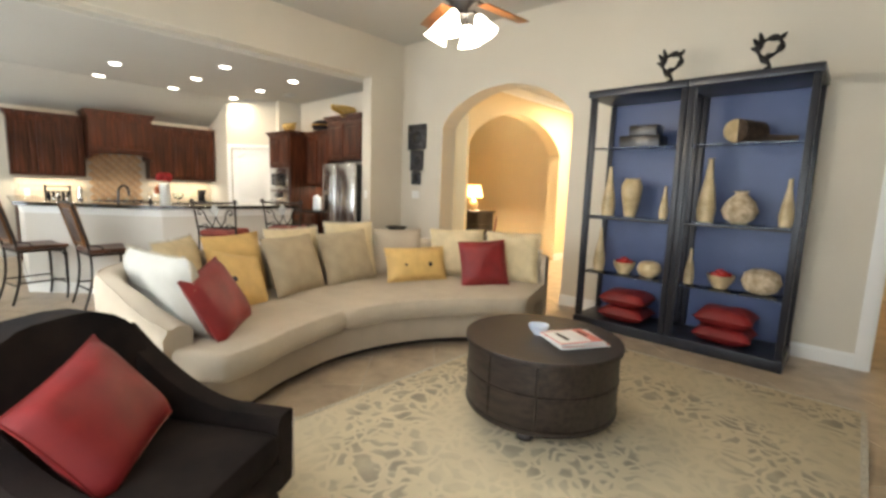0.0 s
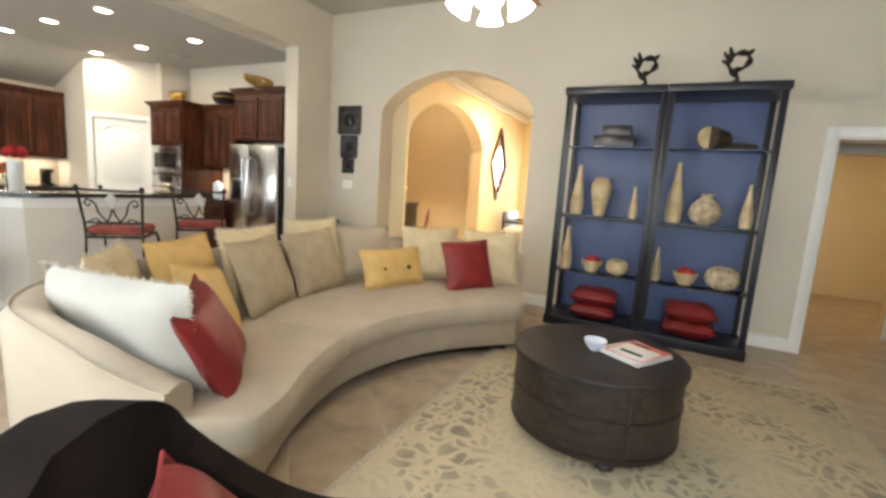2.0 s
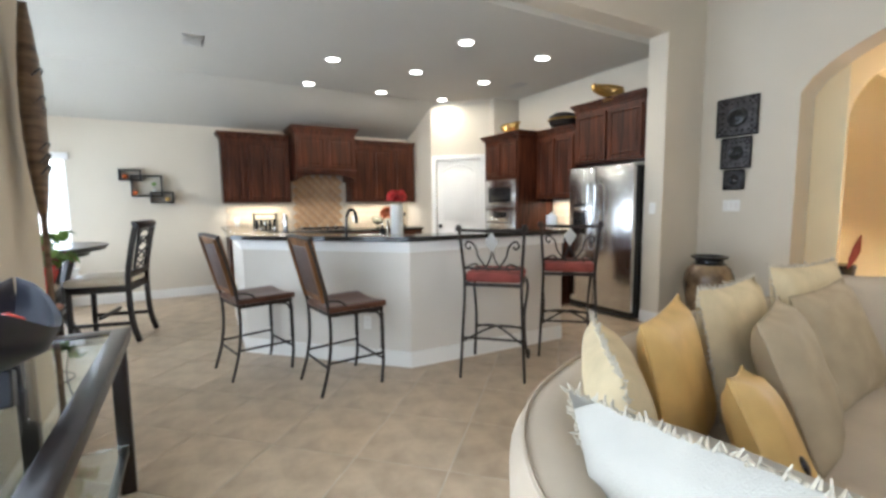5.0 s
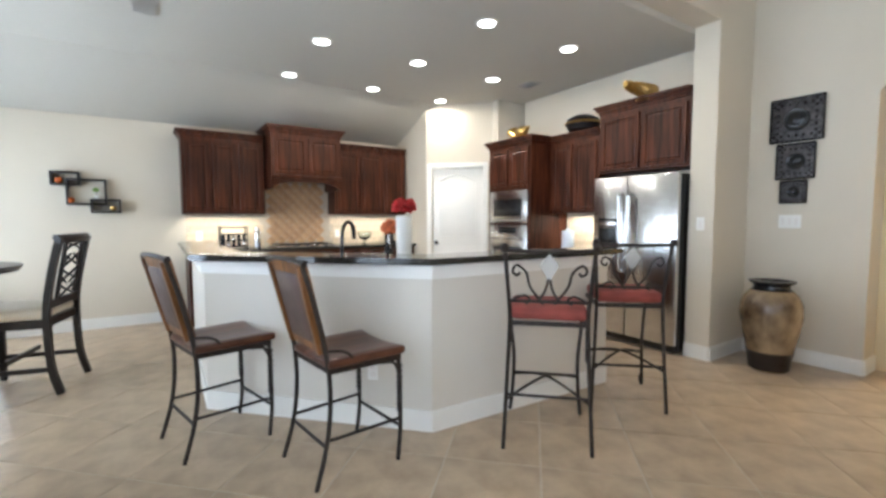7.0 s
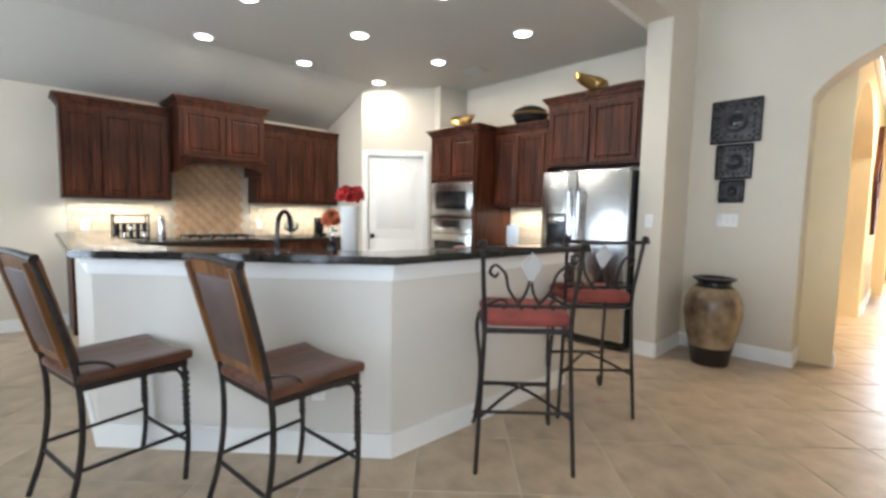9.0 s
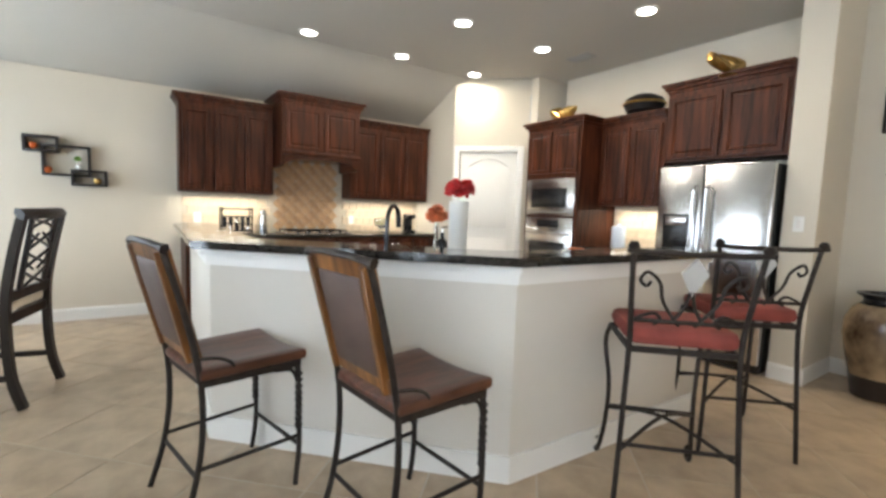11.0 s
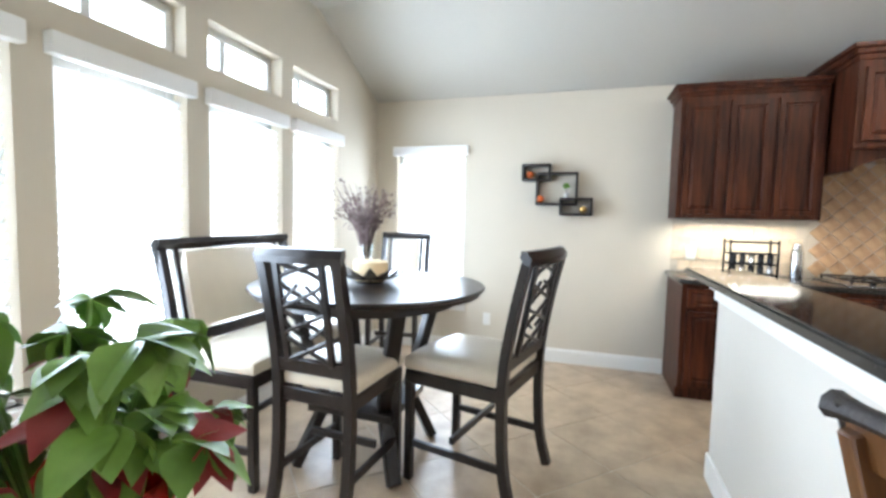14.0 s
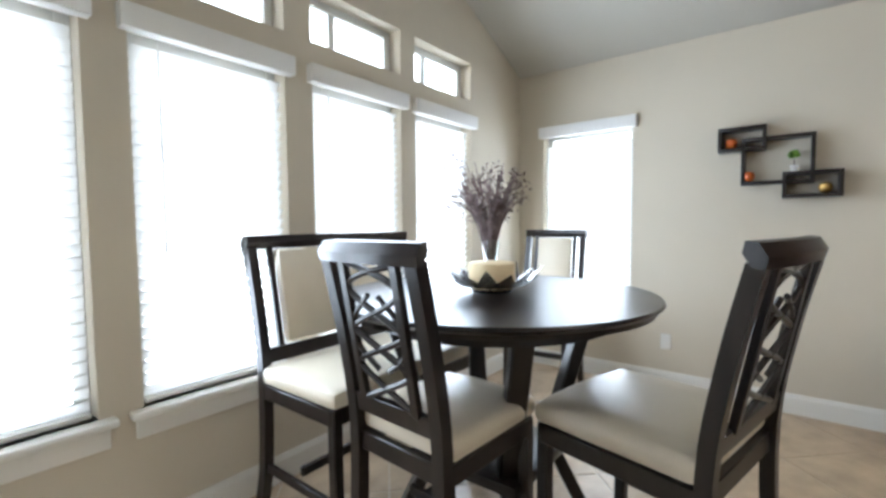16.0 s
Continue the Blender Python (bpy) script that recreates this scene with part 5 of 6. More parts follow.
tagged(part("twig_bunch", tg, TWIG, tw), kind="stuff")
tagged(part("buds", bl, TWIG, tw), kind="stuff")

# box shelves on the wall
shw = thing("box_shelf", pose(XW, 0, 0), "black interlocking box shelves with small ornaments", "wall shelf")


def shelf_box(y0, y1, z0, z1, d):
    t = 0.022
    for c in ((y0, y1, z0, z0 + t), (y0, y1, z1 - t, z1), (y0, y0 + t, z0 + t, z1 - t), (y1 - t, y1, z0 + t, z1 - t)):
        part("board", cube(0.002, d, c[0], c[1], c[2], c[3], 0.002), ESPRESSO, shw)


shelf_box(5.31, 5.57, 1.685, 1.84, 0.12)
shelf_box(5.44, 5.81, 1.465, 1.765, 0.1)
shelf_box(5.655, 5.94, 1.375, 1.535, 0.12)
for y, z, m_ in ((5.38, 1.708, ORANGE), (5.48, 1.487, ORANGE), (5.86, 1.397, BRASS)):
    single("ornament_ball", lathe([(0.012, 0), (0.03, 0.012), (0.037, 0.035), (0.03, 0.058), (0.01, 0.068)], 18), m_, (XW + 0.07, y, z), "small copper ball ornament on the shelf", "ornament", "balls on the box shelf")
tp = thing("mini_topiary", (XW + 0.06, 5.71, 1.5355), "tiny green topiary in a white pot", "plant")
part("pot", lathe([(0.018, 0), (0.024, 0.04), (0.02, 0.04)], 14), WHITE, tp)
part("stem", tube([(0, 0, 0.035), (0, 0, 0.08)], 0.003), TWIG, tp)
cl = bmesh.new()
petals(cl, (0, 0, 0.1), 0.032, 9, 60, 0.012)
part("crown", cl, LEAF, tp)
wo = thing("outlet", pose(XW, 5.0, 0.35, 0, 0, 90), "white electrical outlet with plug", "outlet")
part("cover_plate", cube(-0.036, 0.036, -0.008, 0, -0.058, 0.058, 0.003), WHITE, wo)

# potted poinsettia on a wire stand
PX, PY = -7.45, 5.2
st = thing("plant_stand", (PX, PY, 0), "round terracotta-topped wrought iron plant stand", "plant stand")
part("top", lathe([(0.15, 0.67), (0.155, 0.675), (0.155, 0.69), (0.14, 0.695)], 28), TERRA, st)
part("ring", tube([(0.15 * math.cos(a), 0.15 * math.sin(a), 0.662) for a in [6.283 * k / 28 for k in range(29)]], 0.008, segs=6), IRON, st)
for k in range(3):
    a = radians(20 + 120 * k)
    c, s = math.cos(a), math.sin(a)
    part("leg", tube(spline([(0.13 * c, 0.13 * s, 0.65), (0.22 * c, 0.22 * s, 0.64), (0.235 * c, 0.235 * s, 0.48), (0.17 * c, 0.17 * s, 0.2), (0.2 * c, 0.2 * s, 0.01)], 18), 0.007, segs=6), IRON, st)
    part("scroll", tube(spline([(0.02 * c, 0.02 * s, 0.2), (0.1 * c, 0.1 * s, 0.33), (0.06 * c, 0.06 * s, 0.5), (0.12 * c, 0.12 * s, 0.65)], 14), 0.005, segs=6), IRON, st)
part("ring", tube([(0.175 * math.cos(a), 0.175 * math.sin(a), 0.2) for a in [6.283 * k / 28 for k in range(29)]], 0.006, segs=6), IRON, st)
po = thing("potted_poinsettia", (PX, PY, 0.696), "leafy green and red plant in crinkled red foil", "potted plant")
fo = lathe([(0.085, 0), (0.09, 0.01), (0.115, 0.14), (0.14, 0.235), (0.132, 0.235), (0.1, 0.13)], 36)
rr = random.Random(8)
for v in fo.verts:
    if v.co.z > 0.02:
        v.co.x += rr.uniform(-0.007, 0.007)
        v.co.y += rr.uniform(-0.007, 0.007)
        if v.co.z > 0.2:
            v.co.z += rr.uniform(-0.025, 0.03)
part("foil_pot", fo, FOIL, po, "crinkled red foil wrap", smooth=False)


def leaf_mesh(L, W, curl, mat, nm):
    bm = bmesh.new()
    prof = [(0, 0.02), (0.12, 0.45), (0.3, 0.95), (0.5, 1.0), (0.7, 0.72), (0.88, 0.32), (1, 0.02)]
    rows = []
    for u, w in prof:
        z = -curl * u * u * L
        rows.append([bm.verts.new((u * L, s * w * W / 2, z + 0.18 * abs(s) * w * W / 2)) for s in (-1, -0.5, 0, 0.5, 1)])
    for a, b in zip(rows, rows[1:]):
        for j in range(4):
            bm.faces.new((a[j], a[j + 1], b[j + 1], b[j]))
    return meshed(nm, bm, mat, True)


LM = [leaf_mesh(0.085, 0.062, 0.25, LEAF, "leaf"), leaf_mesh(0.075, 0.055, 0.45, LEAF, "leaf"), leaf_mesh(0.095, 0.068, 0.6, LEAF, "leaf")]
LR = leaf_mesh(0.08, 0.05, 0.5, LEAFRED, "leaf")
stems = bmesh.new()
for k in range(20):
    a, sp = rr.uniform(0, 6.283), rr.uniform(0.05, 0.23)
    end = Vector((sp * math.cos(a), sp * math.sin(a), rr.uniform(0.25, 0.48)))
    pts = spline([(0.02 * math.cos(a), 0.02 * math.sin(a), 0.13), (end.x * 0.5, end.y * 0.5, 0.3), end], 6)
    tube(pts, 0.004, stems, 5)
    for j in range(17):
        p = Vector(pts[rr.choice((3, 4, 5, 6, 6, 6))])
        red = rr.random() < 0.2 and p.z < 0.42
        ob = new("leaf", LR if red else rr.choice(LM))
        ob.parent = po
        ob.matrix_local = Matrix.Translation(p) @ Matrix.Rotation(a + rr.uniform(-1.7, 1.7), 4, "Z") @ Matrix.Rotation(rr.uniform(-0.3, 0.9), 4, "Y") @ Matrix.Rotation(rr.uniform(-0.5, 0.5), 4, "X") @ Matrix.Scale(rr.uniform(0.65, 1.05), 4)
tagged(part("stems", stems, LEAF, po), kind="stuff")

# carved mask on a pole
mkx = thing("carved_mask_pole", (-6.9, 5.42, 0), "tall carved wooden mask on a slender pole by the wall", "wooden carving")
part("pole", tube([(0, 0, 0.02), (0, 0, 1.3)], 0.014), MASKWOOD, mkx)
part("foot", lathe([(0.075, 0), (0.075, 0.015), (0.03, 0.03)], 20), MASKWOOD, mkx)
mm = bmesh.new()
rings = []
for k in range(25):
    u = k / 24
    w = 0.075 * math.sin(math.pi * u ** 0.85) ** 0.6 + 0.003
    rings.append([mm.verts.new((w * math.cos(a), 0.05 * (0.35 + 0.65 * math.sin(math.pi * u)) * math.sin(a) * (1 + (0.06 if k % 3 == 0 else 0)), 1.28 + 1.1 * u)) for a in [6.283 * j / 20 for j in range(20)]])
for a, b in zip(rings, rings[1:]):
    for j in range(20):
        mm.faces.new((a[j], a[(j + 1) % 20], b[(j + 1) % 20], b[j]))
mm.faces.new(rings[0][::-1])
mm.faces.new(rings[-1])
part("mask", mm, MASKWOOD, mkx)
rg = bmesh.new()
for z, r in ((1.5, 0.055), (1.56, 0.06), (1.62, 0.062), (1.8, 0.065), (1.86, 0.065), (2.0, 0.06)):
    tube(spline([(-r, 0.02, z), (-r * 0.5, 0.044, z + 0.04), (0, 0.05, z + 0.05), (r * 0.5, 0.044, z + 0.04), (r, 0.02, z)], 12), 0.006, rg, 5)
part("carving", rg, ESPRESSO, mkx)

# ---- living room ----
# curved sofa between a front and a back line
FRONT = [(-3.36, 6.9, 0), (-3.42, 7.15, 0), (-3.58, 7.5, 0), (-3.69, 7.95, 0), (-3.64, 8.4, 0), (-3.44, 8.85, 0), (-3.04, 9.33, 0)]
BACK = [(-3.56, 6.72, 0), (-3.88, 6.6, 0), (-4.24, 6.55, 0), (-4.6, 6.8, 0), (-4.82, 7.3, 0), (-4.93, 8.0, 0), (-4.9, 8.7, 0), (-4.62, 9.4, 0), (-4.05, 9.95, 0), (-3.3, 10.15, 0)]
NS = 48
Fp, Bp = spline(FRONT, NS), spline(BACK, NS)


def loft(bm, sections, closed=True):
    rings = [[bm.verts.new(p) for p in s] for s in sections]
    n = len(rings[0])
    for a, b in zip(rings, rings[1:]):
        for k in range(n):
            bm.faces.new((a[k], a[(k + 1) % n], b[(k + 1) % n], b[k]))
    bm.faces.new(rings[0][::-1])
    bm.faces.new(rings[-1])
    return bm


OX, OY = 0.0, 0.0
sofa = thing("curved_sofa", (OX, OY, 0), "large curved sofa in pale linen with two long seat cushions", "sofa")


def at(k, s, z):
    """The point at share s from the back line to the front line."""
    p = Bp[k].lerp(Fp[k], s)
    return (p.x, p.y, z)


def width(k):
    return (Fp[k] - Bp[k]).length


def rounded(k, s0, s1, z0, z1, r=0.05):
    w = max(width(k), 0.1)
    q = min(r / w, (s1 - s0) / 2.5)
    return [at(k, s0, z0), at(k, s1 - q * 0.4, z0), at(k, s1, z0 + r * 0.5), at(k, s1, z1 - r), at(k, s1 - q * 0.3, z1 - r * 0.3), at(k, s1 - q, z1), at(k, s0 + q, z1 + 0.01), at(k, s0, z1 - r)]


part("base", loft(bmesh.new(), [rounded(k, 0.02, 1 - 0.1 / max(width(k), 0.3), 0.07, 0.29, 0.03) for k in range(2, NS)]), SOFA, sofa)
part("plinth", loft(bmesh.new(), [[at(k, 0.12, 0.0), at(k, 0.84, 0.0), at(k, 0.84, 0.07), at(k, 0.12, 0.07)] for k in range(4, NS - 1)]), ESPRESSO, sofa, "dark recessed plinth")
half = int(NS * 0.5)
for a, b in ((2, half), (half, NS)):
    secs = []
    for k in range(a, b + 1):
        sh = 0.018 if k in (a, b) else 0.0
        secs.append(rounded(k, 0.12, 1.0 - sh / max(width(k), 0.2), 0.295 + sh, 0.465 - sh, 0.06))
    part("seat_cushion", loft(bmesh.new(), secs), SOFA, sofa, "long curved seat cushion")


def back_height(k):
    u = k / NS
    rise = min(1.0, u / 0.22)
    return 0.6 + 0.23 * (rise * rise * (3 - 2 * rise)) - (0.1 * max(0, (u - 0.92) / 0.08))


secs = []
for k in range(NS + 1):
    h = back_height(k)
    d = (Fp[k] - Bp[k]).normalized()
    if k < 8:
        tang = (Bp[k + 1] - Bp[k]).normalized()
        nrm = Vector((tang.y, -tang.x, 0))
        if nrm.y < 0:
            nrm = -nrm
        d = nrm.lerp(d, k / 8).normalized()
    th = 0.17
    p = Bp[k]
    row = []
    for a, z in ((0, 0.06), (th * 0.9, 0.06), (th, h - 0.05), (th * 0.85, h - 0.015), (th * 0.5, h), (th * 0.12, h - 0.015), (-0.01, h - 0.06)):
        row.append((p.x + d.x * a, p.y + d.y * a, z))
    secs.append(row)
part("back", loft(bmesh.new(), secs), SOFA, sofa, "curved padded sofa back sweeping down into the arm")
# piping along the top of the back
part("piping", tube([(secs[k][5][0], secs[k][5][1], secs[k][5][2] + 0.004) for k in range(NS + 1)], 0.006, segs=5), SOFA, sofa)


def pillow(x, y, z, w, h, d, face, tilt, mat, label, roll=0.0, buttons=0, fringe=False, group="cushions on the sofa"):
    """Stands at x, y, z with its face towards the heading face (degrees, 0 = +y), leaning back by tilt."""
    m = pose(x + OX, y + OY, z, 0, 0, face) @ pose(0, 0, 0, tilt, 0, 0) @ pose(0, 0, 0, 0, roll, 0)
    t = thing("throw_pillow", m, label, "pillow", group)
    part("pillow_cover", cushion(w, h, d), mat, t)
    edge = [(-w / 2, 0.0), (w / 2, 0.0), (w / 2, h), (-w / 2, h), (-w / 2, 0.0)]
    if fringe:
        fb = bmesh.new()
        r_ = random.Random(int(w * 1000 + x * 100))
        for (ax, az), (bx, bz) in zip(edge, edge[1:]):
            n = int(math.hypot(bx - ax, bz - az) / 0.0075)
            for k in range(n):
                u = k / n
                px, pz = ax + (bx - ax) * u, az + (bz - az) * u
                nx, nz = (bz - az), -(bx - ax)
                L = math.hypot(nx, nz)
                nx, nz = nx / L, nz / L
                inn = 0.06 * 4 * u * (1 - u) * (w if abs(nz) < 0.5 else h) / 2
                e = 0.014 * r_.uniform(0.6, 1.3)
                a = (px - nx * inn, r_.uniform(-0.006, 0.006), pz - nz * inn)
                b = (a[0] + nx * e + r_.uniform(-0.008, 0.008), r_.uniform(-0.014, 0.014), a[2] + nz * e + r_.uniform(-0.008, 0.008))
                tube([a, b], [0.004, 0.0015], fb, 4)
        part("fringe", fb, FRINGE, t, "frayed cream fringe")
    else:
        part("piping", tube([((1 - 0.06 * 4 * u * (1 - u) * (1 if abs(bx - ax) < 1e-6 else 0)) * (ax + (bx - ax) * u), 0.0, (az + (bz - az) * u - h / 2) * (1 - 0.06 * 4 * u * (1 - u) * (1 if abs(bz - az) < 1e-6 else 0)) + h / 2) for (ax, az), (bx, bz) in zip(edge, edge[1:]) for u in [q / 8 for q in range(8)]], 0.005, segs=5), mat, t)
    for k in range(buttons):
        part("button", lathe([(0.022, 0), (0.022, 0.008), (0.01, 0.012)], 14), LEATHER, t, "dark round button").matrix_local = pose((-0.125 + 0.25 * k) if buttons > 1 else w * 0.28, d * 0.42, h * 0.45, -90)
    return t


S = 0.468
pillow(-4.02, 6.9, S, 0.76, 0.49, 0.2, 10, 12, IVORY, "large ivory pillow with frayed fringe against the sofa arm", fringe=True)
pillow(-4.48, 7.14, S, 0.56, 0.5, 0.16, -42, 14, CREAM, "cream square pillow at the curve of the sofa back", fringe=True)
pillow(-3.73, 7.16, S, 0.46, 0.44, 0.15, -48, 26, RED, "dark red silk pillow", roll=10)
pillow(-4.2, 7.42, S, 0.44, 0.42, 0.14, -62, 26, GOLD, "gold pillow with one dark button", roll=-14, buttons=1)
pillow(-4.58, 7.55, S, 0.56, 0.5, 0.15, -68, 14, GOLD, "gold silk square pillow against the sofa back")
pillow(-4.66, 8.08, S, 0.56, 0.52, 0.15, -84, 12, CREAM, "cream square pillow against the sofa back", fringe=True)
pillow(-4.36, 7.96, S, 0.56, 0.5, 0.17, -72, 22, TAUPE, "taupe square pillow leaning forward")
pillow(-4.44, 8.52, S, 0.54, 0.5, 0.16, -90, 20, TAUPE, "taupe square pillow leaning on its neighbour", roll=3)
pillow(-4.62, 8.66, S, 0.54, 0.56, 0.15, -96, 12, CREAM, "cream square pillow with fringe", fringe=True)
pillow(-4.48, 9.12, S, 0.52, 0.48, 0.15, -118, 12, SOFA, "pale linen square pillow")
pillow(-4.1, 9.05, S, 0.64, 0.34, 0.13, -110, 20, GOLD, "yellow lumbar pillow with two dark buttons", buttons=2)
pillow(-4.02, 9.52, S, 0.56, 0.5, 0.15, -134, 12, CREAM, "cream square pillow against the sofa back")
pillow(-3.55, 9.42, S, 0.46, 0.44, 0.14, -130, 20, RED, "dark red silk pillow near the sofa end", roll=4)
pillow(-3.5, 9.76, S, 0.54, 0.5, 0.15, -150, 14, CREAM, "cream pillow with fringe at the sofa end", fringe=True)

# rug
rgm = thing("area_rug", (-2.05, 8.25, 0), "large cream rug with faded grey medallion pattern", "rug")
part("rug_field", cube(-1.21, 1.21, -1.74, 1.74, 0.004, 0.016, 0.004), RUG, rgm)
bb = bmesh.new()
for c in ((-1.225, 1.225, -1.755, -1.725), (-1.225, 1.225, 1.725, 1.755), (-1.225, -1.195, -1.725, 1.725), (1.195, 1.225, -1.725, 1.725)):
    box(bb, *c, 0.004, 0.019)
part("binding", bb, FRINGE, rgm, "grey woven binding")

# round coffee table
CX, CY = -2.34, 8.43
ct = thing("coffee_table", Matrix.Translation((CX, CY, 0.019)) @ Matrix.Diagonal((0.96, 0.96, 1.14, 1)), "round drum coffee table in dark grained wood on bun feet", "coffee table")
part("drum", lathe([(0.45, 0.055), (0.465, 0.06), (0.47, 0.08), (0.47, 0.4)], 64), TABLEWOOD, ct)
part("tabletop", lathe([(0.47, 0.4005), (0.488, 0.403), (0.49, 0.415), (0.486, 0.428), (0.01, 0.43)], 64), TABLEWOOD, ct)
for z in (0.075, 0.24):
    part("hoop", lathe([(0.4705, z), (0.476, z + 0.002), (0.476, z + 0.016), (0.4705, z + 0.018)], 64), TABLEWOOD, ct)
for k in range(4):
    a = radians(-70 + 90 * k)
    part("foot", lathe([(0.03, 0), (0.05, 0.012), (0.055, 0.03), (0.04, 0.05), (0.045, 0.0549)], 20), TABLEWOOD, ct).location = (0.38 * math.cos(a), 0.38 * math.sin(a), 0)
for a0 in (-98, -62):
    a = radians(a0)
    part("stave", bar((0.471 * math.cos(a), 0.471 * math.sin(a), 0.095), (0.471 * math.cos(a), 0.471 * math.sin(a), 0.395), 0.012, 0.012), TABLEWOOD, ct)
TT = 0.51
bw = thing("small_bowl", (CX - 0.02, CY - 0.02, TT), "small pale blue china bowl on the coffee table", "bowl")
part("bowl", lathe([(0.025, 0), (0.03, 0.006), (0.055, 0.035), (0.065, 0.062), (0.061, 0.062), (0.05, 0.036), (0.02, 0.01)], 28), CHINA, bw)
for (x, y, rz, w, h), z, m_ in zip(((0.19, 0.04, -32, 0.25, 0.31), (0.185, 0.02, -36, 0.24, 0.3), (0.2, -0.03, -28, 0.22, 0.28)), (0, 0.017, 0.034), (PINKCOVER, PAPER, PINKCOVER)):
    t = thing("magazine", pose(CX + x, CY + y, TT + z, 0, 0, rz), "glossy magazine with pale printed cover", "magazine", "stack of magazines")
    part("page_block", cube(-w / 2, w / 2, -h / 2, h / 2, 0, 0.0125, 0.001), PAPER, t)
    part("cover", cube(-w / 2, w / 2, -h / 2, h / 2, 0.0127, 0.0145), m_, t)
    part("picture", cube(-w / 2 + 0.012, w / 2 - 0.012, -h / 2 + 0.012, h / 2 - 0.07, 0.0147, 0.0156), PAPER, t)
    part("print_block", cube(-w * 0.28, w * 0.28, -h * 0.26, -h * 0.16, 0.0158, 0.0164), DARK, t)
    part("print_bar", cube(-w * 0.35, w * 0.1, h * 0.3, h * 0.36, 0.0147, 0.0156), DARK, t)

# armchair with red pillow
ARM = pose(-2.72, 6.43, 0.019, 0, 0, -58) @ Matrix.Diagonal((1, 1, 0.91, 1))
ac = thing("armchair", ARM, "dark brown velvet armchair with nailhead trim on the rug", "armchair")


def arm_top(y):
    """Height of the arm: low and level in front, sweeping up into the back."""
    return 0.5 + 0.32 * min(1.0, max(0.0, (0.12 - y) / 0.5)) ** 1.7


part("seat_frame", cube(-0.31, 0.31, -0.3, 0.36, 0.15, 0.31, 0.03), VELVET, ac)
sc = cube(-0.25, 0.25, -0.24, 0.38, 0.315, 0.45, 0.045)
bmesh.ops.subdivide_edges(sc, edges=[e for e in sc.edges if e.calc_length() > 0.2], cuts=5, use_grid_fill=True)
for v in sc.verts:
    if v.co.z > 0.4:
        v.co.z += 0.015 * max(0.0, 1 - (v.co.x / 0.24) ** 2)
part("seat_cushion", sc, VELVET, ac)
for s in (-1, 1):
    ab, nl = bmesh.new(), bmesh.new()
    rows = []
    for k in range(17):
        y = -0.38 + 0.74 * k / 16
        z = arm_top(y)
        x0, x1 = s * 0.255, s * 0.345
        rows.append([(x0, y, 0.16), (x1, y, 0.16), (x1 + s * 0.015, y, z - 0.035), (x1 + s * 0.01, y, z - 0.008), (x1 - s * 0.03, y, z), (x0 + s * 0.01, y, z - 0.005), (x0 - s * 0.008, y, z - 0.035)])
    part("arm", loft(ab, rows), VELVET, ac, "low arm sweeping up into the back")
    for k in range(44):
        y = -0.375 + 0.73 * k / 43
        bmesh.ops.create_icosphere(nl, subdivisions=1, radius=0.0065, matrix=Matrix.Translation((s * 0.361, y, arm_top(y) - 0.045)))
    for k in range(16):
        bmesh.ops.create_icosphere(nl, subdivisions=1, radius=0.0065, matrix=Matrix.Translation((s * 0.352, 0.362, 0.17 + 0.28 * k / 15)))
    part("nailheads", nl, NICKEL, ac, "row of nickel nailheads")
bk = bmesh.new()
rows = []
for k in range(19):
    u = k / 18
    z = 0.3 + 0.64 * u
    hw = 0.28 + 0.02 * math.sin(u * 3.0)
    if u > 0.72:
        hw *= math.sqrt(max(0.03, 1 - ((u - 0.72) / 0.28) ** 2 * 0.8))
    y = -0.25 - 0.13 * u
    rows.append([(-hw, y - 0.06, z), (-hw * 0.5, y - 0.1, z), (hw * 0.5, y - 0.1, z), (hw, y - 0.06, z), (hw, y + 0.06, z), (hw * 0.5, y + 0.035, z), (-hw * 0.5, y + 0.035, z), (-hw, y + 0.06, z)])
part("backrest", loft(bk, rows), VELVET, ac, "high rounded velvet back")
for x in (-0.27, 0.27):
    for y in (-0.27, 0.31):
        part("leg", bar((x, y, 0.151), (x * 1.05, y * 1.05, 0), 0.045, 0.045), ESPRESSO, ac)
q = ARM @ Vector((0.02, 0.02, 0.462))
pillow(q.x, q.y, q.z, 0.42, 0.4, 0.17, -48, 30, RED, "red silk pillow in the armchair", roll=16, group="red pillow")

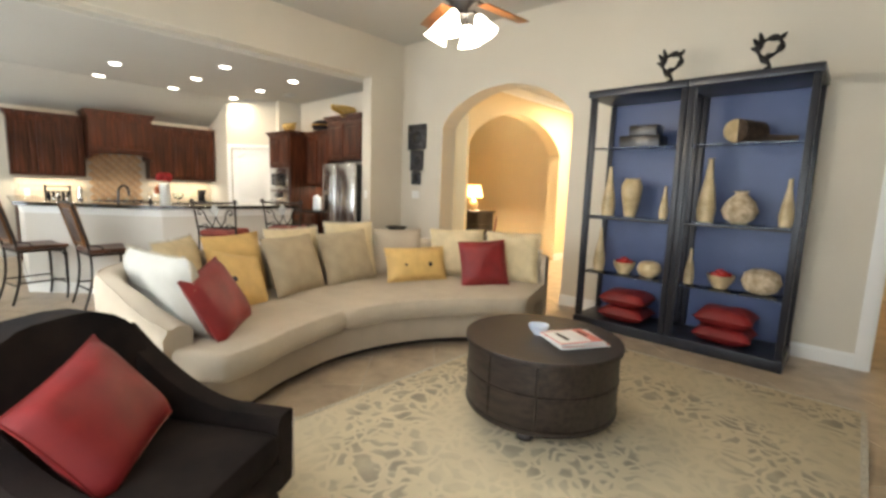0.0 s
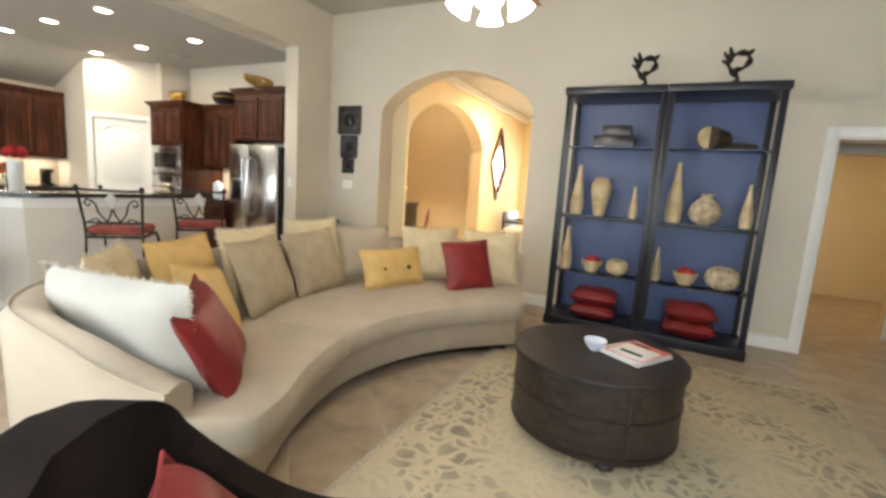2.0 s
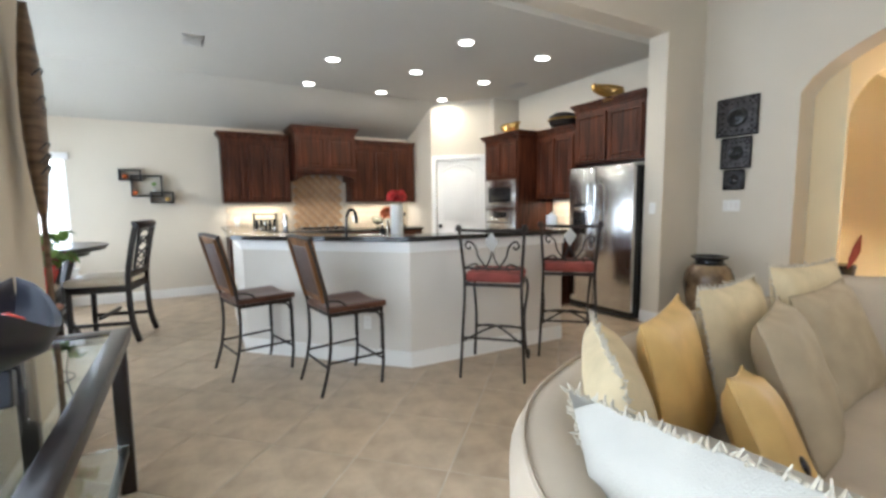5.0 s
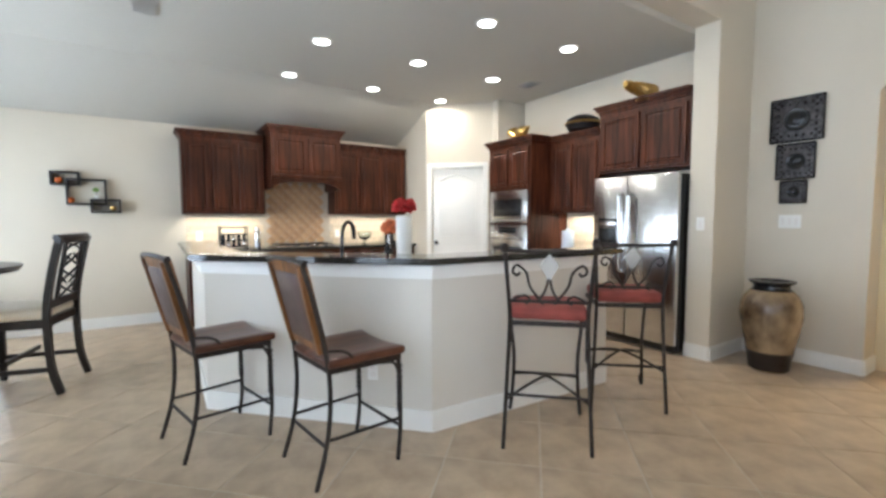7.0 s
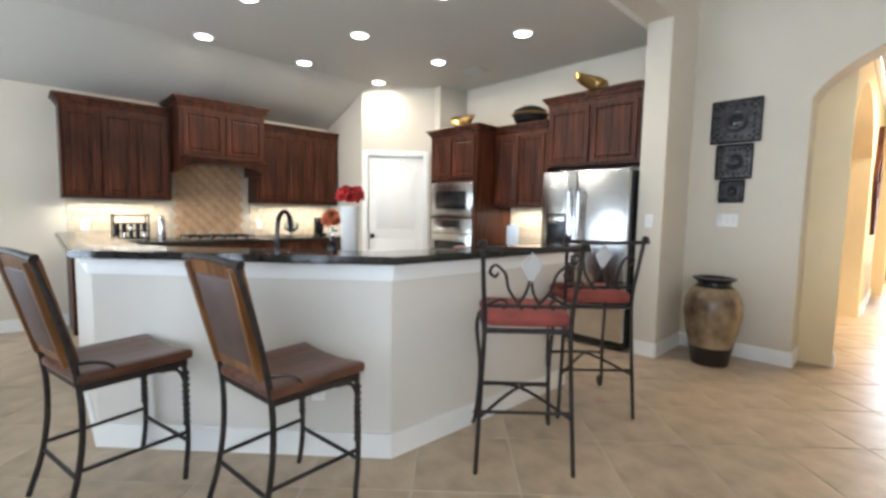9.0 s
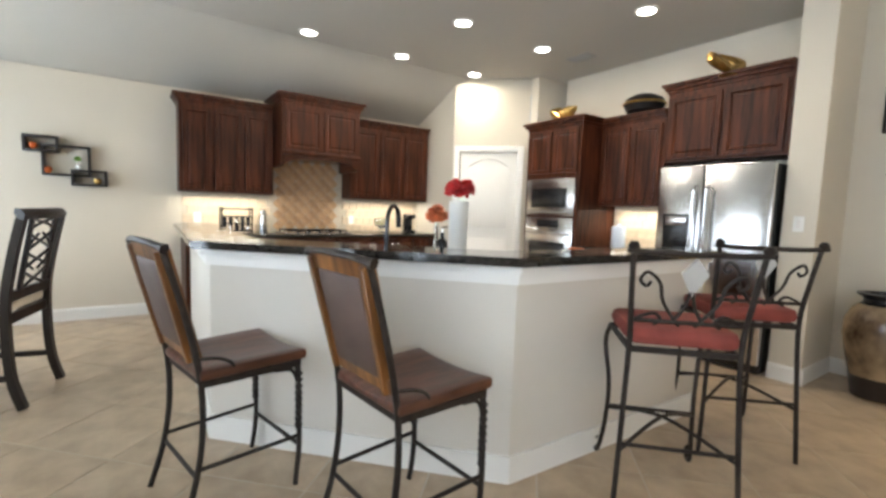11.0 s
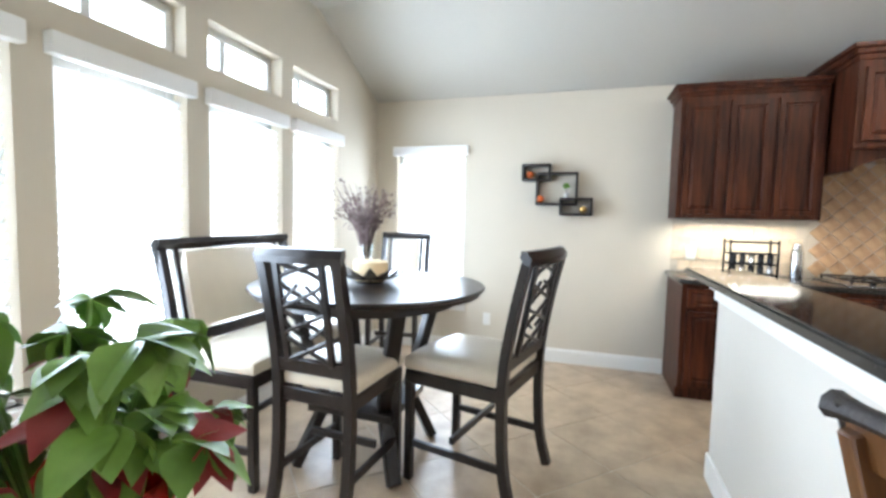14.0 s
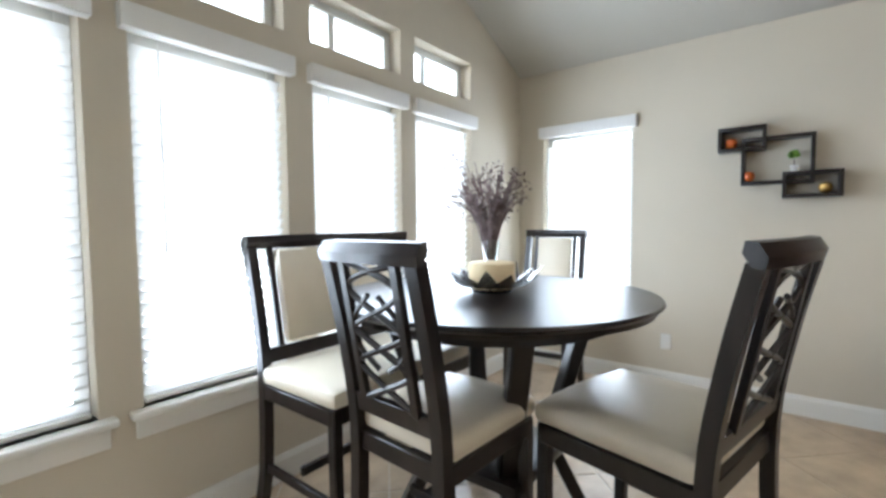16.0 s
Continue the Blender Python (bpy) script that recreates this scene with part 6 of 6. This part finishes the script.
# display cabinets with glass shelves
def display_unit(x0, x1, label):
    y0, y1 = 10.43, 10.98
    t = thing("display_cabinet", (0, 0, 0), label, "display cabinet", "pair of display cabinets")
    p = 0.05
    for x in (x0, x1 - p):
        for y in (y0, y1 - p):
            part("post", cube(x, x + p, y, y + p, 0.1, 2.32, 0.004), NAVY, t)
    part("plinth", cube(x0 - 0.01, x1 + 0.01 if x1 > -2 else x1, y0 - 0.02, y1, 0.0, 0.098, 0.006), NAVY, t)
    part("top", cube(x0 - 0.015 if x0 < -3 else x0, x1 + 0.015 if x1 > -2 else x1, y0 - 0.025, y1, 2.322, 2.39, 0.008), NAVY, t)
    part("back_panel", cube(x0 + p + 0.002, x1 - p - 0.002, y1 - 0.03, y1 - 0.012, 0.1, 2.32), BLUE, t, "dusty blue back panel", False)
    for z in (0.56, 1.15, 1.83):
        g = part("glass_shelf", cube(x0 + 0.01, x1 - 0.01, y0 + 0.055, y1 - 0.035, z, z + 0.01, 0.002), CLEAR, t)
        g.visible_shadow = False
    for z in (1.135,):
        part("shelf_rail", cube(x0 + p + 0.001, x1 - p - 0.001, y0 + 0.02, y0 + 0.05, z - 0.01, z + 0.013, 0.003), NAVY, t)
        part("shelf_rail", cube(x0 + 0.01, x0 + 0.04, y0 + p + 0.001, y1 - p - 0.001, z - 0.01, z + 0.013, 0.003), NAVY, t)
    part("mullion", cube(x0 + p + 0.001, x0 + p + 0.018, y0 + 0.012, y0 + 0.03, 0.11, 2.31), NAVY, t)
    return t


display_unit(-3.11, -2.225, "tall black display cabinet with blue back and glass shelves")
display_unit(-2.22, -1.33, "tall black display cabinet with blue back, filled with pottery")


def pot(name, x, z, prof, mat, label, y=10.68, sc=1.0):
    return single(name, lathe([(r * sc, h * sc) for r, h in prof], 28), mat, (x, y, z), label, name.replace("_", " "), "pottery in the display cabinets")


BOTTLE = [(0.055, 0), (0.06, 0.01), (0.068, 0.1), (0.055, 0.22), (0.03, 0.36), (0.018, 0.48), (0.022, 0.5), (0.014, 0.5)]
JAR = [(0.05, 0), (0.06, 0.02), (0.1, 0.24), (0.105, 0.32), (0.085, 0.37), (0.07, 0.385), (0.08, 0.4), (0.06, 0.4)]
GOURD = [(0.05, 0), (0.11, 0.04), (0.14, 0.11), (0.11, 0.19), (0.05, 0.25), (0.045, 0.27), (0.065, 0.28), (0.03, 0.285)]
BOWL = [(0.05, 0), (0.06, 0.01), (0.1, 0.08), (0.11, 0.12), (0.1, 0.12), (0.08, 0.06), (0.02, 0.02)]
ROUND = [(0.05, 0), (0.11, 0.03), (0.14, 0.1), (0.12, 0.17), (0.07, 0.2), (0.06, 0.195)]
Z1, Z2, Z3 = 0.571, 1.161, 1.841
pot("ceramic_bottle", -2.95, Z2, BOTTLE, CERAMIC, "tall tapered cream ceramic bottle on the glass shelf")
pot("ceramic_jar", -2.72, Z2, JAR, CERAMIC, "cream shouldered ceramic jar on the glass shelf", sc=0.95)
pot("ceramic_bottle", -2.4, Z2, BOTTLE, CERAMIC, "short cream ceramic bottle on the glass shelf", sc=0.62)
pot("ceramic_bottle", -2.04, Z2, BOTTLE, CERAMIC, "tallest cream ceramic bottle on the glass shelf", sc=1.13)
pot("gourd_vase", -1.78, Z2, GOURD, ROUGHCER, "round mottled gourd vase on the glass shelf")
pot("ceramic_bottle", -1.45, Z2, BOTTLE, CERAMIC, "slim cream ceramic bottle on the glass shelf", sc=0.78)
pot("ceramic_bottle", -3.0, Z1, BOTTLE, CERAMIC, "slim cream ceramic bottle on the low shelf", sc=0.9)
pot("round_vase", -2.48, Z1, ROUND, CERAMIC, "round cream vase on the low shelf", sc=0.8)
pot("ceramic_bottle", -2.12, Z1, BOTTLE, CERAMIC, "flared cream ceramic bottle on the low shelf", sc=0.66)
pot("round_vase", -1.56, Z1, ROUND, ROUGHCER, "round mottled pot on the low shelf", sc=1.05)
for x in (-2.73, -1.86):
    t = thing("fruit_bowl", (x, 10.68, Z1), "cream ceramic bowl filled with red apples", "fruit bowl", "bowls of apples")
    part("bowl", lathe(BOWL, 28), CERAMIC, t)
    for k in range(4):
        a = k * 1.57 + 0.4
        part("apple", lathe([(0.008, 0.004), (0.03, 0.0), (0.041, 0.03), (0.036, 0.055), (0.012, 0.062), (0.004, 0.055)], 16), APPLE, t).location = (0.045 * math.cos(a), 0.045 * math.sin(a), 0.085 + 0.02 * (k % 2))
for x in (-2.66, -1.78):
    for k in range(2):
        t = thing("folded_cushion", pose(x, 10.66, 0.101 + k * 0.15), "dark red cushion lying flat in the cabinet", "cushion", "stacked red cushions")
        c = cushion(0.46, 0.42, 0.16)
        part("cushion_cover", c, RED, t).matrix_local = pose(0, 0.21, 0.075, 90, 0, 0)
bxs = thing("stacked_boxes", pose(-2.6, 10.66, Z3), "dark wooden boxes stacked on the top shelf", "box")
part("box", cube(-0.24, 0.14, -0.11, 0.11, 0, 0.11, 0.006), ESPRESSO, bxs)
part("box", cube(-0.16, 0.1, -0.09, 0.09, 0.112, 0.21, 0.006), ESPRESSO, bxs)
lg = thing("log_ornament", pose(-1.85, 10.68, Z3 + 0.102), "cut log with pale end on the top shelf", "log")
part("log", tube([(0, -0.14, 0), (0.06, -0.03, 0), (0.12, 0.1, 0)], [0.1, 0.098, 0.095], segs=24), BARK, lg)
part("cut_face", lathe([(0.094, 0), (0.094, 0.006)], 24), CERAMIC, lg, "pale sawn end").matrix_local = pose(-0.002, -0.146, 0, 90, 0, 28)
part("branch", tube([(0.1, 0.05, -0.05), (0.25, 0.08, -0.06), (0.4, 0.1, -0.062)], [0.045, 0.04, 0.03], segs=14), BARK, lg)
for x in (-2.46, -1.72):
    t = thing("bronze_sculpture", pose(x, 10.62, 2.39), "dark twisted ring sculpture on top of the cabinet", "sculpture", "pair of sculptures")
    bm = bmesh.new()
    lathe([(0.06, 0), (0.055, 0.015), (0.02, 0.025)], 16, bm)
    tube(spline([(0, 0, 0.02), (0.03, 0, 0.07), (-0.02, 0, 0.13), (-0.06, 0, 0.2), (-0.02, 0, 0.27), (0.06, 0, 0.28), (0.1, 0, 0.22), (0.06, 0, 0.16), (0.0, 0, 0.14)], 34), [0.02 + 0.008 * math.sin(k) for k in range(35)], bm, 10)
    for p in ((-0.06, 0.24, -0.1, 0.3), (-0.04, 0.27, -0.06, 0.34), (0.08, 0.27, 0.12, 0.31), (-0.05, 0.2, -0.11, 0.23)):
        tube([(p[0], 0, p[1]), ((p[0] + p[2]) / 2, 0.01, (p[1] + p[3]) / 2), (p[2], 0, p[3])], [0.02, 0.018, 0.008], bm, 8)
    part("figure", bm, BRONZE, t)

# ceiling fan
fan = thing("ceiling_fan", (*FAN, -0.07), "ceiling fan with four lit glass shades and wooden blades", "ceiling fan")
part("canopy", lathe([(0.07, (LIVC + 0.07)), (0.06, (LIVC + 0.07) - 0.05), (0.015, (LIVC + 0.07) - 0.06)], 20), BRONZE, fan)
part("rod", tube([(0, 0, (LIVC + 0.07) - 0.06), (0, 0, 2.9)], 0.012), BRONZE, fan)
part("motor", lathe([(0.03, 2.93), (0.1, 2.9), (0.13, 2.85), (0.13, 2.78), (0.08, 2.74), (0.05, 2.7), (0.05, 2.66)], 28), BRONZE, fan)
for k in range(5):
    b = bmesh.new()
    bar((0.12, 0, 2.8), (0.24, 0, 2.79), 0.03, 0.01, b)
    part("blade_iron", b, BRONZE, fan).rotation_euler = (0, 0, radians(12 + 72 * k))
    b = cube(0.2, 0.68, -0.065, 0.065, 2.783, 2.793, 0.004)
    for v in b.verts:
        v.co.z += v.co.y * 0.18
    part("blade", b, FANWOOD, fan, "reddish wooden blade").rotation_euler = (0, 0, radians(12 + 72 * k))
for k in range(4):
    a = radians(20 + 90 * k)
    m4 = Matrix.Rotation(a, 4, "Z")
    part("light_arm", tube([tuple(m4 @ Vector(p)) for p in ((0.03, 0, 2.67), (0.1, 0, 2.67), (0.13, 0, 2.63))], 0.01), BRONZE, fan)
    part("glass_shade", lathe([(0.025, 0), (0.04, -0.03), (0.065, -0.1), (0.085, -0.14), (0.08, -0.142)], 24), SHADE, fan, "glowing frosted glass shade").matrix_local = m4 @ pose(0.13, 0, 2.635, 0, -28, 0)

# console table by the window
cs = thing("console_table", (0, 0, 0), "espresso console table with glass top and glass shelf", "console table")
X0, X1, Y0, Y1 = -6.25, -4.73, 5.41, 5.83
for c in ((X0, X1, Y0, Y0 + 0.07), (X0, X1, Y1 - 0.07, Y1), (X0, X0 + 0.09, Y0 + 0.07, Y1 - 0.07), (X1 - 0.09, X1, Y0 + 0.07, Y1 - 0.07)):
    part("top_frame", cube(*c, 0.715, 0.765, 0.004), ESPRESSO, cs)
part("glass_top", cube(X0 + 0.091, X1 - 0.091, Y0 + 0.071, Y1 - 0.071, 0.75, 0.76), CLEAR, cs).visible_shadow = False
for x in (X0 + 0.03, X1 - 0.09):
    for y in (Y0 + 0.02, Y1 - 0.08):
        part("leg", cube(x, x + 0.06, y, y + 0.06, 0, 0.714, 0.005), ESPRESSO, cs)
for y in (Y0 + 0.035, Y1 - 0.065):
    part("stretcher", cube(X0 + 0.091, X1 - 0.091, y, y + 0.03, 0.2, 0.23, 0.003), ESPRESSO, cs)
part("glass_shelf", cube(X0 + 0.095, X1 - 0.095, Y0 + 0.03, Y1 - 0.03, 0.2305, 0.24), CLEAR, cs).visible_shadow = False
bo = thing("boat_bowl", pose(-5.5, 5.6, 0.7655, 0, 0, 8), "black carved boat-shaped bowl with red balls on a stand", "bowl")
hull = bmesh.new()
rows = []
for k in range(21):
    u = 2 * k / 20 - 1
    w = 0.13 * (1 - u * u) ** 0.6 + 0.004
    zt, zb = 0.2 + 0.12 * u * u, 0.09 + 0.14 * u * u
    x = 0.33 * u
    rows.append([(x, -w, zt), (x, -w * 0.75, zb + 0.04), (x, 0, zb), (x, w * 0.75, zb + 0.04), (x, w, zt), (x, w * 0.86, zt), (x, w * 0.6, zb + 0.05), (x, 0, zb + 0.02), (x, -w * 0.6, zb + 0.05), (x, -w * 0.86, zt)])
part("hull", loft(hull, rows), NAVY, bo)
for x in (-0.1, 0.1):
    part("stand_leg", bar((x, 0, 0.0), (x * 0.7, 0, 0.1), 0.05, 0.09), NAVY, bo)
for x, y in ((-0.09, 0.0), (0.05, 0.03), (0.0, -0.05), (0.15, -0.01)):
    part("ball", lathe([(0.012, -0.05), (0.042, -0.03), (0.053, 0), (0.042, 0.03), (0.012, 0.05)], 18), APPLE, bo, "shiny red ball").location = (x, y, 0.185)
gv = thing("gold_vase", (-5.15, 5.62, 0.241), "gold ribbed vase on the console shelf", "vase")
part("body", lathe([(0.04, 0), (0.06, 0.03), (0.075, 0.15), (0.06, 0.3), (0.03, 0.36), (0.04, 0.39), (0.03, 0.39)], 24, wob=0.03), BRASS, gv)
cd = thing("glass_candlestick", (-5.12, 5.6, 0.7655), "clear glass candlestick on the console", "candlestick")
part("body", lathe([(0.05, 0), (0.045, 0.01), (0.015, 0.03), (0.02, 0.08), (0.012, 0.13), (0.03, 0.15), (0.03, 0.17)], 20), CLEAR, cd)

# ---- rooms beyond the arch ----
ch = thing("black_chest", (-6.75, 13.1, 0), "black chest of drawers against the study wall", "chest")
part("body", cube(-0.32, 0.32, -0.25, 0.25, 0.05, 0.93, 0.005), ESPRESSO, ch)
part("top", cube(-0.35, 0.35, -0.28, 0.28, 0.931, 0.97, 0.008), ESPRESSO, ch)
for k in range(4):
    part("drawer", cube(-0.29, 0.29, -0.265, -0.2505, 0.09 + k * 0.21, 0.28 + k * 0.21, 0.004), ESPRESSO, ch)
    part("drawer", cube(0.3205, 0.33, -0.22, 0.22, 0.09 + k * 0.21, 0.28 + k * 0.21, 0.003), ESPRESSO, ch)
for x in (-0.28, 0.28):
    for y in (-0.2, 0.2):
        part("foot", cube(x - 0.03, x + 0.03, y - 0.03, y + 0.03, 0, 0.049), ESPRESSO, ch)
la = thing("table_lamp", (-6.72, 13.05, 0.971), "lit table lamp with cream shade and gourd base", "lamp")
part("base", lathe([(0.06, 0), (0.065, 0.02), (0.09, 0.1), (0.07, 0.18), (0.02, 0.24), (0.012, 0.3)], 24), CERAMIC, la)
sd = bmesh.new()
ra = [[sd.verts.new((r * math.cos(a), r * math.sin(a), z)) for a in [6.283 * k / 28 for k in range(28)]] for r, z in ((0.19, 0.26), (0.13, 0.5))]
for k in range(28):
    sd.faces.new((ra[0][k], ra[0][(k + 1) % 28], ra[1][(k + 1) % 28], ra[1][k]))
bmesh.ops.solidify(sd, geom=list(sd.faces), thickness=0.004)
part("shade", sd, LAMPSHADE, la, "glowing cream fabric shade").visible_shadow = True
single("study_rug", cube(-8.2, -5.85, 11.7, 14.2, 0.004, 0.014, 0.003), CARPET, (0, 0, 0), "dark patterned rug on the study floor", "rug")
va = thing("black_pot_ornament", (-5.9, 12.6, 0.0145), "black pot with a red leaf-shaped plate", "ornament")
part("stand", lathe([(0.14, 0), (0.12, 0.03), (0.04, 0.05), (0.04, 0.4), (0.16, 0.44), (0.17, 0.56), (0.14, 0.56)], 24), DARK, va)
lb = bmesh.new()
pl_ = [(0, 0.56), (0.06, 0.68), (0.09, 0.82), (0.03, 0.98), (-0.02, 0.82), (-0.03, 0.66)]
fa, fb2 = [lb.verts.new((x, -0.006, z)) for x, z in pl_], [lb.verts.new((x, 0.006, z)) for x, z in pl_]
lb.faces.new(fa)
lb.faces.new(fb2[::-1])
for k in range(6):
    lb.faces.new((fa[k], fa[(k + 1) % 6], fb2[(k + 1) % 6], fb2[k]))
part("leaf_plate", lb, RED, va, "dark red leaf blade").matrix_local = pose(0, 0, 0, 0, 18, -40)
# diamond mirror
dm_ = thing("diamond_mirror", pose(HX, 15.1, 1.85, 0, 0, 90), "diamond-shaped mirror in a dark wooden frame", "mirror")
mb = bmesh.new()
ring = [(0, -0.72), (0.42, 0), (0, 0.72), (-0.42, 0)]
for k, (sx, yy) in enumerate(((1.0, -0.004), (1.0, -0.012), (0.7, -0.024), (0.66, -0.02), (0.02, -0.026))):
    cur = [mb.verts.new((x * sx, yy, z * sx)) for x, z in ring]
    if k:
        for n in range(4):
            mb.faces.new((old[n], old[(n + 1) % 4], cur[(n + 1) % 4], cur[n]))
    else:
        mb.faces.new(cur)
    old = cur
mb.faces.new(old)
part("glass", mb, MIRROR, dm_, smooth=False)
for a, b in (((0, -0.76), (0.45, 0)), ((0.45, 0), (0, 0.76)), ((0, 0.76), (-0.45, 0)), ((-0.45, 0), (0, -0.76))):
    part("frame_bar", bar((a[0], -0.02, a[1]), (b[0], -0.02, b[1]), 0.07, 0.04), CHERRY, dm_)
bn = thing("hall_bench", (-4.95, 15.6, 0), "dark wooden bench with pale seat in the hall", "bench")
part("seat", cube(-0.3, 0.3, -0.5, 0.5, 0.42, 0.5, 0.02), VINYL, bn)
part("back", cube(-0.34, -0.3, -0.5, 0.5, 0.45, 0.85, 0.01), ESPRESSO, bn)
for x in (-0.28, 0.28):
    for y in (-0.46, 0.46):
        part("leg", cube(x - 0.025, x + 0.025, y - 0.025, y + 0.025, 0, 0.419), ESPRESSO, bn)
for s in (-0.47, 0.47):
    part("arm", cube(-0.3, 0.26, s - 0.02, s + 0.02, 0.62, 0.66, 0.006), ESPRESSO, bn)
struct("window_front", cube(-5.2, -3.6, 19.17, 19.19, 0.4, 2.6), OUTSIDE, "bright front window", "window")

# ---- floor: joint bed and diagonal tiles ----
FLOOR = [(-11.44, 2.34, 5.18, 11.35), (-11.44, -7.07, 3.64, 5.18), (-9.0, -3.0, 11.35, 19.35), (-1.3, 1.54, 11.35, 15.14)]
bm = bmesh.new()
for c in FLOOR:
    box(bm, *c, -0.12, -0.003)
floor = struct("floor", bm, GROUT, "beige stone tile floor laid diagonally with pale joints", "floor")
SZ = 0.508
hw = SZ / 2 - 0.0025
tv = [(-hw, -hw, -0.01), (hw, -hw, -0.01), (hw, hw, -0.01), (-hw, hw, -0.01)]
i2 = hw - 0.003
tv += [(-i2, -i2, 0.0), (i2, -i2, 0.0), (i2, i2, 0.0), (-i2, i2, 0.0)]
tf = [(4, 5, 6, 7), (0, 1, 5, 4), (1, 2, 6, 5), (2, 3, 7, 6), (3, 0, 4, 7)]
tme = bpy.data.meshes.new("tile")
tme.from_pydata(tv, [], tf)
tme.materials.append(TILE)
R45 = Matrix.Rotation(radians(45), 4, "Z")
rest_v, rest_f = [], []
D = SZ * math.sqrt(2)
near = 0
for i in range(-26, 34):
    for j in range(-26, 34):
        sx, dx = 1.59 + (i + 0.5) * D, 14.85 + (j + 0.5) * D
        x, y = (sx - dx) / 2, (sx + dx) / 2
        if not any(c[0] - 0.3 < x < c[1] + 0.3 and c[2] - 0.3 < y < c[3] + 0.3 for c in FLOOR):
            continue
        if -8.9 < x < -3.6 and 4.2 < y < 10.9 and near < 300 and not (x < -7.3 and y > 7.2):
            ob = new("tile", tme)
            ob.parent, ob.matrix_local = floor, Matrix.Translation((x, y, 0)) @ R45
            near += 1
        else:
            n0 = len(rest_v)
            rest_v += [tuple(Matrix.Translation((x, y, 0)) @ R45 @ Vector(v)) for v in tv]
            rest_f += [tuple(k + n0 for k in f) for f in tf]
rme = bpy.data.meshes.new("floor_tiles")
rme.from_pydata(rest_v, [], rest_f)
rme.materials.append(TILE)
ro = new("floor_tiles", rme)
ro.parent = floor
tagged(ro, kind="stuff")
